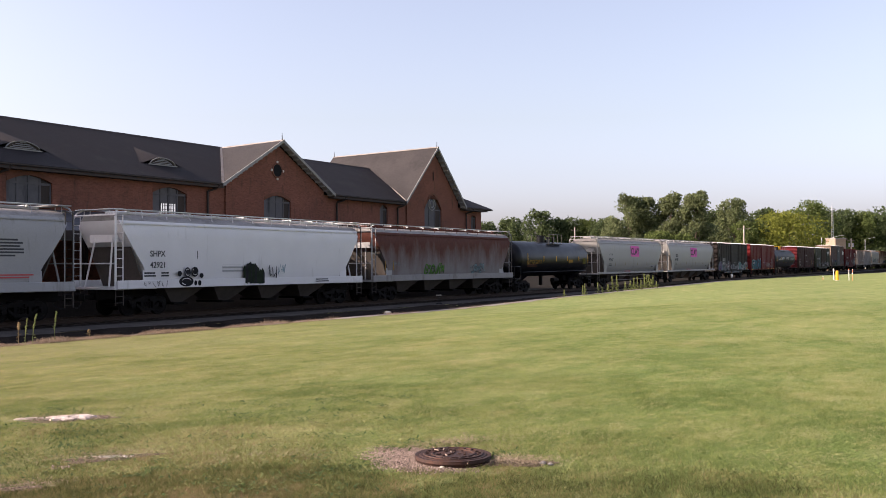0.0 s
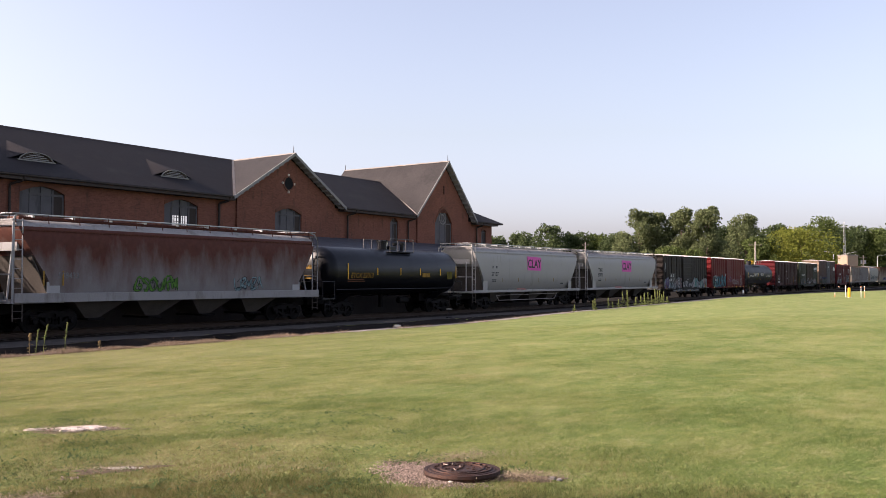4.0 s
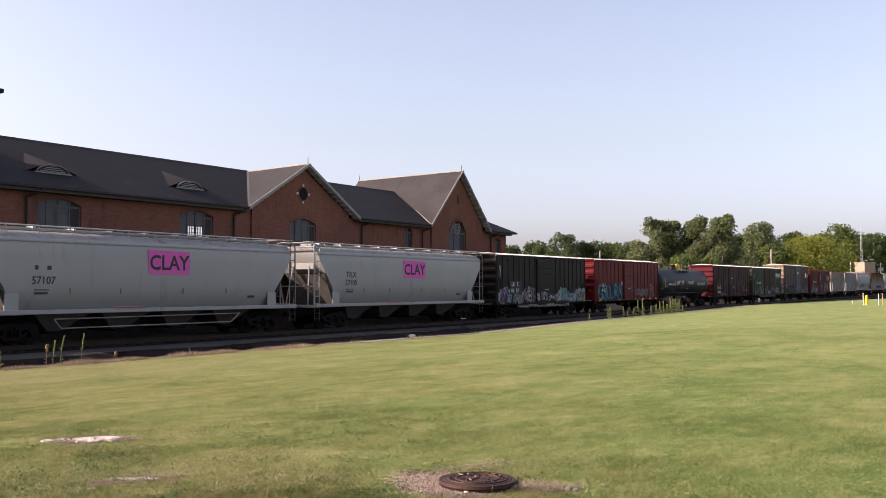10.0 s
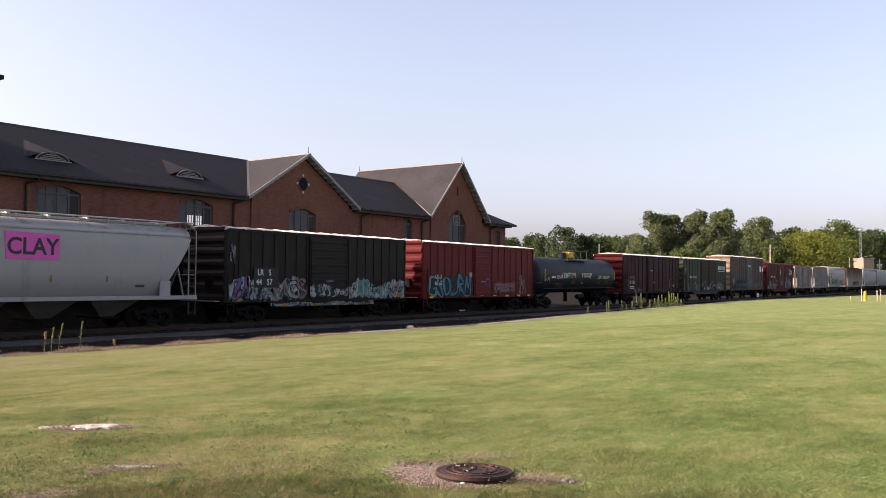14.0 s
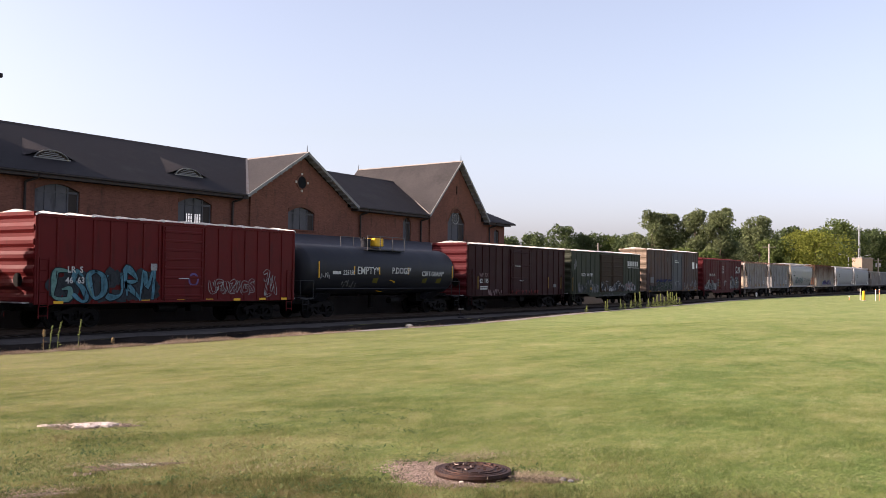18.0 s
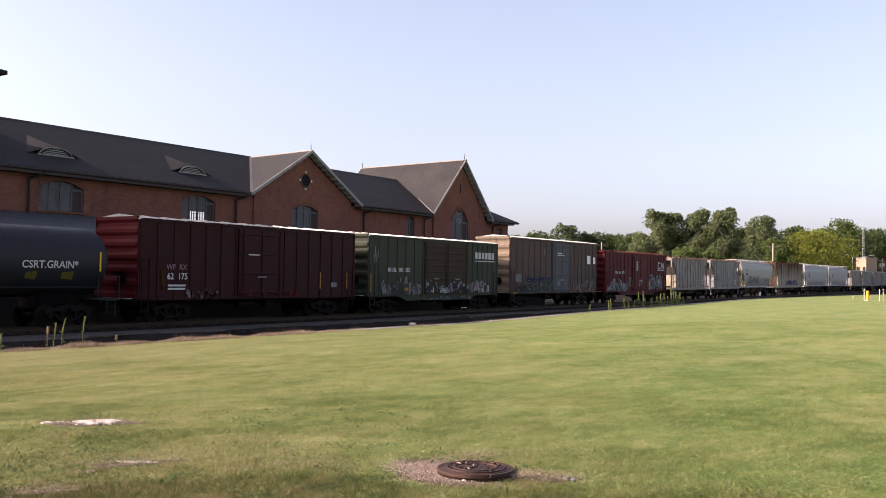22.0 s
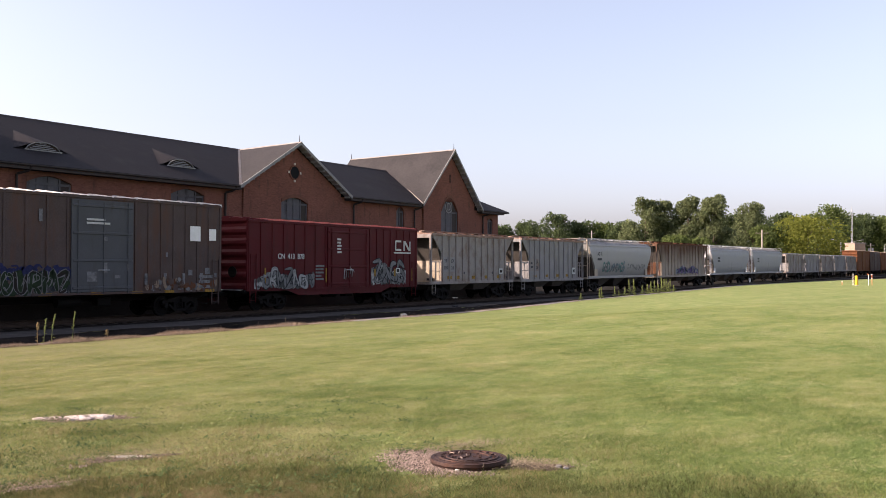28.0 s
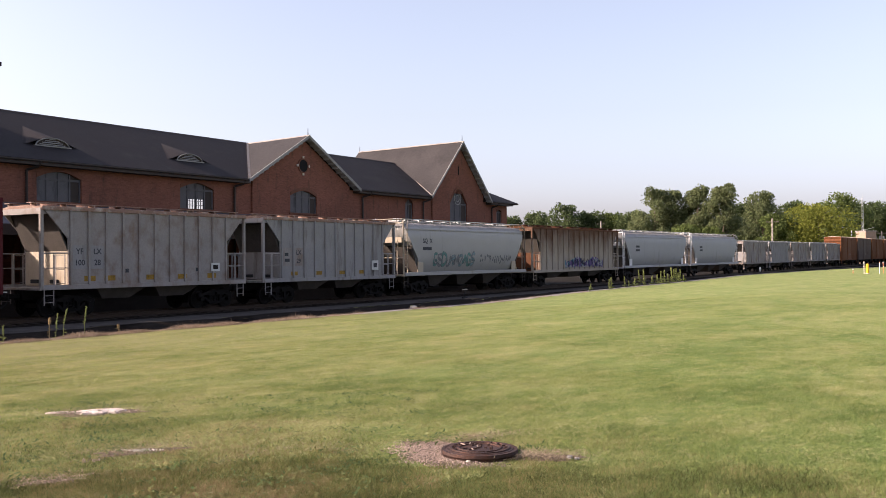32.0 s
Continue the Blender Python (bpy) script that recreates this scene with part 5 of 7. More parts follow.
P_ROOF = mat("galvanised_roof", (0.48, 0.464, 0.44), 0.5, 0.15, 1.5, 18.0, 0.08, metal=0.2, stain=(0.32, 0.24, 0.192), stain_amt=0.3)
P_TANK = mat("tank_black", (0.0032, 0.0034, 0.0055), 0.36, 0.15, 0.8, 18.0, 0.03, stain=(0.00726, 0.00594, 0.00462), stain_amt=0.25, spec=0.22)
P_TANK2 = mat("tank_dull_black", (0.0185, 0.0188, 0.0235), 0.5, 0.15, 0.8, 18.0, 0.03, stain=(0.0286, 0.0228, 0.019), stain_amt=0.3)
P_DULLYELLOW = mat("grimy_yellow", (0.1, 0.085, 0.015), 0.8, 0.3, 3.0, 20.0, 0.0, stain=(0.02, 0.02, 0.015), stain_amt=0.5)
RAIL_PAINT = mat("grimy_rail_paint", (0.12, 0.115, 0.11), 0.6, 0.2, 4.0, 25.0, 0.1)
ROOF_GRIME = mat("grimy_hopper_roof", (0.27, 0.256, 0.254), 0.75, 0.2, 0.9, 14.0, 0.1, stain=(0.17, 0.155, 0.15), stain_amt=0.5, stain_scale=(1.2, 1.2, 1.2))
P_ORANGE = mat("boxcar_orange_brown", (0.13, 0.0477, 0.0195), 0.7, 0.15, 1.0, 18.0, 0.06, stain=(0.0695, 0.0303, 0.0173), stain_amt=0.4)
G_WHITE = mat("spray_white", (0.292, 0.292, 0.292), 0.8, 0.4, 2.6, 14.0, 0.0, stain=(0.1168, 0.1168, 0.1168), stain_amt=0.5, stain_scale=(2.2, 2.2, 1.6))
G_GREY = mat("spray_grey", (0.153, 0.153, 0.158), 0.8, 0.4, 2.6, 14.0, 0.0, stain=(0.0612, 0.0612, 0.0632), stain_amt=0.5, stain_scale=(2.2, 2.2, 1.6))
G_BLUE = mat("spray_blue", (0.0663, 0.168, 0.214), 0.8, 0.4, 2.6, 14.0, 0.0, stain=(0.02652, 0.0672, 0.0856), stain_amt=0.5, stain_scale=(2.2, 2.2, 1.6))
G_PALEBLUE = mat("spray_pale_blue", (0.164, 0.235, 0.255), 0.8, 0.4, 2.6, 14.0, 0.0, stain=(0.0656, 0.094, 0.102), stain_amt=0.5, stain_scale=(2.2, 2.2, 1.6))
G_PINK = mat("spray_pink", (0.204, 0.138, 0.138), 0.8, 0.4, 2.6, 14.0, 0.0, stain=(0.0816, 0.0552, 0.0552), stain_amt=0.5, stain_scale=(2.2, 2.2, 1.6))
G_GREEN = mat("spray_green", (0.0765, 0.178, 0.0357), 0.8, 0.4, 2.6, 14.0, 0.0, stain=(0.0306, 0.0712, 0.01428), stain_amt=0.5, stain_scale=(2.2, 2.2, 1.6))
G_DKGREEN = mat("spray_dark_green", (0.0179, 0.0306, 0.0153), 0.8, 0.4, 2.6, 14.0, 0.0, stain=(0.00716, 0.01224, 0.00612), stain_amt=0.5, stain_scale=(2.2, 2.2, 1.6))
G_TEAL = mat("spray_teal", (0.102, 0.204, 0.184), 0.8, 0.4, 2.6, 14.0, 0.0, stain=(0.0408, 0.0816, 0.0736), stain_amt=0.5, stain_scale=(2.2, 2.2, 1.6))
G_VIOLET = mat("spray_violet", (0.122, 0.0818, 0.194), 0.8, 0.4, 2.6, 14.0, 0.0, stain=(0.0488, 0.03272, 0.0776), stain_amt=0.5, stain_scale=(2.2, 2.2, 1.6))
G_BLACK = mat("spray_black", (0.0153, 0.0153, 0.0179), 0.8, 0.4, 2.6, 14.0, 0.0, stain=(0.00612, 0.00612, 0.00716), stain_amt=0.5, stain_scale=(2.2, 2.2, 1.6))
G_SHADE = mat("spray_shadow", (0.03, 0.035, 0.04), 0.8, 0.4, 2.6, 14.0, 0.0, stain=(0.012, 0.014, 0.016), stain_amt=0.5, stain_scale=(2.2, 2.2, 1.6))
G_DARKLEAF = mat("spray_black_green", (0.012, 0.02, 0.01), 0.8, 0.4, 2.6, 14.0, 0.0, stain=(0.0048, 0.008, 0.004), stain_amt=0.5, stain_scale=(2.2, 2.2, 1.6))
G_NAVY = mat("spray_navy", (0.022, 0.025, 0.075), 0.8, 0.4, 2.6, 14.0, 0.0, stain=(0.0088, 0.01, 0.03), stain_amt=0.5, stain_scale=(2.2, 2.2, 1.6))
G_FADED = mat("spray_faded", (0.075, 0.075, 0.075), 0.85, 0.4, 2.6, 14.0, 0.0, stain=(0.03, 0.03, 0.03), stain_amt=0.55, stain_scale=(2.2, 2.2, 1.6))
G_OCHRE = mat("spray_ochre", (0.255, 0.148, 0.0306), 0.8, 0.4, 2.6, 14.0, 0.0, stain=(0.102, 0.0592, 0.01224), stain_amt=0.5, stain_scale=(2.2, 2.2, 1.6))

# ---- the cars, front to rear ----
c, side = curved_hopper("grey-white covered hopper with curved sides leading the train", 8.2, 18.2, P_GREY)
bars(c, 5.2, 2.6, 1.7, 0.75, 6, LETTER, -1.495, 3)
bars(c, 4.6, 1.75, 3.6, 0.2, 2, mat("stencil_red", (0.4, 0.08, 0.08), 0.7), side(1.85) - 0.012, 4)

c, side = curved_hopper("white covered hopper with curved sides and small graffiti", 28.4, 18.3, P_WHITE)
curved_words("SHPX", 0.38, LETTER, c, -6.75, 2.78, side)
curved_words("42921", 0.38, LETTER, c, -6.72, 2.27, side)
bars(c, -7.5, 1.72, 0.75, 0.26, 2, LETTER, side(1.85) - 0.01, 5)
bars(c, -6.5, 1.72, 0.5, 0.26, 2, LETTER, side(1.85) - 0.01, 6)
flank = lambda z: min(side(z), -1.55) - 0.004
for _i, (_x, _z, _rx, _rz) in enumerate(((-5.05, 1.5, 0.46, 0.24), (-4.98, 1.93, 0.2, 0.24), (-4.51, 1.95, 0.23, 0.24), (-5.47, 1.87, 0.14, 0.13), (-4.08, 1.77, 0.13, 0.12), (-4.2, 1.42, 0.11, 0.13), (-4.46, 1.42, 0.1, 0.12))):
    ring = [(_x + _rx * math.cos(k * 0.349), flank(_z + _rz * math.sin(k * 0.349)) - 0.001 * (_i + 1), _z + _rz * math.sin(k * 0.349)) for k in range(18)]
    part("graffiti", Mesh().add(ring, [tuple(range(18))]), G_BLACK, c, "black sprayed oval")
    if _i < 3:
        q = Mesh()
        for k in range(11):
            za, zb = (_z + _rz * 0.62 * math.sin(j * 0.42 + _i) for j in (k, k + 1))
            xa, xb = (_x + _rx * 0.66 * math.cos(j * 0.42 + _i) for j in (k, k + 1))
            q.add([(xa, flank(za) - 0.012, za - 0.016), (xb, flank(zb) - 0.012, zb - 0.016), (xb, flank(zb) - 0.012, zb + 0.016), (xa, flank(za) - 0.012, za + 0.016)], [(0, 1, 2, 3)])
        part("sprayed_line", q, P_WHITE, c)
scrawl(c, -7.6, -6.1, 1.28, 1.58, -1.552, LETTER, 6, 12, 0.025)
_rnd = random.Random(13)
q, q2 = Mesh(), Mesh()
for _i in range(46):
    _x = -1.12 + 1.45 * _i / 45
    _w, _t = _rnd.uniform(0.05, 0.12), 2.0 + 0.32 * math.sin(math.pi * min(1.0, (_i + 6) / 44)) + _rnd.uniform(-0.12, 0.12)
    _b = 1.3 + _rnd.uniform(0, 0.14) if _i > 4 else 1.62
    zs = [_b + (_t - _b) * k / 6 for k in range(7)]
    v = [(_x + j * _w * (1.0 if k < 6 else 0.4), flank(z) - 0.002 - 0.0004 * (_i % 7), z) for k, z in enumerate(zs) for j in (-1, 1)]
    (q if _i % 3 else q2).add(v, [(2 * k, 2 * k + 1, 2 * k + 3, 2 * k + 2) for k in range(6)])
tagged(part("sprayed_paint", q, G_DARKLEAF, c, "dark green brushed patch"), kind="stuff")
tagged(part("sprayed_paint", q2, G_BLACK, c), kind="stuff")
scrawl(c, 0.7, 1.4, 1.5, 2.3, lambda z: min(side(z), -1.55) - 0.002, LETTER, 5, 14, 0.05)
scrawl(c, 1.5, 2.2, 1.75, 2.3, lambda z: side(z) - 0.003, G_BLUE, 5, 15, 0.03)
bars(c, 4.6, 1.3, 1.5, 0.22, 2, LETTER, -1.552, 16)
bars(c, -2.6, 1.9, 1.6, 0.5, 3, P_GREY, side(2.1) - 0.012, 17)
patch(c, -4.3, -4.26, 2.55, 2.95, LETTER, side(2.75) - 0.01, "scuff")

c, side = curved_hopper("rusting grey covered hopper with rust-brown upper sides", 47.65, 18.75, P_RUSTGREY, sill_paint=P_CEMENT2, frame_paint=P_GREY)
curved_words("598433", 0.34, G_GREY, c, -6.8, 2.3, side)
graffiti(c, -3.4, -0.9, 1.62, 2.35, lambda z: side(z) - 0.02, [G_GREEN], G_DKGREEN, 5, 21)
graffiti(c, 2.8, 4.8, 1.62, 2.35, lambda z: side(z) - 0.02, [G_PALEBLUE, G_PALEBLUE], G_BLACK, 4, 22)
for x in (-8.0, -7.1):
    patch(c, x, x + 0.07, 1.9, 2.5, G_OCHRE, side(2.2) - 0.02, "reflector")

c, side = tank_car("glossy black tank car with yellow safety stripes", 67.0, 14.7, P_TANK, ends=(-6.85, 7.55))
words("ETCX 22013", 0.15, G_OCHRE, c, pose(-6.84, 0.3, 2.95, 90, 0, -90), "end_lettering", bold=0.003)
for _z in (2.82, 2.36, 2.24):
    part("end_stencil", Mesh().box(-6.85, -6.81, -0.1, 0.5, _z - 0.035, _z + 0.035), G_OCHRE, c)
curved_words("ETCX 22013", 0.42, G_OCHRE, c, -3.85, 2.4, side)
bars(c, -5.2, 2.02, 2.6, 0.2, 2, P_RUST, side(2.1) - 0.03, 31)
for x, k in ((-5.26, 0.45), (-2.34, 0.22), (0.13, 0.22), (2.35, 0.22), (4.79, 0.22), (6.8, 0.4)):
    patch(c, x - 0.04, x + 0.04, 2.66 - k, 2.66 + k, YELLOW, -1.445, "reflector")
patch(c, 2.6, 3.5, 2.32, 2.58, G_OCHRE, -1.44, "placard")
patch(c, 5.65, 6.3, 2.2, 2.7, P_DULLYELLOW, -1.44, "placard")

for front, num, extra in ((83.4, "57107", 0), (103.1, "57105", 1)):
    c, side = curved_hopper("pale grey covered hopper with a pink commodity panel", front, 18.3 if not extra else 18.2, P_CLAY, frame_paint=P_CLAY, group="pink-panel hoppers", bays=4, tuck=1.0)
    pk = part("commodity_panel", Mesh().prism([(-0.68, 2.88), (1.66, 2.86), (1.69, 3.9), (-0.73, 3.96)], "y", -1.506, -1.49), PINK, c, "pink panel lettered in black")
    words("CLAY", 0.92, LETTER, pk, pose(0.48, -1.51, 3.36, 90, 0, 0), bold=0.02)
    if extra:
        curved_words("TILX", 0.45, LETTER, c, -5.9, 3.0, side)
    else:
        bars(c, -6.3, 2.92, 0.2, 0.3, 1, LETTER, -1.495, 44)
        bars(c, -5.75, 2.92, 0.2, 0.3, 1, LETTER, -1.495, 46)
    curved_words(num, 0.43, LETTER, c, -5.9, 2.55, side)
    bars(c, -6.3, 1.98, 0.9, 0.3, 2, LETTER, side(2.15) - 0.01, 41)
    for x in (-7.05, -4.7, -2.2, 1.3, 4.0):
        patch(c, x, x + 0.07, 2.0 if x > -6 else 2.35, 2.4 if x > -6 else 2.8, G_OCHRE, side(2.2) - 0.012, "reflector")
    bars(c, -2.6, 1.32, 2.0, 0.2, 2, mat("stencil_faded_red", (0.42, 0.2, 0.19), 0.7), -1.552, 45)
    patch(c, 5.6, 6.1, 1.78, 1.95, LETTER, side(1.85) - 0.012, "label")
    if not extra:
        q = Mesh().path([(-5.2, -1.2, 0.98), (-4.9, -1.25, 0.62), (4.6, -1.25, 0.62), (5.2, -1.2, 1.05)], 0.03, 6).rod((-5.2, -1.2, 1.0), (5.2, -1.2, 1.02), 0.03, 6)
        part("pipe_rail", q, P_CEMENT, c)

c = boxcar("dark brown-black boxcar with white and pastel graffiti along its lower side", 123.1, 15.15, P_DARK, roof_paint=P_ROOF, posts=8, door=(-1.45, 1.85), group="boxcars")
mural(c, -7.45, -1.6, 1.04, 2.45, -1.505, [G_WHITE, G_PINK, G_GREY, G_SHADE, G_WHITE, G_PALEBLUE], G_BLACK, 51)
graffiti(c, -7.2, -5.9, 1.1, 2.35, -1.52, [G_PINK, G_VIOLET], G_BLACK, 2, 55)
graffiti(c, -3.8, -1.7, 1.1, 2.3, -1.52, [G_WHITE, G_PINK], G_BLACK, 4, 58)
mural(c, 2.0, 7.45, 1.06, 2.4, -1.505, [G_WHITE, G_PINK, G_TEAL, G_WHITE, G_PALEBLUE], G_BLACK, 52)
mural(c, -1.45, 1.85, 1.2, 2.05, -1.575, [G_GREY, G_WHITE, G_SHADE, G_WHITE], G_BLACK, 53)
mural(c, -4.4, 4.4, 0.76, 1.03, -1.465, [G_WHITE, G_GREY, G_PALEBLUE], G_BLACK, 56)
patch(c, -5.7, -3.9, 1.75, 2.75, BLACK, -1.53, "number_panel")
words("LR   S", 0.42, LETTER_W, c, pose(-4.95, -1.536, 2.5, 90, 0, 0))
words("44   57", 0.42, LETTER_W, c, pose(-4.95, -1.536, 2.02, 90, 0, 0))
scrawl(c, -7.35, -6.95, 2.9, 3.9, -1.51, G_WHITE, 4, 54, 0.06)
reflectors(c, (-6.9,), -1.52, 1.25, G_OCHRE, 0.5, 0.35)
reflectors(c, (6.9,), -1.52, 1.3, G_OCHRE, 0.5, 0.3)
reflectors(c, (-3.4, -0.9, 1.4, 3.6), -1.47, 0.82, G_OCHRE)

c = boxcar("bright red boxcar with blue and white graffiti", 140.2, 15.2, P_RED, roof_paint=P_ROOF, posts=8, door=(-1.3, 1.15), group="boxcars", belly=False)
graffiti(c, -6.95, -1.7, 1.05, 2.6, -1.51, [G_BLUE, G_TEAL, G_BLUE], G_BLACK, 6, 61, G_SHADE)
graffiti(c, 1.6, 4.6, 1.35, 2.1, -1.51, [P_RED], G_WHITE, 6, 62)
graffiti(c, 5.3, 6.2, 1.2, 2.5, -1.51, [P_RED, G_WHITE], G_WHITE, 2, 63)
words("LR  S", 0.36, LETTER_W, c, pose(-5.85, -1.545, 2.42, 90, 0, 0))
words("46  63", 0.36, LETTER_W, c, pose(-5.85, -1.545, 1.98, 90, 0, 0))
patch(c, -1.95, -1.6, 2.45, 2.75, G_WHITE, -1.53, "notice")
reflectors(c, (-6.6, -2.2, -0.2, 1.6, 3.4, 5.2, 6.8), -1.52, 1.1)
part("emblem", Mesh().loft([[(0.55 + r * math.cos(k * 0.4488), -1.545, 2.05 + r * math.sin(k * 0.4488)) for k in range(14)] for r in (0.22, 0.32)], caps=False), G_VIOLET, c)

c, side = tank_car("dull black tank car with white graffiti and a yellow valve housing", 156.2, 15.8, P_TANK2, housing=YELLOW)
bars(c, -5.4, 2.35, 0.75, 0.3, 1, LETTER_W, -1.43, 70)
curved_words("225150", 0.36, LETTER_W, c, -3.95, 2.5, side)
for x, k in ((-6.61, 0.45), (-3.46, 0.22), (-1.04, 0.22), (2.0, 0.22), (7.1, 0.4)):
    patch(c, x - 0.04, x + 0.04, 2.66 - k, 2.66 + k, YELLOW, -1.445, "reflector")
for _w, _x, _z, _k in (("EMPTY*", -2.15, 2.62, 0.62), ("P.DOGS*", 1.25, 2.66, 0.52), ("CSRT.GRAIN*", 4.75, 2.5, 0.42)):
    curved_words(_w, _k, LETTER_W, c, _x, _z, side, "chalked_lettering", "hand-chalked white words")
scrawl(c, -6.4, -5.6, 2.1, 2.5, lambda z: side(z) - 0.006, G_WHITE, 5, 74, 0.05)
scrawl(c, -4.4, -2.9, 1.6, 2.1, lambda z: side(z) - 0.006, G_GREY, 6, 75, 0.07)
q = Mesh()
q.add([(x, side(z) - 0.012, z) for x, z in ((-0.5, 1.42), (0.15, 1.38), (0.8, 2.0), (0.2, 2.12))], [(0, 1, 2, 3)])
part("placard", q, YELLOW, c)
for _x, _w in ((-1.3, 0.5), (3.95, 0.5), (5.6, 0.55)):
    q = Mesh().add([(x, side(z) - 0.012, z) for x, z in ((_x - _w / 2, 1.95), (_x + _w / 2, 1.9), (_x + _w / 2, 2.25), (_x - _w / 2, 2.2))], [(0, 1, 2, 3)])
    part("placard", q, P_DULLYELLOW, c, "dirty yellow placard")

# End wall takes a brighter red, standing for sun on maroon.
c = boxcar("dark maroon boxcar with a sliding door", 173.2, 15.2, P_MAROON, roof_paint=P_ROOF, end_paint=P_CNRED, posts=7, door=(-1.6, 1.6), belly=False, plug=True, group="boxcars")
words("WF  RX", 0.36, G_PINK, c, pose(-5.5, -1.51, 2.5, 90, 0, 0))
words("62  175", 0.4, LETTER_W, c, pose(-5.45, -1.51, 2.08, 90, 0, 0))
bars(c, -6.0, 1.45, 1.3, 0.3, 2, LETTER_W, -1.51, 81)
patch(c, 5.5, 6.0, 1.6, 1.85, G_GREY, -1.51, "notice")
scrawl(c, -4.9, -2.9, 1.05, 1.5, -1.51, G_PINK, 9, 82, 0.12)
scrawl(c, -1.5, 3.0, 1.1, 1.5, -1.57, P_RED, 9, 83, 0.1)
for x in (-6.3, -6.28, 4.6, 6.9):
    patch(c, x - 0.05, x + 0.05, 1.5, 2.4, G_OCHRE, -1.505, "reflector")
bars(c, -1.0, 3.15, 0.9, 0.1, 1, LETTER_W, -1.58, 84)

c = boxcar("dark green boxcar with rusty double doors and grey graffiti", 189.8, 15.15, P_GREEN, door_paint=P_DOORRUST, roof_paint=P_ROOF, posts=7, door=(-1.8, 3.3), double=True, group="boxcars")
words("BCOL  100  352", 0.34, LETTER_W, c, pose(-4.6, -1.51, 2.62, 90, 0, 0))
q = Mesh()
for k in range(6):
    q.box(4.4 + k * 0.45, 4.72 + k * 0.45, -1.515, -1.505, 3.5, 3.95)
q.box(4.4, 7.1, -1.515, -1.505, 3.32, 3.38)
part("emblem", q, LETTER_W, c, "white lettering over a white line")
mural(c, -6.4, -2.2, 1.04, 2.3, -1.505, [G_SHADE, G_FADED, G_GREY, P_GREEN], P_GREEN, 91, 0.8)
mural(c, -1.75, 3.25, 1.15, 2.1, -1.575, [P_DOORRUST, G_SHADE, G_WHITE, P_DOORRUST, G_GREY], G_BLACK, 92, 0.8)
mural(c, 3.4, 6.4, 1.15, 2.15, -1.505, [G_SHADE, G_GREY, G_WHITE, G_PINK], P_GREEN, 93, 0.8)
mural(c, -1.9, 4.2, 0.76, 1.02, -1.465, [G_GREY, G_SHADE, P_GREEN, G_FADED], P_GREEN, 95)
scrawl(c, -7.2, -6.7, 3.0, 4.0, -1.51, G_WHITE, 4, 94, 0.05)
reflectors(c, (-3.9, -0.9, 2.4), -1.57, 1.45, G_OCHRE, 0.4, 0.2)
patch(c, -7.5, -7.4, 1.3, 2.4, G_OCHRE, -1.52, "reflector")

# Tan end wall: brightness of the sunlit end is put into its colour.
c = boxcar("tall brown boxcar with a grey plug door and two white squares", 206.9, 15.3, P_BROWN, door_paint=P_DOORGREY, roof_paint=P_ROOF, end_paint=P_TAN, eave=5.2, sill=1.06, posts=8, door=(-0.8, 2.35), belly=False, plug=True, group="boxcars")
patch(c, 5.65, 6.3, 3.45, 4.15, WHITE, -1.51, "white_square")
patch(c, 6.85, 7.3, 3.5, 4.05, WHITE, -1.51, "white_square")
graffiti(c, -5.2, -0.8, 1.7, 2.32, -1.505, [G_NAVY], G_NAVY, 6, 104, G_NAVY)
mural(c, -7.2, 2.2, 1.08, 2.0, -1.505, [G_SHADE, P_BROWN, G_DKGREEN, G_FADED], G_BLACK, 105, 0.5)
graffiti(c, -5.2, -0.9, 1.1, 2.15, -1.515, [G_DKGREEN, P_DARK], G_GREY, 8, 101, G_DKGREEN)
mural(c, 3.0, 7.4, 1.08, 1.9, -1.505, [P_BROWN, P_TAN, G_GREY, P_RUST], P_BROWN, 106, 0.35)
patch(c, -6.9, -6.0, 1.95, 2.5, G_GREY, -1.51, "notice")
bars(c, -0.1, 4.0, 1.4, 0.3, 2, LETTER_W, -1.57, 102)
for x in (3.0, 4.1, 5.2, 6.3, 7.2):
    patch(c, x, x + 0.16, 1.45, 1.95, G_GREY, -1.505, "reflector")
reflectors(c, (-7.0, -4.5, -2.0, 0.5, 2.6, 4.4, 6.9), -1.51, 1.12, G_OCHRE, 0.6, 0.12)
bars(c, 6.2, 1.2, 0.9, 0.7, 3, G_GREY, -1.51, 103)
for _x, _z, _w, _h in ((0.75, 2.0, 0.22, 0.42), (-0.05, 1.62, 0.5, 0.42), (1.35, 1.75, 0.3, 0.14), (2.0, 2.05, 0.1, 0.3), (0.8, 3.35, 0.16, 0.16), (5.55, 1.85, 0.25, 0.26), (6.6, 1.9, 0.3, 0.3), (-2.3, 4.05, 0.16, 0.5), (4.2, 2.7, 0.12, 0.2)):
    patch(c, _x, _x + _w, _z, _z + _h, G_GREY, -1.55 if -0.8 < _x < 2.35 else -1.508, "notice")

c = boxcar("oxide-red boxcar with silver bubble graffiti", 224.1, 15.2, P_CNRED, roof_paint=P_CNRED, posts=8, door=(-1.35, 2.45), belly=True, plug=True, group="boxcars")
q = Mesh()
for a, b, z0, z1 in ((5.15, 5.27, 3.3, 3.85), (5.2, 5.8, 3.78, 3.9), (5.2, 5.8, 3.25, 3.37), (6.05, 6.17, 3.25, 3.85), (6.7, 6.82, 3.25, 3.85)):
    q.box(a, b, -1.515, -1.505, z0, z1)
q.prism([(6.05, 3.88), (6.25, 3.88), (6.8, 3.25), (6.62, 3.25)], "y", -1.515, -1.505)
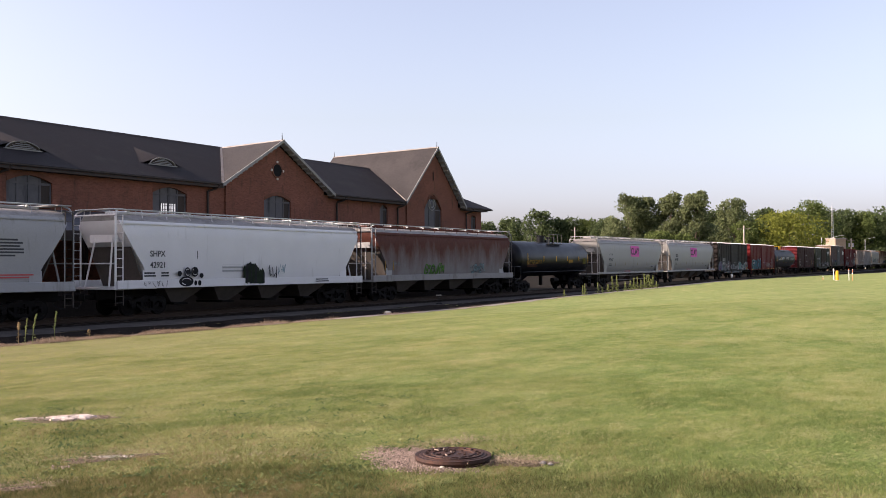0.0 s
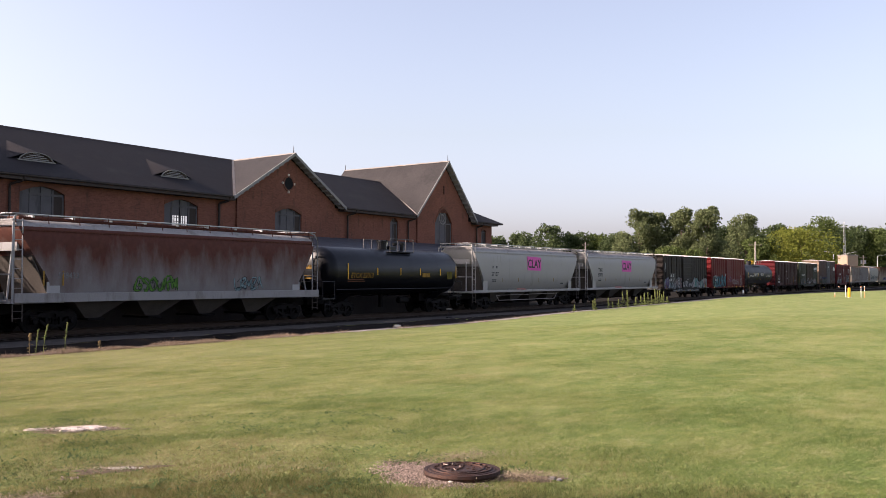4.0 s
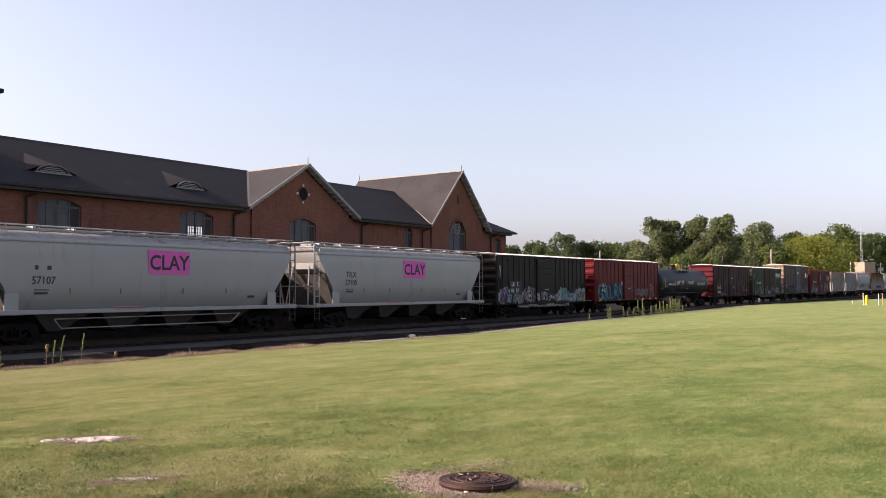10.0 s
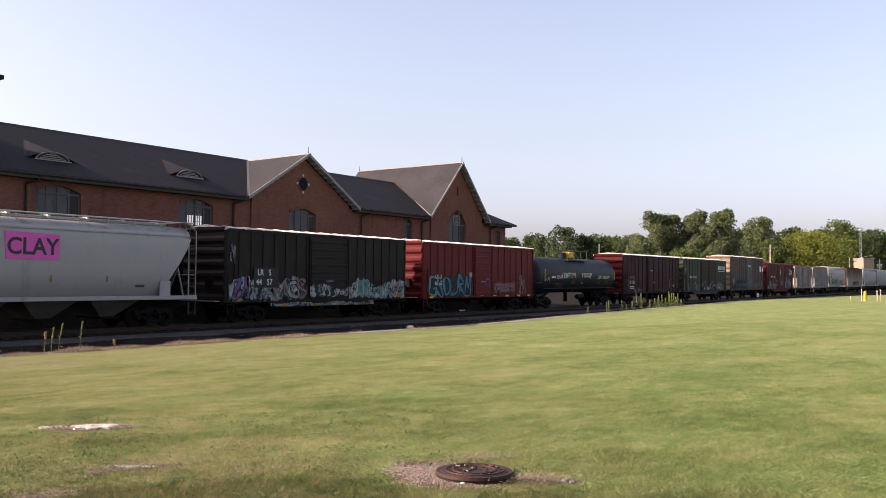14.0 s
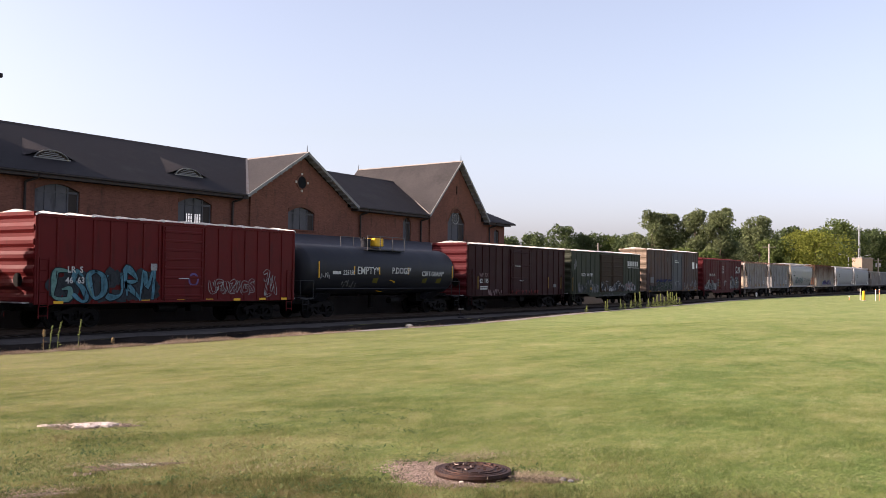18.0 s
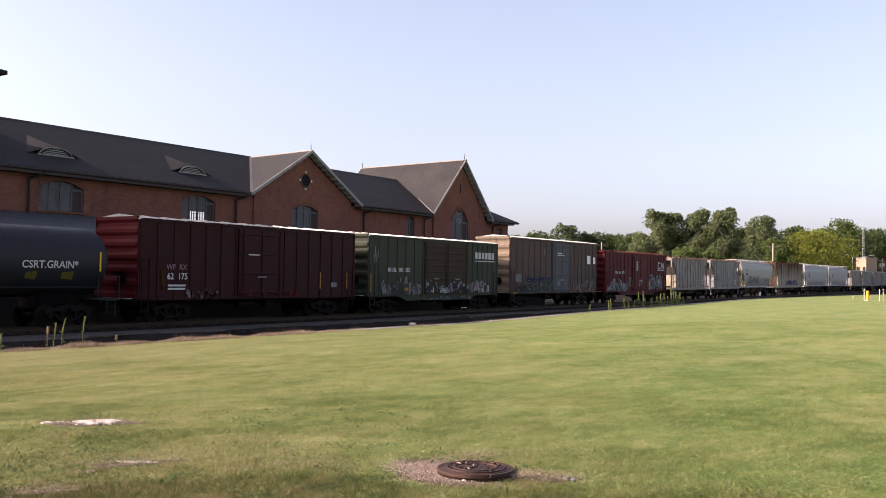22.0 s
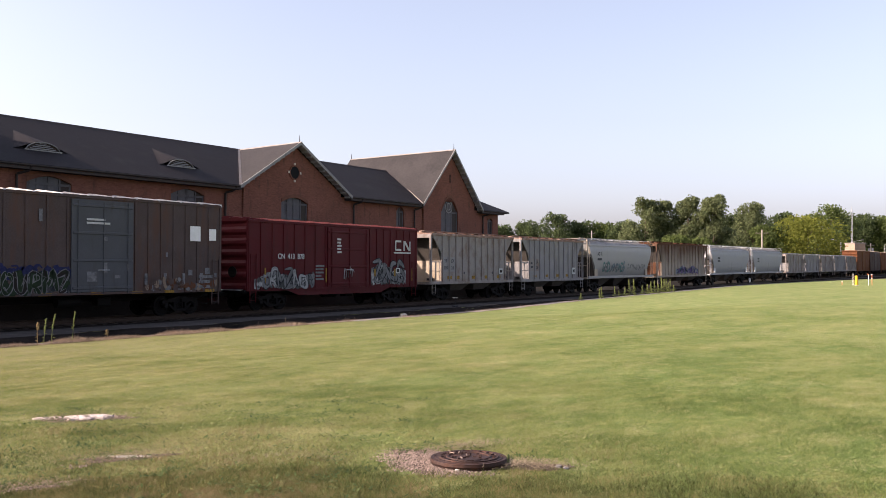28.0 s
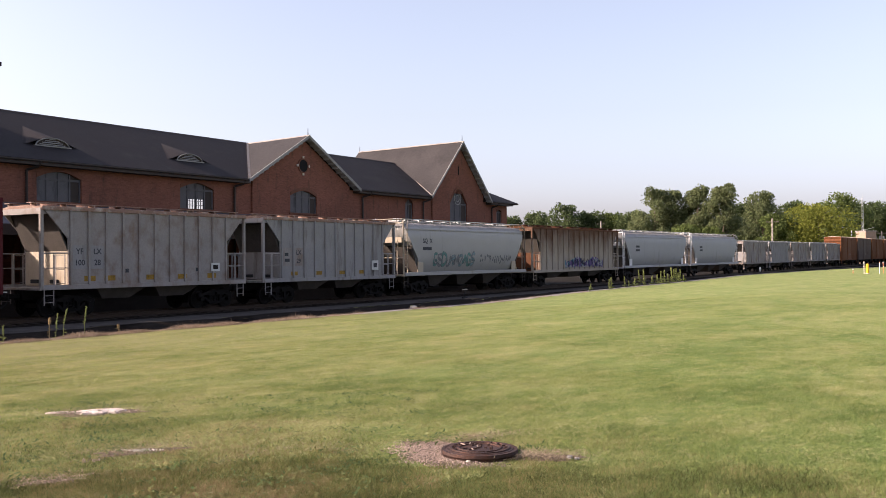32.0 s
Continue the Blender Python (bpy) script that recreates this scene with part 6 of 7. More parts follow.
part("emblem", q, LETTER_W, c, "large white emblem")
bars(c, 5.0, 3.05, 2.0, 0.16, 1, LETTER_W, -1.51, 111)
words("CN  413  878", 0.38, LETTER_W, c, pose(-4.4, -1.51, 2.8, 90, 0, 0))
mural(c, -7.2, -2.5, 1.06, 2.1, -1.505, [G_GREY, G_WHITE, G_GREY, G_FADED], G_BLACK, 113)
graffiti(c, -6.6, -3.2, 1.1, 2.15, -1.52, [G_GREY, G_WHITE], G_BLACK, 5, 118)
mural(c, 2.7, 6.3, 1.15, 2.6, -1.505, [G_GREY, G_GREY, G_WHITE, G_FADED], G_BLACK, 114)
graffiti(c, 2.9, 6.1, 1.3, 2.7, -1.52, [G_GREY, G_GREY], G_BLACK, 4, 119)
scrawl(c, 0.0, 1.0, 1.5, 2.3, -1.57, G_WHITE, 6, 115, 0.06)
bars(c, -2.4, 1.5, 0.8, 0.9, 5, G_GREY, -1.51, 116)
for x in (-5.9, -6.4, -1.5, 7.0):
    patch(c, x - 0.05, x + 0.05, 1.4, 2.2, G_OCHRE, -1.51, "reflector")
bars(c, -0.6, 3.0, 0.5, 0.9, 5, LETTER_W, -1.58, 117)
for _x in (2.95, 5.0):
    patch(c, _x, _x + 0.16, 1.7, 2.15, G_OCHRE, -1.535, "reflector")
patch(c, 5.2, 5.62, 1.88, 2.2, LETTER_W, -1.535, "notice")
patch(c, 5.27, 5.55, 1.94, 2.14, BLACK, -1.54, "notice_mark")

# Beige bulkheads carry the sun on the open ends in their colour.
c = ribbed_hopper("weathered grey ribbed hopper with rusty roof and lit end platform", 240.95, 11.4, P_CEMENT, roof_paint=P_ROOFRUST, inner=P_BEIGE, group="ribbed hoppers")
patch(c, -4.21, -3.57, 1.95, 2.92, P_CEMENT2, -1.478, "number_panel")
patch(c, -3.35, -2.7, 1.95, 2.92, P_CEMENT2, -1.478, "number_panel")
words("YF", 0.33, LETTER, c, pose(-3.89, -1.482, 2.66, 90, 0, 0))
words("LX", 0.33, LETTER, c, pose(-3.03, -1.482, 2.66, 90, 0, 0))
words("100", 0.33, LETTER, c, pose(-3.89, -1.482, 2.2, 90, 0, 0))
words("28", 0.33, LETTER, c, pose(-3.03, -1.482, 2.2, 90, 0, 0))
patch(c, 3.3, 3.85, 1.75, 2.15, LETTER_W, -1.545, "label")
patch(c, 3.42, 3.73, 1.85, 2.05, P_DARK, -1.55, "label_mark")
reflectors(c, (-3.4, -2.4, -0.2, 1.6, 3.4), -1.478, 1.55, G_OCHRE, 0.55, 0.22)
for x in (-1.6, 2.4):
    bars(c, x, 1.7, 0.22, 0.3, 1, LETTER, -1.478, 120)
c = ribbed_hopper("blue-grey ribbed hopper with dull roof", 253.55, 11.5, P_CEMENT2, roof_paint=P_ROOFRUST, inner=P_CEMENT2, group="ribbed hoppers")
for _x in (-4.25, -3.38):
    patch(c, _x, _x + 0.64, 1.95, 2.9, P_CEMENT, -1.478, "number_panel")
bars(c, -4.15, 2.1, 0.45, 0.6, 2, LETTER, -1.484, 121)
words("LX", 0.33, LETTER, c, pose(-3.06, -1.484, 2.64, 90, 0, 0))
words("29", 0.33, LETTER, c, pose(-3.06, -1.484, 2.2, 90, 0, 0))
patch(c, 3.25, 3.9, 1.65, 2.2, LETTER_W, -1.545, "label")
patch(c, 3.42, 3.75, 1.8, 2.05, LETTER, -1.55, "label_mark")
reflectors(c, (-3.4, -1.4, 0.6, 2.4), -1.478, 1.55, G_OCHRE, 0.5, 0.2)

c, side = curved_hopper("white covered hopper with faded blue-green graffiti", 265.9, 16.0, P_CLAY, frame_paint=P_BEIGE, bays=3, tuck=0.8)
words("SQ  X", 0.42, LETTER, c, pose(-5.35, -1.498, 3.4, 90, 0, 0))
bars(c, -5.9, 2.75, 1.3, 0.35, 1, LETTER, -1.495, 132)
graffiti(c, -4.7, 0.5, 1.75, 2.7, lambda z: side(z) - 0.01, [G_TEAL, G_GREY, G_PALEBLUE], G_GREY, 9, 133)
scrawl(c, 1.2, 5.7, 1.9, 2.6, lambda z: side(z) - 0.01, G_GREY, 16, 134, 0.1)

c = ribbed_hopper("rusty tan ribbed hopper with violet graffiti", 283.0, 16.7, P_RUSTTAN, top=4.6, nribs=15, roof_paint=P_RUST, inner=P_RUST, bays=3)
mural(c, -2.9, 4.6, 1.4, 2.4, -1.55, [G_VIOLET, G_BLUE, G_NAVY, G_VIOLET, G_WHITE], G_BLACK, 141)
for front in (300.8, 319.4):
    c, side = curved_hopper("clean pale grey covered hopper with curved sides", front, 17.8, P_GREY, frame_paint=P_WHITE, bays=3, group="pale hoppers", tuck=0.8)
    bars(c, -5.9, 2.7, 1.1, 0.7, 2, LETTER, -1.495, 142)
for i in range(5):
    ribbed_hopper("small weathered grey hopper with open ends", 339.5 + 12.7 * i, 12.0, P_CEMENT2 if i % 2 else P_CEMENT, top=3.95, nribs=9, inner=P_CEMENT2, group="small hoppers")
for i in range(6):
    boxcar("tall orange-brown boxcar near the end of the train", 403.6 + 16.8 * i, 15.5, P_ORANGE if i % 3 != 1 else P_BROWN, eave=5.25, posts=6, end_paint=P_ORANGE, roof_paint=P_BEIGE, belly=False, group="rear boxcars")


# ---- near ground: grass, cover, patches ----
def grass_material(name, c0, c1, c2, c3, spread=0.55):
    """Grass blades that scatter light much like the lawn as a whole."""
    m = bpy.data.materials.new(name)
    m.use_nodes = True
    n, l = m.node_tree.nodes, m.node_tree.links
    b = n["Principled BSDF"]
    b.inputs["Roughness"].default_value = 0.7
    b.inputs["Specular IOR Level"].default_value = 0.05
    tc = n.new("ShaderNodeTexCoord")
    isl = n.new("ShaderNodeNewGeometry").outputs["Random Per Island"]
    ramp = n.new("ShaderNodeValToRGB")
    ramp.color_ramp.elements[0].color = (*c0, 1)
    ramp.color_ramp.elements[1].color = (*c3, 1)
    for pos, col in ((0.45, c1), (0.78, c2)):
        ramp.color_ramp.elements.new(pos).color = (*col, 1)
    last = None
    for scale, detail, sx, sy, amp in ((0.35, 4.0, 0.6, 1.3, 0.22), (0.9, 6.0, 0.5, 1.2, 0.24), (3.2, 5.0, 0.7, 1.0, 0.28)):
        nz = n.new("ShaderNodeTexNoise")
        nz.inputs["Scale"].default_value, nz.inputs["Detail"].default_value = scale, detail
        mp = n.new("ShaderNodeMapping")
        mp.inputs["Scale"].default_value = (sx, sy, 1.0)
        l.new(tc.outputs["Object"], mp.inputs[0])
        l.new(mp.outputs[0], nz.inputs["Vector"])
        mr = n.new("ShaderNodeMapRange")
        mr.inputs[1].default_value, mr.inputs[2].default_value = 0.32, 0.7
        mr.inputs[3].default_value, mr.inputs[4].default_value = -amp, amp
        l.new(nz.outputs["Fac"], mr.inputs[0])
        if last is None:
            last = mr.outputs[0]
        else:
            add = n.new("ShaderNodeMath")
            add.operation = "ADD"
            l.new(last, add.inputs[0])
            l.new(mr.outputs[0], add.inputs[1])
            last = add.outputs[0]
    mad = n.new("ShaderNodeMath")
    mad.operation = "MULTIPLY_ADD"
    mad.inputs[1].default_value = spread
    l.new(isl, mad.inputs[0])
    off = n.new("ShaderNodeMath")
    off.inputs[1].default_value = 0.43 - spread / 2
    l.new(last, off.inputs[0])
    l.new(off.outputs[0], mad.inputs[2])
    l.new(mad.outputs[0], ramp.inputs[0])
    # Blades to the left are tinted browner and darker for their backlit look.
    sep = n.new("ShaderNodeSeparateXYZ")
    l.new(tc.outputs["Object"], sep.inputs[0])
    across = n.new("ShaderNodeMath")
    across.operation = "MULTIPLY_ADD"
    across.inputs[1].default_value = -0.62
    l.new(sep.outputs["X"], across.inputs[0])
    l.new(sep.outputs["Y"], across.inputs[2])
    dry = n.new("ShaderNodeMapRange")
    dry.inputs[1].default_value, dry.inputs[2].default_value, dry.inputs[4].default_value = -4.0, 10.0, 0.75
    l.new(across.outputs[0], dry.inputs[0])
    tint = n.new("ShaderNodeMix")
    tint.data_type, tint.blend_type = "RGBA", "MULTIPLY"
    tint.inputs["B"].default_value = (0.98, 0.86, 0.86, 1)
    l.new(dry.outputs[0], tint.inputs["Factor"])
    l.new(ramp.outputs[0], tint.inputs["A"])
    l.new(tint.outputs["Result"], b.inputs["Base Color"])
    # upright blades catch the light as one soft pile
    geo = n.new("ShaderNodeNewGeometry")
    up = n.new("ShaderNodeVectorMath")
    up.operation = "MULTIPLY_ADD"
    up.inputs[1].default_value, up.inputs[2].default_value = (0.15, 0.15, 0.15), (0, 0, 0.85)
    l.new(geo.outputs["Normal"], up.inputs[0])
    nm = n.new("ShaderNodeVectorMath")
    nm.operation = "NORMALIZE"
    l.new(up.outputs[0], nm.inputs[0])
    l.new(nm.outputs[0], b.inputs["Normal"])
    tr = n.new("ShaderNodeBsdfTranslucent")
    l.new(tint.outputs["Result"], tr.inputs[0])
    mx = n.new("ShaderNodeMixShader")
    mx.inputs[0].default_value = 0.16
    l.new(b.outputs[0], mx.inputs[1])
    l.new(tr.outputs[0], mx.inputs[2])
    l.new(mx.outputs[0], n["Material Output"].inputs["Surface"])
    return m


BLADE = grass_material("grass_blade", (0.108, 0.16, 0.042), (0.205, 0.25, 0.073), (0.3, 0.3, 0.118), (0.39, 0.365, 0.185), 0.6)
ROUGH = grass_material("grass_rough", (0.0634, 0.0838, 0.0244), (0.16, 0.163, 0.0555), (0.253, 0.213, 0.0963), (0.337, 0.246, 0.141), 0.75)
TUFT = grass_material("weed_leaf", (0.05, 0.085, 0.03), (0.08, 0.12, 0.04), (0.13, 0.15, 0.055), (0.2, 0.18, 0.09), 0.7)
MANHOLE = Vector((7.42, 4.4))


# worn spots in the lawn: centre, half length, half width, direction
SPOTS = ((7.3, 4.74, 0.84, 0.52, 0.9), (7.62, 3.9, 0.4, 0.2, -1.2), (7.4, 9.65, 0.6, 0.32, -0.85), (5.95, 7.2, 0.5, 0.2, -0.6), (4.72, 6.78, 0.26, 0.12, -0.6))


def bare(x, y):
    """How bare the ground is, 0 to 1, at the gravel spots in the lawn."""
    k = 0.0
    for cx, cy, rx, ry, lean in SPOTS:
        dx, dy = x - cx, y - cy
        u, v = dx * math.cos(lean) + dy * math.sin(lean), -dx * math.sin(lean) + dy * math.cos(lean)
        k = max(k, 1.2 - math.hypot(u / rx, v / ry) + 0.3 * math.sin(7 * x + 3 * y) * math.sin(5 * y - 2 * x))
    return min(1.0, max(0.0, k * 1.6))


def soft_step(a, b, t):
    k = np.clip((t - a) / (b - a), 0, 1)
    return k * k * (3 - 2 * k)


def lawn():
    rs = np.random.RandomState(7)
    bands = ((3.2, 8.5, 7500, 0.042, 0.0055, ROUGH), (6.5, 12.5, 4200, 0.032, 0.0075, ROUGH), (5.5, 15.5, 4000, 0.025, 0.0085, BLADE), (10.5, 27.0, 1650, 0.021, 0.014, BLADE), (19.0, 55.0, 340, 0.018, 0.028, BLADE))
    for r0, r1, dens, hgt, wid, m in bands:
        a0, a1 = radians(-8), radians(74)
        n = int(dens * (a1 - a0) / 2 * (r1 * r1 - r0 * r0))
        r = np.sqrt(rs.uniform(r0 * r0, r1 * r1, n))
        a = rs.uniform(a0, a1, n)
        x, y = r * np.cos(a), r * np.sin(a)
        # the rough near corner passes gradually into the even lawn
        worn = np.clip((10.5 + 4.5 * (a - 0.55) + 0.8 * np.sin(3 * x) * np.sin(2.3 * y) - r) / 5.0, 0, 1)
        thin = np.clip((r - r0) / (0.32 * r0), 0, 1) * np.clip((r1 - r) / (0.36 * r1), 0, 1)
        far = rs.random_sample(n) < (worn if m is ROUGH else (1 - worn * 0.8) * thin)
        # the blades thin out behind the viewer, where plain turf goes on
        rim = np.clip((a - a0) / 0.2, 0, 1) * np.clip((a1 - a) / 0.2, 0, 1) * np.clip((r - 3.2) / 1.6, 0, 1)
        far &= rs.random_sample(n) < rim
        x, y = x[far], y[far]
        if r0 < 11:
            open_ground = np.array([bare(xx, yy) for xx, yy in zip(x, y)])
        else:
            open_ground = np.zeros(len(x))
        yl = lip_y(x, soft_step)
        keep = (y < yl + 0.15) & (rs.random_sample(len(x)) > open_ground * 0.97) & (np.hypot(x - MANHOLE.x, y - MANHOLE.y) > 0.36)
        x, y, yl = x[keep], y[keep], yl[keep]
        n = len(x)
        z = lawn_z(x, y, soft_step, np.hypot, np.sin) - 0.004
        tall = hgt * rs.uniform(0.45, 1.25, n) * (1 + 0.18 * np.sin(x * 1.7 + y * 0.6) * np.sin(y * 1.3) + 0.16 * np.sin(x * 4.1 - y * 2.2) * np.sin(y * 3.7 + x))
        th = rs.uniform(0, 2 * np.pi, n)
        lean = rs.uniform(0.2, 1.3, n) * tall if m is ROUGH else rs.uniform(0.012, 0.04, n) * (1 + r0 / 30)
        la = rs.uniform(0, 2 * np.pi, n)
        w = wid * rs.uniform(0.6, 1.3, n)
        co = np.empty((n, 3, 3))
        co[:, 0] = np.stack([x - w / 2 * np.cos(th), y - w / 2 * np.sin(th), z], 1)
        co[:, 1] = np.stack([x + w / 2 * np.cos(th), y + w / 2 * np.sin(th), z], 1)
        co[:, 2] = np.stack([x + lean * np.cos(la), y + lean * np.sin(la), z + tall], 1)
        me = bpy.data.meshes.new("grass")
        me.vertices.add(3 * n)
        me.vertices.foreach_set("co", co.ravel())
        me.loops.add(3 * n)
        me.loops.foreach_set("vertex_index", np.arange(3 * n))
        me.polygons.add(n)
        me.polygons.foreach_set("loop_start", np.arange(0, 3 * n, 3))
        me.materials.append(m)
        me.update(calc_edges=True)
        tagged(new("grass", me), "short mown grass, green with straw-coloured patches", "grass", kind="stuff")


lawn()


def gravel_spot(name, cx, cy, rx, ry, lean, n, size, m, label, seed, lift=0.0):
    """A flat scatter of angular stones."""
    rnd = random.Random(seed)
    q = Mesh()
    for _ in range(n):
        r, a = 1.25 * rnd.random() ** 0.7, rnd.uniform(0, 2 * math.pi)
        r *= 1 + 0.2 * math.sin(3 * a + seed) + 0.1 * math.sin(7 * a)
        if rnd.random() < (r - 0.5) * 1.4:
            continue
        u, v = rx * r * math.cos(a), ry * r * math.sin(a)
        x, y = cx + u * math.cos(lean) - v * math.sin(lean), cy + u * math.sin(lean) + v * math.cos(lean)
        if math.hypot(x - MANHOLE.x, y - MANHOLE.y) < 0.34:
            continue
        s = size * rnd.uniform(0.5, 1.5)
        z = ground_z(x, y) + lift
        pts = [(x + s * rnd.uniform(0.6, 1) * math.cos(k * 1.2566 + a), y + s * rnd.uniform(0.6, 1) * math.sin(k * 1.2566 + a), z - 0.004) for k in range(5)]
        q.add(pts + [(x + s * rnd.uniform(-0.3, 0.3), y + s * rnd.uniform(-0.3, 0.3), z + s * rnd.uniform(0.35, 0.8))], [(0, 1, 5), (1, 2, 5), (2, 3, 5), (3, 4, 5), (4, 0, 5)])
    return tagged(part(name, q, m), label, "gravel", kind="stuff")


def soil_spot(cx, cy, rx, ry, lean, seed, m=None):
    rnd = random.Random(seed)
    q = Mesh()
    n = 28
    rings = []
    ph = [rnd.uniform(0, 6.28) for _ in range(4)]
    for k, hgt in ((1.0, 0.002), (0.8, 0.006), (0.45, 0.009), (0.02, 0.01)):
        ring = []
        for i in range(n):
            a = 2 * math.pi * i / n
            w = k * (1 + 0.16 * math.sin(3 * a + ph[0]) + 0.12 * math.sin(5 * a + ph[1]) + 0.08 * math.sin(9 * a + ph[2]))
            u, v = rx * w * math.cos(a), ry * w * math.sin(a)
            x, y = cx + u * math.cos(lean) - v * math.sin(lean), cy + u * math.sin(lean) + v * math.cos(lean)
            ring.append((x, y, ground_z(x, y) + hgt))
        rings.append(ring)
    q.loft(rings, caps=False)
    return tagged(part("bare_soil", q, m or SOIL), "worn patch of bare soil in the lawn", "soil", kind="structure")


soil_spot(7.35, 4.7, 0.6, 0.38, 0.9, 1)
soil_spot(7.62, 3.9, 0.36, 0.17, -1.2, 2)
soil_spot(7.4, 9.65, 0.52, 0.26, -0.85, 3)
soil_spot(5.95, 7.2, 0.42, 0.16, -0.6, 4)
soil_spot(4.72, 6.78, 0.24, 0.1, -0.6, 5)
gravel_spot("gravel", 7.28, 4.78, 0.62, 0.4, 0.9, 9500, 0.0075, CRUSHED, "pale crushed stone round the manhole", 6, 0.014)
gravel_spot("gravel", 7.05, 4.2, 0.3, 0.16, -0.9, 420, 0.0085, CRUSHED, "sparse crushed stone in worn grass", 7, 0.006)
gravel_spot("gravel", 5.97, 7.2, 0.22, 0.06, -1.0, 200, 0.012, STONE, "small patch of crushed stone in worn grass", 8, 0.014)
gravel_spot("gravel", 5.45, 7.2, 0.2, 0.09, -0.6, 90, 0.011, CRUSHED, "small patch of crushed stone in worn grass", 9, 0.01)
gravel_spot("gravel", 4.72, 6.78, 0.18, 0.07, -0.6, 110, 0.012, CRUSHED, "small patch of crushed stone in worn grass", 11, 0.01)
gravel_spot("gravel", 7.4, 9.62, 0.5, 0.2, -0.85, 360, 0.014, CRUSHED, "crumbled stone beside a concrete slab", 10, 0.012)


def dead_straw(cx, cy, rx, ry, lean, n, seed):
    """Flattened brown stalks lying on a worn spot."""
    rnd = random.Random(seed)
    q = Mesh()
    for _ in range(n):
        u, v = rnd.gauss(0, 0.5) * rx, rnd.gauss(0, 0.5) * ry
        x, y = cx + u * math.cos(lean) - v * math.sin(lean), cy + u * math.sin(lean) + v * math.cos(lean)
        if math.hypot(x - MANHOLE.x, y - MANHOLE.y) < 0.36:
            continue
        a, ln, w = rnd.uniform(0, 6.28), rnd.uniform(0.02, 0.06), 0.003
        z = ground_z(x, y) + rnd.uniform(0.02, 0.045)
        dx, dy = math.cos(a), math.sin(a)
        q.add([(x - dy * w, y + dx * w, z), (x + dy * w, y - dx * w, z), (x + dx * ln, y + dy * ln, z + rnd.uniform(-0.01, 0.025))], [(0, 1, 2)])
    tagged(part("dead_grass", q, STRAW), "flattened brown dead grass on a worn spot", "dead grass", kind="stuff")


STRAW = mat("dead_straw", (0.25, 0.195, 0.13), 0.9, 0.25, 8.0, 40.0, 0.0, per_island=0.5)
dead_straw(7.62, 3.9, 0.42, 0.22, -1.2, 1500, 1)
dead_straw(8.1, 4.85, 0.5, 0.2, -0.4, 900, 2)
dead_straw(5.95, 7.2, 0.6, 0.24, -0.6, 700, 3)
dead_straw(7.35, 9.65, 0.7, 0.3, -0.85, 1100, 4)
dead_straw(4.75, 6.75, 0.4, 0.2, -0.6, 600, 5)
dead_straw(6.7, 6.0, 0.7, 0.3, -0.7, 250, 6)


def tufts():
    """Low broad-leaved weeds in the rough corner of the lawn."""
    rnd = random.Random(21)
    q = Mesh()
    spots = [(6.06, 5.2, 0.16, 70), (5.66, 5.57, 0.14, 50), (6.1, 7.89, 0.1, 60), (5.8, 6.95, 0.25, 90), (7.9, 5.0, 0.16, 60), (7.85, 4.15, 0.1, 50), (6.95, 4.95, 0.1, 40), (7.6, 10.1, 0.25, 90), (7.1, 9.3, 0.2, 60), (6.5, 8.3, 0.22, 70)]
    for _ in range(170):
        r, a = rnd.uniform(5.6, 13.0), radians(rnd.uniform(33, 60))
        spots.append((r * math.cos(a), r * math.sin(a), rnd.uniform(0.04, 0.16), rnd.randint(12, 40)))
    for cx, cy, rad, n in spots:
        for _ in range(n):
            x, y = cx + rnd.gauss(0, rad), cy + rnd.gauss(0, rad)
            if math.hypot(x - MANHOLE.x, y - MANHOLE.y) < 0.36:
                continue
            z = ground_z(x, y) + rnd.uniform(0.012, 0.045)
            a, s = rnd.uniform(0, 6.28), rnd.uniform(0.008, 0.02)
            d = Vector((math.cos(a), math.sin(a), rnd.uniform(-0.1, 0.7))) * s * 1.6
            w = Vector((-math.sin(a), math.cos(a), rnd.uniform(-0.3, 0.3))) * s * 0.6
            c = Vector((x, y, z))
            q.add([c - d, c + w, c + d, c - w], [(0, 1, 2, 3)])
    tagged(part("low_weeds", q, TUFT), "low dark green broad-leaved weeds in the lawn", "weeds", kind="stuff")


tufts()


def slab():
    """The broken top of a buried concrete slab."""
    rnd = random.Random(3)
    lean = -0.85
    for cx, cy, rx, ry, up in ((7.41, 9.6, 0.29, 0.15, 0.03), (7.18, 10.03, 0.19, 0.05, 0.01)):
        n = 26
        prof = [1 + rnd.uniform(-0.3, 0.22) for _ in range(n)]
        rings = []
        for k, h in ((1.06, -0.03), (1.0, up * 0.5), (0.8, up * 0.85), (0.5, up), (0.25, up * 1.1), (0.03, up)):
            ring = []
            for i in range(n):
                a = 2 * math.pi * i / n
                u, v = rx * k * prof[i] * math.cos(a), ry * k * prof[i] * math.sin(a)
                x, y = cx + u * math.cos(lean) - v * math.sin(lean), cy + u * math.sin(lean) + v * math.cos(lean)
                ring.append((x, y, ground_z(x, y) + 0.01 + h + rnd.uniform(-0.006, 0.006)))
            rings.append(ring)
        tagged(part("concrete_slab", Mesh().loft(rings, caps=False), CONCRETE), "broken pale concrete slab flush with the lawn", "concrete slab")


slab()


